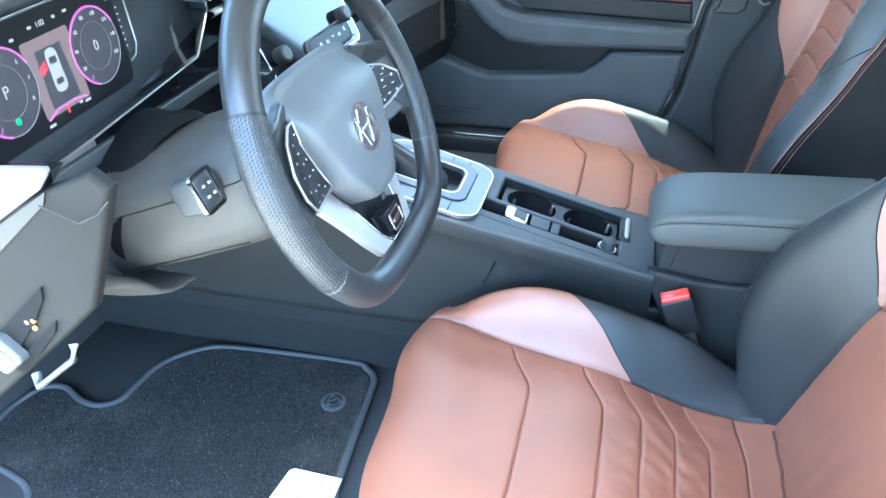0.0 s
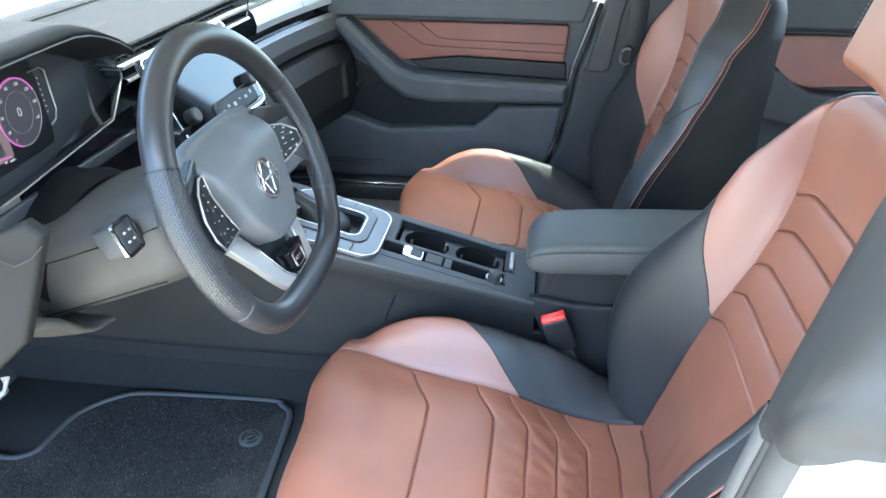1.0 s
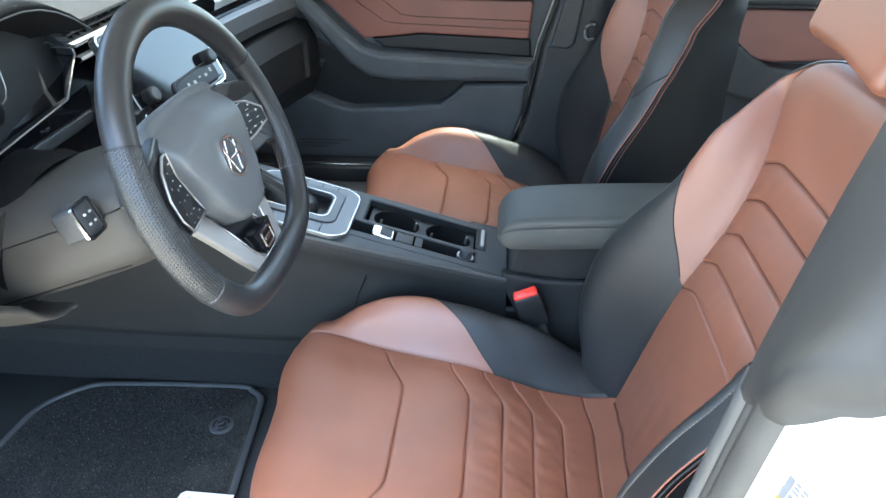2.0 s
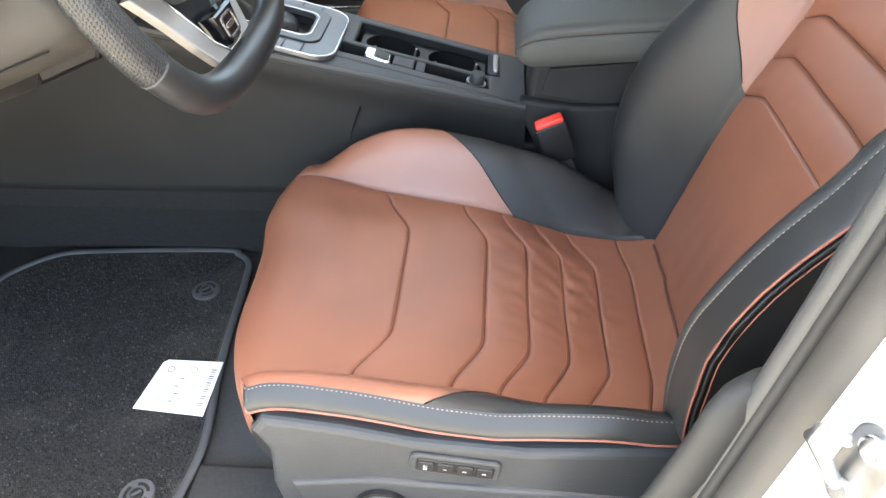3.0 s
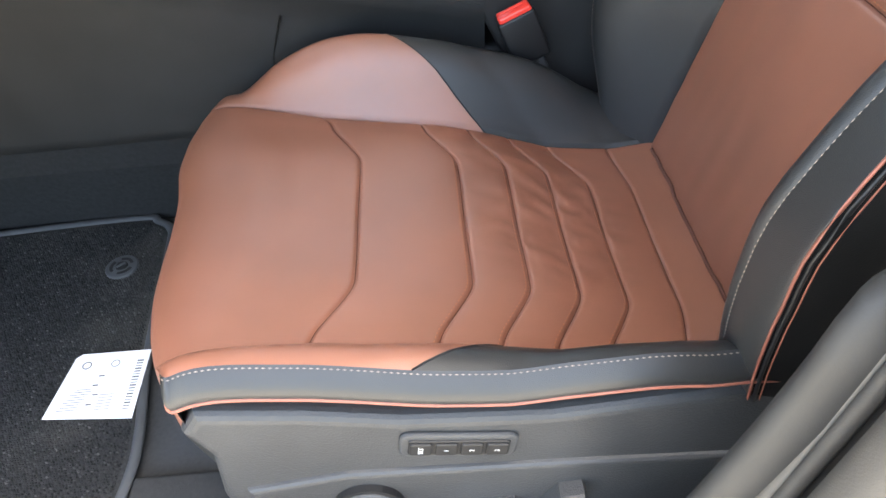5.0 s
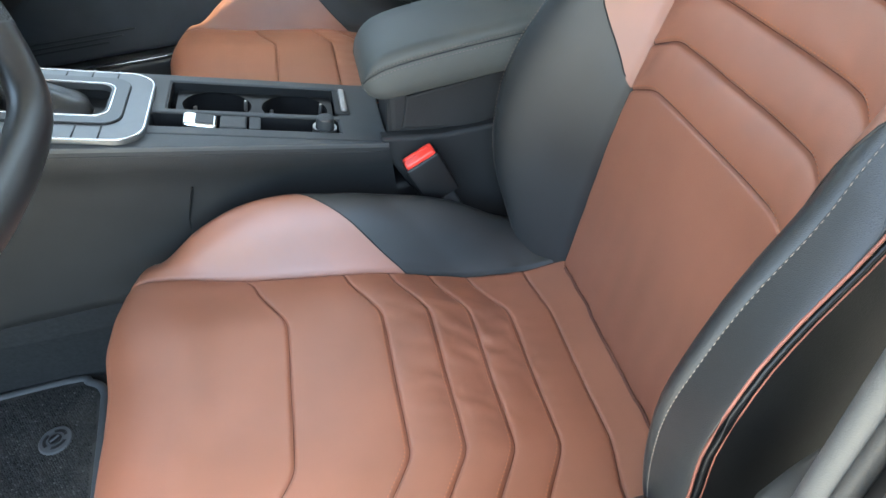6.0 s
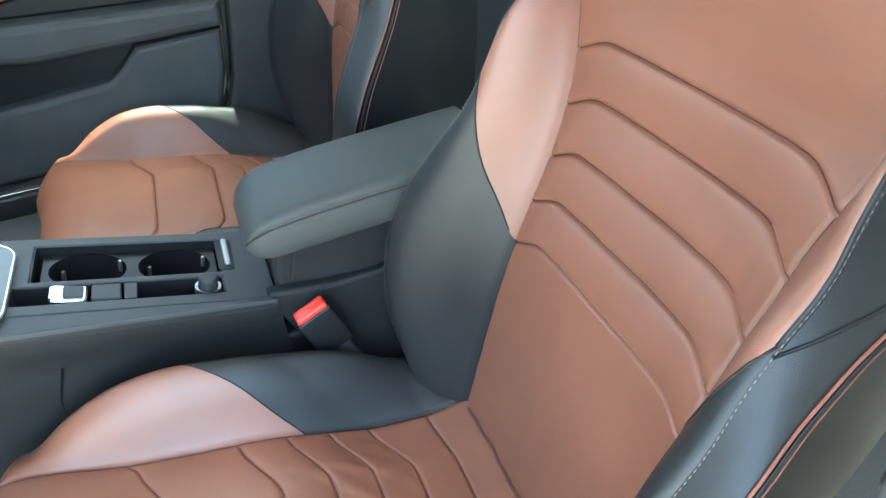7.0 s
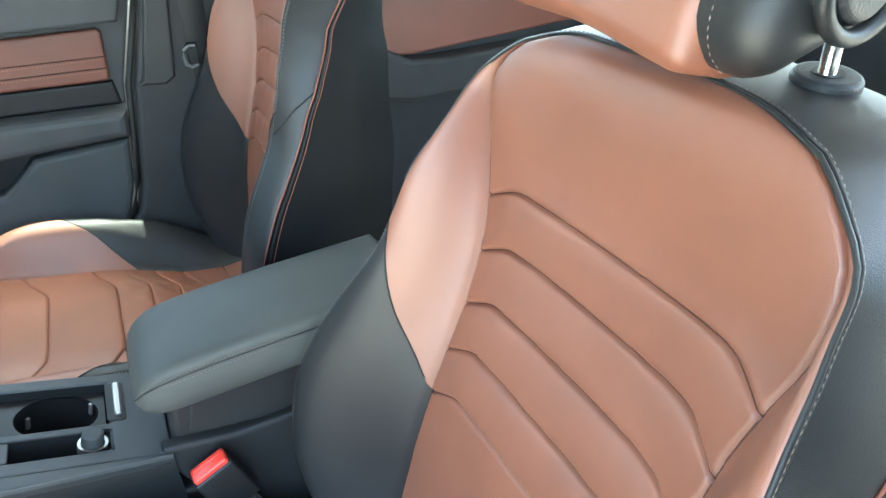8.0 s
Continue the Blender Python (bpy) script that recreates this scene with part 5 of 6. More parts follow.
def dish(x, y):
    """How far the spokes stand back towards the hub."""
    return lerp(math.hypot(x, y), ((0.080, -0.0145), (0.138, 0.004)))


def dished(outline, depth, base, bevel=0.0, seg=2):
    bm = prism(outline, depth, None, bevel, seg)
    for v in bm.verts:
        v.co.z += base + dish(v.co.x, v.co.y)
    bm.transform(WM)
    return bm


hub_o = smooth2(HUB, 5)
rows = [[WM @ Vector((x, y, -0.034)) for x, y in hub_o]]
for f, drop in ((1.0, None), (0.992, 0.0130), (0.980, 0.0080), (0.962, 0.0045), (0.94, 0.0022), (0.90, 0.0007), (0.84, 0.0), (0.76, 0.0), (0.68, 0.0), (0.60, 0.0), (0.5, 0.0), (0.38, 0.0), (0.25, 0.0), (0.12, 0.0), (0.0, 0.0)):
    rows.append([WM @ Vector((x * f, y * f, -0.017 if drop is None else max(-0.017, hub_height(x * f, y * f) - drop))) for x, y in hub_o])
hub = part("airbag_cover", grid(rows, close=True), HUBGREY, wheel, "grey airbag cover")
em = WM @ Matrix.Translation((0, -0.001, 0.0120))
emblem = part("emblem_ring", ring_plate(circle(0.026, 48), circle(0.0228, 48), 0.0028, em), CHROME, wheel, "round chrome emblem")
part("emblem_disc", prism(circle(0.0232, 40), 0.0010, em, 0), PLASTIC, emblem)
for ax, ay, bx, by in ((-0.0160, 0.0150, -0.0040, -0.0190), (0.0160, 0.0150, 0.0040, -0.0190), (-0.0040, 0.0210, -0.0195, -0.0080), (0.0040, 0.0210, 0.0195, -0.0080), (-0.0120, 0.0, 0.0120, 0.0)):
    way = Vector((bx - ax, by - ay, 0)).normalized()
    off = Vector((-way.y, way.x, 0)) * 0.0017
    part("emblem_bar", prism([(ax + off.x, ay + off.y), (ax - off.x, ay - off.y), (bx - off.x, by - off.y), (bx + off.x, by + off.y)], 0.0026, em, 0.0006), CHROME, emblem)
PANEL = [(0.0905, 0.050), (0.108, 0.050), (0.128, 0.040), (0.141, 0.014), (0.141, -0.010), (0.131, -0.028), (0.0665, -0.032), (0.0755, -0.006), (0.0870, 0.022)]
FAR_PANEL = [(0.0905, 0.042), (0.1186, 0.031), (0.1445, 0.0125), (0.1445, -0.006), (0.110, -0.0125), (0.0755, -0.0155), (0.078, 0.002)]
ARM = [(0.080, 0.066), (0.112, 0.062), (0.158, 0.046), (0.164, 0.0), (0.152, -0.042), (0.132, -0.032), (0.062, -0.036), (0.070, -0.006), (0.082, 0.022)]
MARKED = ((0.104, 0.041, 0.007, 0.0022), (0.120, 0.036, 0.003, 0.005), (0.100, 0.030, 0.005, 0.004), (0.115, 0.026, 0.008, 0.0018), (0.130, 0.022, 0.004, 0.006), (0.112, 0.014, 0.005, 0.005), (0.100, 0.014, 0.003, 0.005), (0.128, 0.006, 0.006, 0.002), (0.112, 0.001, 0.009, 0.0018), (0.094, 0.000, 0.004, 0.003), (0.130, -0.008, 0.003, 0.006), (0.116, -0.013, 0.006, 0.004), (0.100, -0.014, 0.006, 0.002), (0.122, -0.022, 0.007, 0.002), (0.104, -0.024, 0.003, 0.005), (0.086, -0.022, 0.005, 0.003))
for sg in (-1, 1):
    turn = (lambda pts: [(sg * x, y) for x, y in (pts if sg < 0 else reversed(pts))])
    part("spoke", dished(smooth2(turn(ARM), 3), 0.012, -0.016, 0.003), RIM, wheel)
    plan = PANEL if sg < 0 else FAR_PANEL
    pd = part("button_panel", dished(turn(plan), 0.005, -0.004, 0.0012), CLUSTER, wheel, "gloss black button panel")
    part("panel_trim", tube([WM @ Vector((x, y, dish(x, y) + 0.0008)) for x, y in turn(plan)], 0.0016, 8, closed=True), SPOKE, pd, "silver trim")
    for i, (bx, by, w, h) in enumerate(MARKED):
        if sg > 0:
            by = 0.012 + (by - 0.0085) * 0.62 - 0.30 * (bx - 0.108)
            h *= 0.75
        bar_m = prism([(sg * bx + x, by + y) for x, y in rrect(w * (0.5 if sg < 0 else 0.7), h * (0.4 if sg < 0 else 0.6), 0.0003, 3)], 0.0012, None, 0)
        for v in bar_m.verts:
            v.co.z += (0.0034 if sg < 0 else 0.0006) + dish(v.co.x, v.co.y)
        bar_m.transform(WM)
        part("button_mark", bar_m, GREYP if sg < 0 and i % 3 else MARKS, pd)
    part("button_joint", tube([WM @ Vector((sg * x, y, dish(x, y) + 0.0012)) for x, y in ((0.084, 0.008), (0.112, 0.017), (0.139, 0.012))], 0.0005, 6), EDGING, pd)
    part("button_joint", tube([WM @ Vector((sg * x, y, dish(x, y) + 0.0012)) for x, y in ((0.078, -0.008), (0.110, -0.004), (0.140, -0.003))], 0.0005, 6), EDGING, pd)
INNER = [(0.060, -0.038), (0.045, -0.076), (0.031, -0.114), (0.016, -0.131)]
OUTER = [(0.092, -0.043), (0.082, -0.062), (0.0715, -0.083), (0.060, -0.108), (0.048, -0.130), (0.034, -0.142), (0.014, -0.149)]
V = [(-x, y) for x, y in OUTER] + list(reversed(OUTER)) + INNER + [(-x, y) for x, y in reversed(INNER)]


def spoke_back(y):
    """The lower spoke runs back towards the hub."""
    return lerp(y, ((-0.150, -0.004), (-0.130, -0.008), (-0.080, -0.018), (-0.040, -0.027)))


bm = prism(V[::-1], 0.009, None, 0.0022, 3)
for v in bm.verts:
    v.co.z += spoke_back(v.co.y) - 0.0055
bm.transform(WM)
part("lower_spoke", bm, SPOKE, wheel, "satin silver lower spoke")
part("spoke_edge", tube([WM @ Vector((x, y, spoke_back(y) + 0.0034)) for x, y in INNER + [(-x, y) for x, y in reversed(INNER)]], 0.0013, 8), CHROME, wheel, "bright inner edge")
part("spoke_insert", prism([(-0.058, -0.040), (-0.042, -0.080), (-0.027, -0.117), (-0.014, -0.131), (0.014, -0.131), (0.027, -0.117), (0.042, -0.080), (0.058, -0.040)], 0.006, WM @ Matrix.Translation((0, 0, -0.030)), 0.002), CLUSTER, wheel)
part("spoke_neck", prism([(-0.034, -0.140), (-0.046, -0.158), (0.046, -0.158), (0.034, -0.140)], 0.014, WM @ Matrix.Translation((0, 0, -0.012)), 0.004, 3), RIM, wheel)
for sg in (-1, 1):
    part("paddle", prism([(sg * x, y) for x, y in ((0.09, 0.02), (0.15, 0.05), (0.16, 0.03), (0.14, -0.03), (0.10, -0.02))][::sg], 0.005, WM @ Matrix.Translation((0, 0, -0.035)), 0.001), DARK, wheel)
badge = part("clip_badge", prism([(-0.026, -0.094), (-0.020, -0.118), (-0.012, -0.127), (0.012, -0.127), (0.020, -0.118), (0.026, -0.094)], 0.016, WM @ Matrix.Translation((0, 0, -0.014)), 0.003), GLOSS, wheel)
part("badge_rim", ring_plate([(x, -0.111 + y) for x, y in rrect(0.030, 0.022, 0.004)], [(x, -0.111 + y) for x, y in rrect(0.026, 0.018, 0.003)], 0.0010, WM @ Matrix.Translation((0, 0, 0.0020))), CHROME, badge)
part("badge_bar", prism([(x, -0.111 + y) for x, y in rrect(0.018, 0.0045, 0.001)], 0.0010, WM @ Matrix.Translation((0, 0, 0.0020)), 0), CHROME, badge)

# ---- steering column ----
column = thing("steering_column", "dark grey plastic steering column cover with stalks", "steering column")


CB = basis((-0.70, -0.352, 0.90), (0, 1, 0), (-0.342, 0, 0.94))      # third axis runs up the column towards the driver
UPPER = [(0.112, 0.0195), (0.111, 0.028), (0.106, 0.037), (0.094, 0.047), (0.074, 0.0535), (0.045, 0.057), (0.018, 0.058)]
UPPER = [(-x, y) for x, y in UPPER] + list(reversed(UPPER))
LOWER = [(0.112, 0.0175), (0.1125, 0.0), (0.111, -0.025), (0.105, -0.044), (0.094, -0.053), (0.070, -0.066), (0.040, -0.074), (0.012, -0.077)]
LOWER = [(-x, y) for x, y in LOWER] + list(reversed(LOWER))
rows = []
for w, f, foot in ((-0.050, 1.0, 0.012), (-0.044, 1.0, 0.008), (-0.034, 1.0, 0.004), (-0.020, 1.0, 0.001), (0.0, 1.0, 0.0), (0.05, 0.985, 0.0), (0.10, 0.96, 0.0), (0.125, 0.93, 0.0), (0.138, 0.87, 0.0), (0.144, 0.78, 0.0), (0.145, 0.3, 0.0)):
    rows.append([CB @ Vector((x * f + (math.copysign(foot, x) * max(0, 1 - (y - 0.0195) / 0.028) ** 2), 0.0195 + (y - 0.0195) * f, w - 0.016 * max(0, 1 - (y - 0.0195) / 0.03) * (w < -0.03))) for x, y in UPPER])
part("upper_cover", grid(rows), COLUMN, column, "grey upper column cover")
lip = [CB @ Vector((x + (math.copysign(0.012, x) * max(0, 1 - (y - 0.0195) / 0.028) ** 2), y, -0.050 - 0.016 * max(0, 1 - (y - 0.0195) / 0.03))) for x, y in UPPER]
part("cover_lip", tube(lip, 0.0011, 8), STRIP, column, "pale cover edge")
rows = []
for w, f in ((-0.15, 1.02), (-0.05, 1.0), (0.0, 1.0), (0.06, 0.985), (0.10, 0.965), (0.122, 0.93), (0.134, 0.87), (0.140, 0.76), (0.141, 0.3)):
    rows.append([CB @ Vector((x * f, 0.0175 + (y - 0.0175) * f, w)) for x, y in LOWER])
part("lower_cover", grid(rows), COLUMN, column, "beige-grey lower column cover")
part("column_joint", tube([CB @ Vector((-0.1115 * f, 0.0185, w)) for w, f in ((-0.08, 1.0), (0.0, 1.0), (0.06, 0.987), (0.11, 0.96), (0.13, 0.91))], 0.0011, 6), DARK, column)
part("crease_joint", tube([CB @ Vector((-0.100 * f, -0.0495, w)) for w, f in ((-0.14, 1.02), (0.0, 1.0), (0.06, 0.985), (0.10, 0.965))], 0.0009, 6), DARK, column)
cloth = []
for k in range(9):
    x = -0.722 - 0.0105 * k
    row = []
    for j in range(41):
        a = math.pi * (1.02 - 1.04 * j / 40)
        f = 1.0 + 0.030 * math.sin(6 * a + 0.9 * k) * math.sin(math.pi * k / 8) + 0.05 * math.sin(math.pi * k / 8)
        row.append((x, -0.352 + 0.0035 * k + (0.128 - 0.0045 * k) * f * math.cos(a), 0.872 + 0.088 * f * math.sin(a)))
    cloth.append(row)
part("column_gaiter", grid(cloth), CLOTH, column, "dark cloth gaiter")
stalk = part("indicator_stalk", tube([CB @ Vector((-0.09, 0.028, 0.100)), CB @ Vector((-0.110, 0.028, 0.102)), CB @ Vector((-0.122, 0.028, 0.103))], [0.011, 0.013, 0.015], 14, flat=0.8), DARK, column)
m = CB @ pose(-0.130, 0.028, 0.104, 0, 0, 0)
part("stalk_end", box((-0.016, -0.018, -0.017), (0.014, 0.018, 0.015), 0.005, m, 3), PLASTIC, stalk, "grey stalk end")
part("stalk_rim", ring_plate(rrect(0.034, 0.0405, 0.006), rrect(0.029, 0.0355, 0.005), 0.004, m @ Matrix.Translation((-0.001, 0, 0.0115))), CHROME, stalk, "bright stalk rim")
part("stalk_boot", tube([CB @ Vector((-0.104, 0.026, 0.100)), CB @ Vector((-0.114, 0.026, 0.101))], 0.017, 20, flat=1.1), COLUMN, stalk)
m = m @ Matrix.Translation((0, 0, -0.0072))
for a, b in ((-0.006, 0.006), (0.006, 0.006), (-0.006, -0.006), (0.006, -0.006)):
    part("stalk_mark", prism(rrect(0.0036, 0.0024, 0.0008), 0.0232, m @ Matrix.Translation((a * 0.8, b * 0.9, 0)), 0), MARKS, stalk)

# ---- dashboard ----
dash = thing("dashboard", "dark grey dashboard with gloss black fascia and chrome strips", "dashboard")


def bar(profile, y0, y1, material, name, label="", bevel=0.006, parent=None):
    return part(name, prism(profile, y1 - y0, basis((0, y1, 0), (1, 0, 0), (0, 0, 1)), bevel), material, parent or dash, label)


bar([(-1.30, 1.03), (-1.02, 1.088), (-0.99, 1.083), (-0.90, 1.0815), (-0.858, 1.072), (-0.86, 1.04), (-0.88, 0.98), (-1.0, 0.90), (-1.30, 0.90)], -0.66, 0.72, DASHTOP, "upper_pad")
part("pad_step", tube([(-1.005, -0.12, 1.0875), (-1.005, 0.3, 1.0875), (-1.005, 0.70, 1.0875)], 0.0022, 8), DARK, dash)
bar([(-0.850, 1.030), (-0.835, 0.995), (-0.822, 0.970), (-0.812, 0.93), (-0.800, 0.86), (-0.80, 0.78), (-0.90, 0.72), (-1.3, 0.70), (-1.3, 1.02)], -0.586, 0.72, CLUSTER, "lower_panel")
part("knee_cover", prism([(-0.584, 0.870), (-0.24, 0.870), (-0.20, 0.80), (-0.25, 0.750), (-0.33, 0.770), (-0.43, 0.800), (-0.53, 0.838), (-0.584, 0.852)], 0.03, basis((-0.790, 0, 0), (0, 1, 0), (0, 0, 1)), 0.010, 3), COLUMN, dash, "grey knee cover")
shelf = [(-0.588, 0.898), (-0.556, 0.8935), (-0.52, 0.874), (-0.492, 0.854), (-0.470, 0.829), (-0.452, 0.815), (-0.437, 0.809), (-0.420, 0.806), (-0.412, 0.803)]
rows = []
for dx, dz in ((-0.09, 0.004), (-0.03, 0.0), (-0.006, 0.001), (0.0, -0.002), (0.002, -0.006), (-0.002, -0.011), (-0.012, -0.014), (-0.05, -0.022), (-0.09, -0.026)):
    rows.append([(-0.700 + dx, y, z + dz * (1 if k < 5 else 0.7)) for k, (y, z) in enumerate(shelf)])
part("storage_lip", grid(rows), COLUMN, dash, "curved lip of a storage tray")
LINE = ((-0.60, 0.951), (-0.474, 0.962), (-0.403, 0.966), (-0.29, 0.976), (-0.194, 0.985), (-0.10, 0.992))
for y0, y1, mt, lb in ((-0.585, -0.400, SPOKE, "bright silver strip"), (-0.400, -0.13, GLOSS, "gloss black strip")):
    ys = [y0 + (y1 - y0) * k / 8 for k in range(9)]
    part("dash_strip", grid([[(-0.789, y, lerp(y, LINE)) for y in ys], [(-0.7885, y, 0.9565) for y in ys], [(-0.796, y, 0.9555) for y in ys]], smooth=False), mt, dash, lb)
part("strip_bar", box((-0.815, -0.585, 0.936), (-0.786, -0.115, 0.9540), 0.003, None, 3), TOPGREY, dash, "satin grey bar")
part("chrome_strip", tube([(-0.787, y, lerp(y, LINE)) for y in (-0.585, -0.53, -0.474, -0.403, -0.35, -0.29, -0.24, -0.186)], 0.0015, 8), SPOKE, dash, "bright chrome strip")
part("chrome_strip", tube([(-0.787, -0.186, 0.9858), (-0.800, -0.122, 1.030), (-0.806, -0.115, 1.045)], 0.0016, 10, flat=0.6), SPOKE, dash, "bright chrome strip")
# instrument cluster
KM = basis((-0.807, -0.400, 1.043), (-0.087, 0.996, 0), (-0.035, 0, 1))
part("cluster_fascia", prism([(-0.20, -0.088), (0.16, -0.082), (0.282, -0.074), (0.306, -0.040), (0.275, 0.030), (0.22, 0.062), (0.05, 0.075), (-0.20, 0.07)], 0.012, KM @ Matrix.Translation((0, 0, -0.018)), 0.002), SOFT, dash, "black instrument fascia")
under = [-0.20 + 0.048 * k for k in range(11)]
part("fascia_ledge", grid([[KM @ Vector((u, -0.080 + 0.020 * max(0, u - 0.1), -0.006)) for u in under], [(-0.789, -0.585 + 0.0405 * k, lerp(-0.585 + 0.0405 * k, LINE)) for k in range(11)]]), SOFT, dash)
near = [(-0.815, -0.150, 1.084), (-0.808, -0.118, 1.060), (-0.802, -0.120, 1.034), (-0.787, -0.186, 0.9855)]
far = [KM @ Vector((u, v, -0.007)) for u, v in ((0.22, 0.060), (0.272, 0.030), (0.302, -0.040), (0.280, -0.073))]
part("fascia_side", grid([far, near], smooth=False), SOFT, dash)
cluster = part("cluster_screen", prism(rrect(0.268, 0.118, 0.012), 0.004, KM @ Matrix.Translation((-0.005, 0, -0.008)), 0.001), CLUSTER, dash, "digital instrument screen")


def glow(name, colour, strength):
    m = bpy.data.materials.new(name)
    m.use_nodes = True
    b = m.node_tree.nodes["Principled BSDF"]
    b.inputs["Base Color"].default_value = (0.02, 0.02, 0.02, 1)
    b.inputs["Emission Color"].default_value = (*colour, 1)
    b.inputs["Emission Strength"].default_value = strength
    return m


PINK = glow("magenta_display", (0.55, 0.12, 0.42), 0.045)
PALE = glow("white_display", (0.8, 0.75, 0.78), 0.024)
DIM = glow("dim_display", (0.10, 0.07, 0.11), 0.012)
REDG = glow("red_display", (0.8, 0.03, 0.06), 0.045)
GREENG = glow("green_display", (0.05, 0.6, 0.2), 0.04)


FACE = KM @ Matrix.Translation((0, 0, -0.0035))
GREYG = glow("grey_display", (0.45, 0.40, 0.45), 0.022)
ROSE = glow("rose_display", (0.45, 0.27, 0.27), 0.020)
part("screen_middle", prism(rrect(0.074, 0.078, 0.003), 0.0002, FACE @ Matrix.Translation((0.003, -0.006, 0)), 0), ROSE, cluster, "rose display panel")
part("screen_field", prism([(-0.020, -0.034), (0.026, -0.034), (0.022, 0.025), (-0.018, 0.025)], 0.0003, FACE @ Matrix.Translation((0.0, -0.004, 0)), 0), DIM, cluster)
for cx, big, nums in ((0.076, "0", ("20", "40", "60", "80", "100", "120", "140", "160")), (-0.071, "P", ("1", "2", "3", "4", "5", "6", "7", "8"))):
    dm = FACE @ Matrix.Translation((cx, -0.001, 0))
    dial = part("dial_disc", prism(circle(0.0418, 56), 0.0004, dm, 0), DIM, cluster)
    for a0, a1, mt, wide in ((25, 250, PINK, 0.0013), (250, 385, GREYG, 0.0006)):
        part("dial_ring", tube([dm @ Vector((0.0420 * math.cos(radians(a0 + (a1 - a0) * k / 40)), 0.0420 * math.sin(radians(a0 + (a1 - a0) * k / 40)), 0.0006)) for k in range(41)], wide, 6), mt, dial)
    part("inner_ring", ring_plate(circle(0.0262, 48), circle(0.0257, 48), 0.0006, dm), GREYG, dial)
    words(big, 0.017, dm @ Matrix.Translation((0, 0.0, 0.0006)), PALE, dial)
    for i, tx in enumerate(nums):
        a = radians(225 - 270 * (i + 0.5) / 8)
        words(tx, 0.0062, dm @ Matrix.Translation((0.0345 * math.cos(a), 0.0345 * math.sin(a), 0.0006)), PALE, dial)
    part("needle", prism(rrect(0.008, 0.0012, 0.0004), 0.0007, dm @ Matrix.Rotation(radians(232), 4, "Z") @ Matrix.Translation((0.038, 0, 0)), 0), PINK, dial)
car = part("car_picture", prism(smooth2([(-0.0072, 0.020), (0.0072, 0.020), (0.0088, 0.0), (0.0080, -0.021), (-0.0080, -0.021), (-0.0088, 0.0)], 3), 0.0006, FACE @ Matrix.Translation((0.003, -0.003, 0)), 0), PALE, cluster)
part("car_glass", prism(rrect(0.011, 0.007, 0.002), 0.0008, FACE @ Matrix.Translation((0.003, 0.007, 0)), 0), DIM, car)
part("car_glass", prism(rrect(0.011, 0.006, 0.002), 0.0008, FACE @ Matrix.Translation((0.003, -0.015, 0)), 0), DIM, car)
part("open_door_mark", prism([(-0.010, 0.010), (-0.021, 0.004), (-0.019, -0.004), (-0.009, 0.001)], 0.0007, FACE @ Matrix.Translation((0.001, 0, 0)), 0), REDG, cluster)
words("1:02", 0.0080, FACE @ Matrix.Translation((0.004, 0.044, 0.0004)), PALE, cluster)
for dx, dy, w in ((-0.012, 0.044, 0.007), (0.026, 0.045, 0.006), (0.045, 0.046, 0.008), (-0.040, 0.040, 0.007), (-0.030, -0.052, 0.012), (0.034, -0.048, 0.012), (0.022, -0.046, 0.006)):
    part("symbol", prism(rrect(w * 0.8, 0.0028, 0.0008), 0.0005, FACE @ Matrix.Translation((dx, dy, 0)), 0), PALE, cluster)
part("magenta_line", tube([FACE @ Vector((x, y, 0.0004)) for x, y in ((-0.032, -0.046), (-0.015, -0.040), (0.015, -0.040), (0.034, -0.043))], 0.0012, 6), PINK, cluster)
part("red_mark", prism(rrect(0.003, 0.007, 0.001), 0.0006, FACE @ Matrix.Translation((0.0, -0.046, 0)), 0), REDG, cluster)
part("green_mark", prism(circle(0.0036, 16), 0.0010, FACE @ Matrix.Translation((-0.071, -0.030, 0)), 0), GREENG, cluster)
part("bracket_trim", tube([KM @ Vector((x, y, 0.001)) for x, y in ((0.110, 0.040), (0.134, 0.040), (0.143, 0.034), (0.143, -0.018), (0.136, -0.030), (0.124, -0.034))], 0.0011, 8), SPOKE, dash, "thin silver bracket")
for i in range(7):
    part("bracket_mark", prism(rrect(0.0022, 0.0016, 0.0005), 0.0008, KM @ Matrix.Translation((0.134, 0.026 - 0.0075 * i, -0.006)), 0), PALE, dash)
# hood over the instruments
hood = []
for k in range(17):
    t = k / 16
    y = -0.66 + 0.50 * t
    drop = 0.050 * max(0, (t - 0.72) / 0.28) ** 2
    zt = 1.145 - drop - 0.012 * (1 - t) ** 2
    hood.append([(-1.00, y, 1.075), (-0.92, y, zt - 0.012), (-0.84, y, zt), (-0.765, y, zt - 0.004), (-0.745, y, zt - 0.011), (-0.750, y, zt - 0.018), (-0.80, y, zt - 0.026), (-0.845, y, 1.09 - drop * 0.6)])
part("instrument_hood", grid(hood), DASHTOP, dash, "soft black instrument hood")
part("hood_trim", tube([(r[4][0] + 0.002, r[4][1], r[4][2] - 0.006) for r in hood], 0.0012, 8), SATIN, dash)
# air vents and the strips across the car
def sweep(section, y0, y1, material, name, label="", n=14):
    """A moulding that follows the dashboard, which bows towards the passenger's door."""
    rows = [[(dx + bow(y), y, z) for dx, z in section] for y in [y0 + (y1 - y0) * k / n for k in range(n + 1)]]
    return part(name, grid(rows, smooth=False), material, dash, label)


def bow(y):
    return -0.800 + 0.075 * max(0.0, (y - 0.22) / 0.50) ** 2


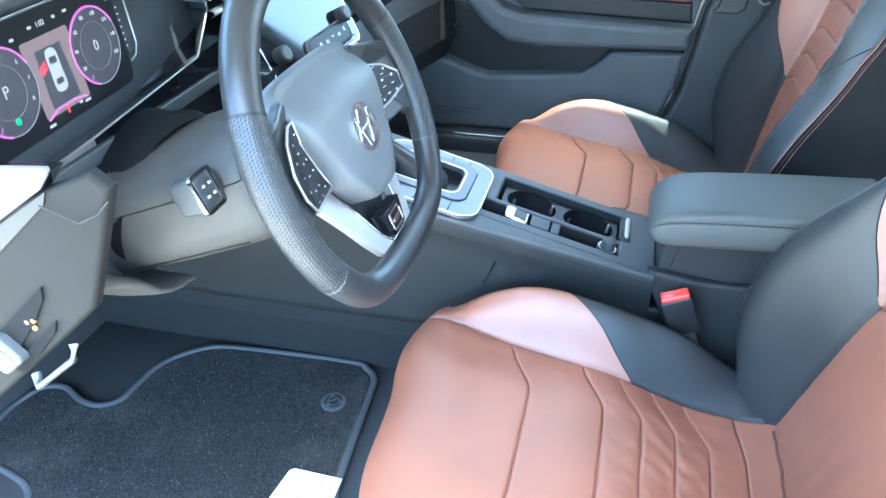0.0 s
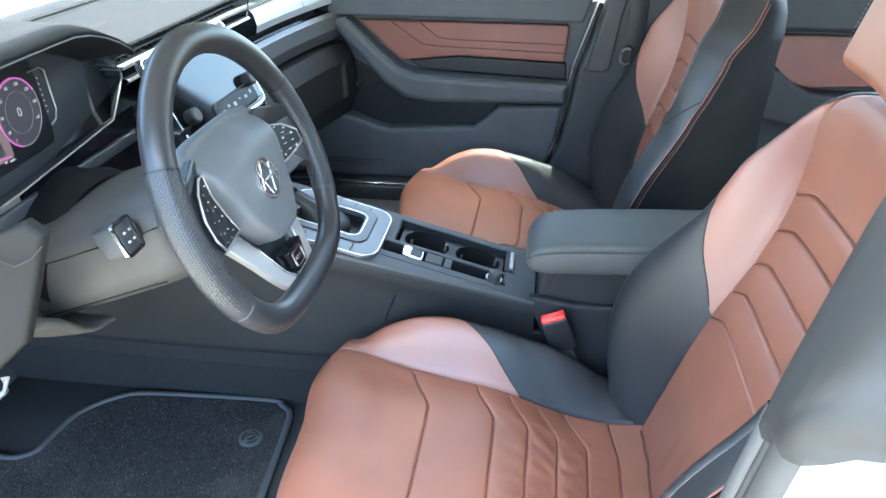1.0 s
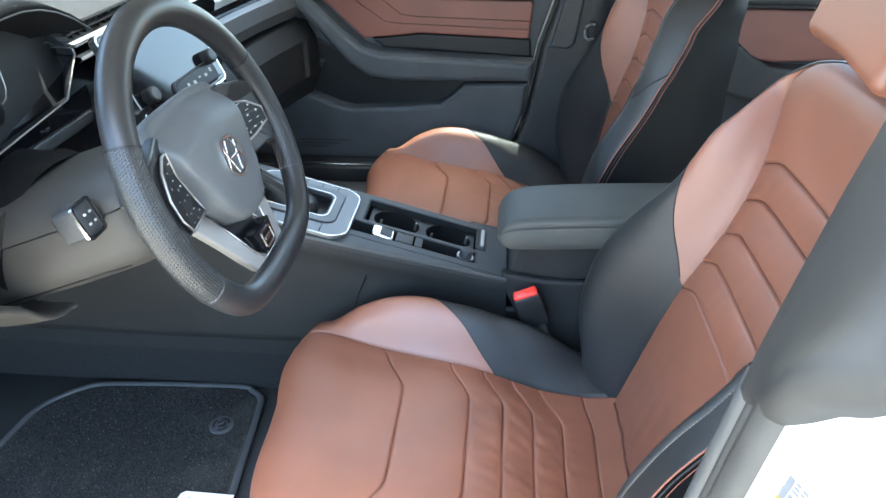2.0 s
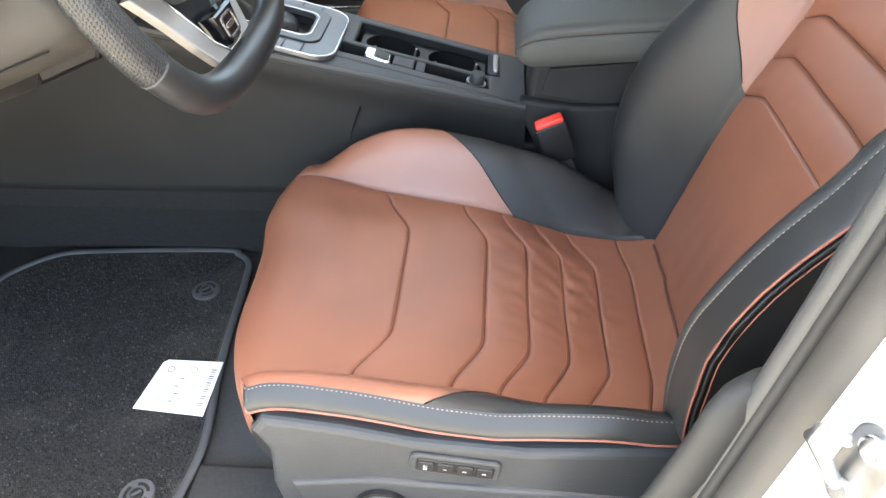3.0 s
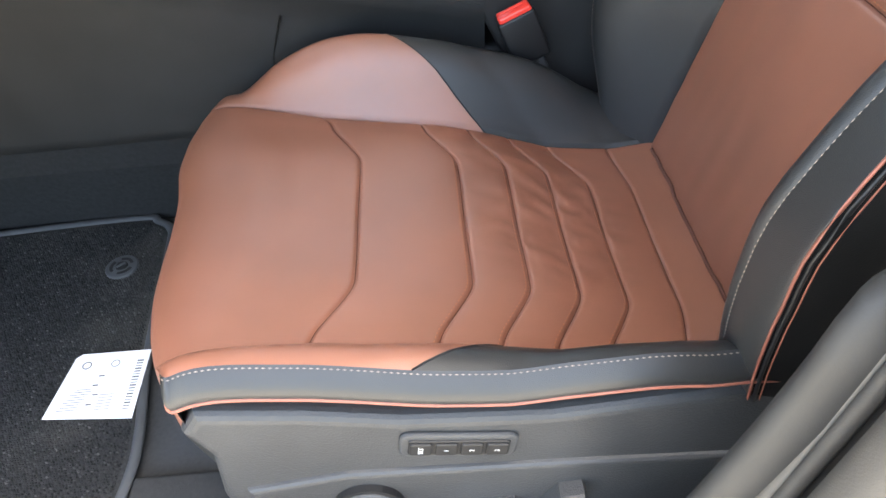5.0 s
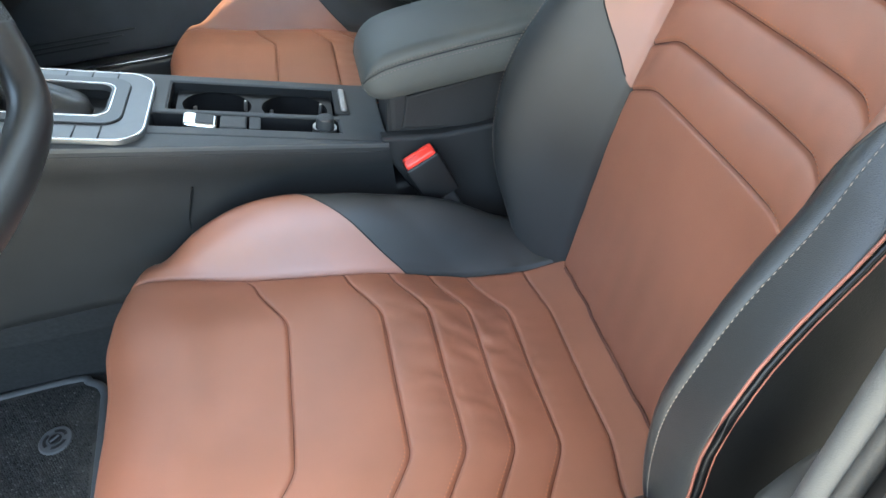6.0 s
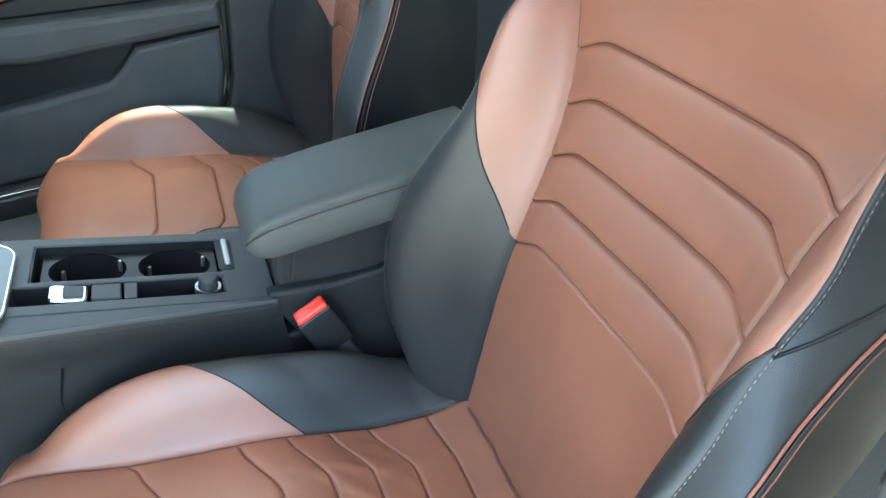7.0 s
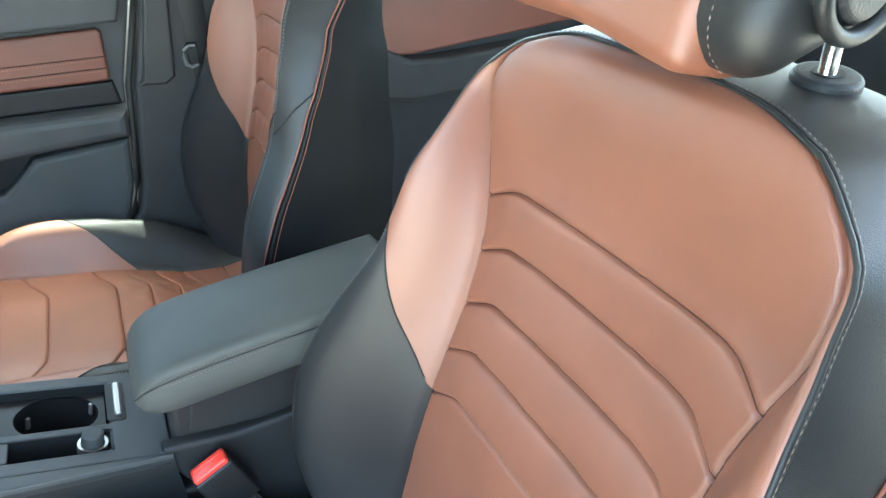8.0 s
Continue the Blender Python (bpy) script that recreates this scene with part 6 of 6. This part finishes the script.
sweep([(-0.10, 1.080), (-0.004, 1.0745), (0.004, 1.0735), (0.005, 1.0700), (-0.002, 1.0690), (-0.045, 1.0690)], -0.150, 0.72, DASHTOP, "vent_brow")
sweep([(-0.045, 1.0690), (-0.046, 1.0480)], -0.130, 0.72, DARK, "vent_recess", "dark air vent slot")
sweep([(-0.030, 1.0605), (-0.002, 1.0600), (0.0, 1.0585), (-0.002, 1.0570), (-0.030, 1.0570)], -0.128, 0.33, SATIN, "vent_blade", "silver vent blade")
sweep([(-0.046, 1.0480), (0.004, 1.0480), (0.010, 1.0465), (0.010, 1.0425), (0.004, 1.0415), (-0.03, 1.0415)], -0.130, 0.72, SILVER, "vent_strip", "bright vent strip")
sweep([(-0.03, 1.0415), (-0.032, 1.0290), (0.002, 1.0280)], -0.125, 0.34, DARK, "lower_slot")
sweep([(0.002, 1.0280), (0.010, 1.0270), (0.012, 1.0230), (0.004, 1.0180)], -0.125, 0.34, SILVER, "lower_strip", "bright lower strip")
for i in range(24):
    y = -0.120 + 0.019 * i
    part("vent_vane", box((bow(y) - 0.040, y, 1.0482), (bow(y) - 0.010, y + 0.0012, 1.0690), 0), DARK, dash)
part("vent_end", tube([(bow(0.34) + 0.008, 0.338, 1.0700), (bow(0.34) + 0.010, 0.346, 1.0580), (bow(0.34) + 0.010, 0.340, 1.0440), (bow(0.34) + 0.008, 0.330, 1.0280)], 0.0020, 8), SATIN, dash)
sweep([(-0.03, 1.0415), (0.004, 1.0400), (0.014, 1.0300), (0.020, 1.0050), (0.016, 0.9900)], 0.35, 0.72, SILVER, "passenger_fascia", "bright silver passenger fascia")
sweep([(0.016, 0.9900), (0.008, 0.9880), (0.006, 0.9720), (0.014, 0.9690)], 0.20, 0.72, GLOSS, "fascia_line", "gloss black fascia strip")
sweep([(0.014, 0.9690), (0.024, 0.9600), (0.030, 0.9300), (0.022, 0.9050), (0.0, 0.8950)], 0.17, 0.72, SATIN, "lower_fascia", "satin grey lower fascia")
sweep([(0.0, 0.8950), (0.030, 0.8900), (0.052, 0.8500), (0.058, 0.7600), (0.030, 0.7000), (-0.10, 0.6900)], 0.17, 0.72, DARK, "glove_box", "dark glove box lid")
# infotainment
IM = basis((-0.735, -0.012, 0.985), (0, 1, 0), (-0.42, 0, 0.907)) @ Matrix.Rotation(radians(-6), 4, "Y")
media = part("media_screen", prism([(0.012 + x, y) for x, y in rrect(0.240, 0.150, 0.010)], 0.012, IM, 0.002), GLOSS, dash, "gloss black touch screen")
for u in (-0.082, 0.104):
    knob = part("media_knob", prism(circle(0.0125, 28), 0.018, IM @ Matrix.Translation((u, -0.030, 0.012)), 0.003, 3), DARK, media)
    part("knob_cap", prism(circle(0.0095, 28), 0.0185, IM @ Matrix.Translation((u, -0.030, 0.012)), 0.001), STRIP, knob)
part("screen_trim", ring_plate([(0.012 + x, y) for x, y in rrect(0.246, 0.156, 0.012)], [(0.012 + x, y) for x, y in rrect(0.240, 0.150, 0.010)], 0.0125, IM), CHROME, media)
for i, (u, v) in enumerate(((0.104, -0.052), (0.110, -0.060), (0.117, -0.067), (-0.04, -0.060), (-0.01, -0.058), (0.02, -0.056), (0.05, -0.054), (0.078, -0.050))):
    part("screen_mark", prism(rrect(0.007 if i > 2 else 0.010, 0.0025, 0.0008), 0.0124, IM @ Matrix.Translation((u, v, 0)), 0), EDGING, media)
pill = part("control_pill", prism([(0.046 + x, -0.052 + y) for x, y in rrect(0.125, 0.034, 0.012)], 0.017, IM, 0.003, 3), CLUSTER, media, "black touch control strip")
part("pill_trim", ring_plate([(0.046 + x, -0.052 + y) for x, y in rrect(0.128, 0.037, 0.013)], [(0.046 + x, -0.052 + y) for x, y in rrect(0.124, 0.033, 0.012)], 0.0165, IM), EDGING, pill)
for i in range(6):
    part("control_mark", prism(rrect(0.008 - 0.002 * (i % 2), 0.003 + 0.002 * (i % 3), 0.001), 0.0174, IM @ Matrix.Translation((-0.002 + 0.019 * i, -0.052 + 0.003 * (i % 2), 0)), 0), MARKS, pill)
HM = basis((-0.690, 0.005, 0.885), (0, 1, 0), (-0.35, 0, 0.94))
climate = part("climate_panel", prism([(-0.12, -0.035), (0.12, -0.035), (0.135, 0.03), (-0.135, 0.03)], 0.010, HM, 0.003), GLOSS, dash, "gloss black climate touch panel")
for i in range(7):
    part("climate_mark", prism(rrect(0.012, 0.006, 0.002), 0.0106, HM @ Matrix.Translation((-0.09 + 0.03 * i, 0.006 * (i % 2), 0)), 0), PALE, climate)
part("climate_trim", tube([HM @ Vector((x, y, 0.010)) for x, y in ((-0.132, 0.03), (-0.118, -0.036), (0.118, -0.036), (0.132, 0.03))], 0.0025, 8), CHROME, climate)
bar([(-0.83, 0.96), (-0.715, 0.95), (-0.70, 0.84), (-0.74, 0.74), (-0.84, 0.70)], -0.14, 0.17, CLUSTER, "centre_fascia")
# outer end of the dashboard beside the open door
EM = basis((0, -0.600, 0), (1, 0, 0), (0, 0, 1))
end = part("end_cover", prism([(-0.597, 1.030), (-0.612, 1.042), (-0.66, 1.022), (-0.76, 0.978), (-1.0, 0.88), (-1.2, 0.75), (-1.1, 0.60), (-0.95, 0.650), (-0.82, 0.762), (-0.72, 0.847), (-0.655, 0.905), (-0.628, 0.962)], 0.012, EM @ Matrix.Translation((0, 0, -0.012)), 0.005, 4), DASHEND, dash, "grey end cover")
part("end_gloss", prism([(-0.641, 1.043), (-0.70, 1.037), (-0.95, 1.035), (-0.95, 0.875), (-0.73, 0.978), (-0.658, 1.024)], 0.014, EM @ Matrix.Translation((0, 0, -0.012)), 0.002), GLOSS, dash, "gloss black end fascia")
part("end_gap", prism([(-0.656, 1.022), (-0.662, 1.010), (-0.73, 0.955), (-0.95, 0.850), (-0.95, 0.873), (-0.73, 0.976)], 0.0135, EM @ Matrix.Translation((0, 0, -0.012)), 0), DARK, dash)
part("end_chrome", tube([(-0.643, -0.603, 1.044), (-0.70, -0.603, 1.039), (-0.95, -0.603, 1.036)], 0.0026, 10), SPOKE, dash)
part("cover_joint", tube([(-0.665, -0.603, 1.010), (-0.632, -0.603, 0.998), (-0.612, -0.603, 1.008), (-0.600, -0.600, 1.02)], 0.0006, 6), DARK, dash)
# raised dark plates whose black stands in for the shade of two recesses
for pts, nm in (([(-0.700, 0.924), (-0.704, 0.910), (-0.722, 0.884), (-0.752, 0.850), (-0.785, 0.815), (-0.815, 0.815), (-0.772, 0.862)], "light_recess_shade"), ([(-0.700, 0.886), (-0.706, 0.872), (-0.736, 0.840), (-0.768, 0.810), (-0.780, 0.814), (-0.745, 0.846)], "lever_recess_shade")):
    part(nm, prism(pts, 0.003, EM, 0), CLOTH, dash)
part("light_switch", prism(rrect(0.038, 0.034, 0.006), 0.012, EM @ pose(-0.772, 0.838, 0.003, 0, 0, 40), 0.004, 3), SATIN, dash, "silver light switch")
part("light_switch_face", prism(rrect(0.024, 0.024, 0.004), 0.0126, EM @ pose(-0.772, 0.838, 0.003, 0, 0, 40), 0), PLASTIC, dash)
AMBER = glow("amber_mark", (0.9, 0.35, 0.03), 0.07)
for a, b in ((-0.726, 0.882), (-0.734, 0.879), (-0.728, 0.873)):
    part("amber_mark", prism(circle(0.0025, 10), 0.002, EM @ Matrix.Translation((a, b, 0.0012)), 0), AMBER, dash)
part("bonnet_lever", tube([(-0.690, -0.603, 0.862), (-0.686, -0.612, 0.852), (-0.742, -0.612, 0.806), (-0.752, -0.603, 0.812)], 0.0045, 10, flat=0.7), SATIN, dash, "grey bonnet release lever")

# ---- front passenger door ----
door = thing("door_1", "dark grey passenger door with brown leather insert", "car door", kind="structure")
DM = basis((0, 0.745, 0), (1, 0, 0), (0, 0, 1))        # plates grow towards the driver


def door_plate(name, pts, off, depth, material, label="", bevel=0.006, parent=None):
    return part(name, prism(pts, depth, DM @ Matrix.Translation((0, 0, off)), bevel, 3), material, parent or door, label)


EDGE = [(-0.050, 1.00), (-0.075, 0.92), (-0.100, 0.84), (-0.116, 0.74), (-0.130, 0.655), (-0.150, 0.595), (-0.185, 0.55)]
door_plate("door_skin", [(-1.25, 1.00), (-1.25, 0.50), (-0.22, 0.50)] + EDGE[::-1], -0.05, 0.05, DOORGREY)
door_plate("upper_panel", [(-1.2, 1.045), (-1.2, 0.962), (-0.72, 0.962), (-0.085, 0.955), (-0.055, 1.045)], 0.0, 0.050, DOORGREY)
ins = [(-0.657, 0.945), (-0.548, 0.842), (-0.40, 0.858), (-0.128, 0.848), (-0.122, 0.853), (-0.116, 0.935), (-0.122, 0.942)]
door_plate("insert", ins, 0.0, 0.016, DOORBROWN, "brown leather insert", 0.005)
for line in ([(-0.575, 0.944), (-0.49, 0.886), (-0.45, 0.882), (-0.122, 0.872)], [(-0.50, 0.944), (-0.45, 0.905), (-0.41, 0.900), (-0.121, 0.893)]):
    part("insert_seam", tube([DM @ Vector((x, z, 0.0160)) for x, z in line], 0.0013, 6), SEAMSHADE, door)
    stitches([DM @ Vector((x, z - 0.005, 0.0163)) for x, z in line], 0.006, 0.0042, 0.0006, door, SEWN, "seam_thread")
grab = [(-0.735, 0.948), (-0.682, 0.957), (-0.668, 0.945), (-0.60, 0.878), (-0.545, 0.832), (-0.50, 0.818), (-0.42, 0.813), (-0.108, 0.800), (-0.114, 0.748), (-0.46, 0.742), (-0.535, 0.752), (-0.59, 0.790), (-0.66, 0.872), (-0.715, 0.930)]
door_plate("armrest", grab, 0.0, 0.060, DOORGREY, "soft grey armrest and grab handle", 0.016)
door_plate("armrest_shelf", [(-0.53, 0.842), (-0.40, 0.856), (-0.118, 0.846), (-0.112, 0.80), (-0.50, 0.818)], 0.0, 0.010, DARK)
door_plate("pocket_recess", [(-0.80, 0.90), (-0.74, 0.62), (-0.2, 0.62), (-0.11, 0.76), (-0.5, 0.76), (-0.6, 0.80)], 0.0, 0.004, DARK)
lower = [(-1.2, 0.78), (-0.80, 0.775), (-0.745, 0.728), (-0.70, 0.700), (-0.62, 0.668), (-0.586, 0.660), (-0.47, 0.668), (-0.35, 0.678), (-0.320, 0.700), (-0.285, 0.735), (-0.118, 0.742), (-0.130, 0.655), (-0.150, 0.595), (-0.185, 0.55), (-0.21, 0.515), (-1.2, 0.515)]
door_plate("pocket_panel", lower, 0.0, 0.045, DOORGREY, "grey door pocket panel", 0.012)
door_plate("front_rib", [(-1.0, 0.84), (-0.76, 0.80), (-0.66, 0.783), (-0.685, 0.735), (-0.745, 0.728), (-1.0, 0.75)], 0.0, 0.034, PLASTIC, "", 0.010)
for i in range(3):
    part("speaker_slot", box((-0.82, 0.698, 0.548 + 0.010 * i), (-0.66 + 0.03 * i, 0.7005, 0.552 + 0.010 * i), 0.0005), PLASTIC, door)
part("door_seal", tube([(x + 0.006, 0.712, z) for x, z in EDGE], 0.006, 10), RUBBER, door, "black rubber seal")
structure("sill_2", box((-1.2, 0.64, 0.47), (0.0, 0.72, 0.515), 0.006), PLASTIC, "grey passenger door sill", "door sill")
strip = part("scuff_plate", box((-1.0, 0.648, 0.516), (-0.30, 0.664, 0.521), 0.001), CHROME)
tagged(strip, "bright metal scuff strip on the door sill", "scuff plate", kind="structure")

# passenger side pillar, belt, rear door and rear seat
bp = thing("pillar_3", "grey plastic pillar trim behind the passenger door", "pillar", kind="structure")
# upper front edge is brought forward to shade the passenger bolster
part("pillar_trim", prism([(x + 0.014, z) for x, z in EDGE] + [(-0.17, 0.50), (0.30, 0.50), (0.26, 0.75), (0.20, 0.95), (0.22, 1.44), (0.05, 1.44), (-0.02, 1.15)], 0.06, basis((0, 0.745, 0), (1, 0, 0), (0, 0, 1)), 0.010, 3), PLASTIC, bp)
part("pillar_step", prism([(-0.068, 0.855), (-0.078, 0.845), (-0.03, 0.84), (-0.012, 0.852), (0.005, 0.98), (0.06, 1.2), (0.13, 1.44), (0.08, 1.44), (0.0, 1.15), (-0.035, 1.0)], 0.016, basis((0, 0.685, 0), (1, 0, 0), (0, 0, 1)), 0.006, 3), PLASTIC, bp)
belt = thing("seat_belt", "dark seat belt with buckle tongue on the pillar", "seat belt")
part("webbing", box((0.020, 0.668, 0.60), (0.062, 0.671, 1.30), 0.0005), DARK, belt)
part("tongue", prism(rrect(0.020, 0.040, 0.006), 0.010, basis((0.026, 0.668, 0.890), (1, 0, 0), (0, 0, 1)), 0.003), DARK, belt, "dark buckle tongue")
part("tongue_loop", tube([(0.030, 0.655, 0.905), (0.020, 0.650, 0.908), (0.010, 0.648, 0.902), (0.006, 0.648, 0.890), (0.009, 0.648, 0.876), (0.018, 0.650, 0.870), (0.030, 0.655, 0.872)], 0.0038, 10, flat=0.8), GREYP, belt, "pale grey tongue loop")
rear = thing("door_2", "dark rear passenger door with brown leather insert", "car door", kind="structure")
RM = basis((0, 0.77, 0), (1, 0, 0), (0, 0, 1))
part("rear_skin", prism([(0.22, 0.40), (1.45, 0.40), (1.45, 1.02), (0.22, 1.02)], 0.04, RM @ Matrix.Translation((0, 0, -0.04)), 0.004), SOFT, rear)
part("rear_insert", prism([(0.26, 0.83), (0.50, 0.795), (1.2, 0.83), (1.2, 0.925), (0.26, 0.925)], 0.014, RM, 0.005), DOORBROWN, rear, "brown leather insert")
# upper panel added to keep the sun off the rear armrest
part("rear_upper", prism([(0.24, 0.945), (1.2, 0.945), (1.2, 1.06), (0.24, 1.06)], 0.075, RM, 0.012, 3), SOFT, rear)
part("rear_armrest", prism([(0.26, 0.850), (0.40, 0.848), (0.44, 0.815), (0.48, 0.794), (0.55, 0.788), (1.2, 0.795), (1.2, 0.72), (0.48, 0.70), (0.30, 0.74)], 0.055, RM, 0.010, 3), SOFT, rear)
bench = thing("rear_bench", "black leather rear bench seat", "car seat")
part("bench_cushion", box((0.78, -0.60, 0.34), (1.25, 0.68, 0.55), 0.05, None, 4), BLACK, bench)
part("bench_back", box((1.18, -0.60, 0.50), (1.34, 0.68, 1.12), 0.05, Matrix.Translation((0, 0, 0)), 4), BLACK, bench)
rbk = thing("rear_belt_buckle", "small black rear buckle with a red button", "seat belt buckle")
part("rear_buckle_body", box((0.93, 0.16, 0.54), (0.97, 0.19, 0.60), 0.004), DARK, rbk)
part("rear_buckle_button", box((0.933, 0.163, 0.598), (0.967, 0.187, 0.606), 0.002), RED, rbk)
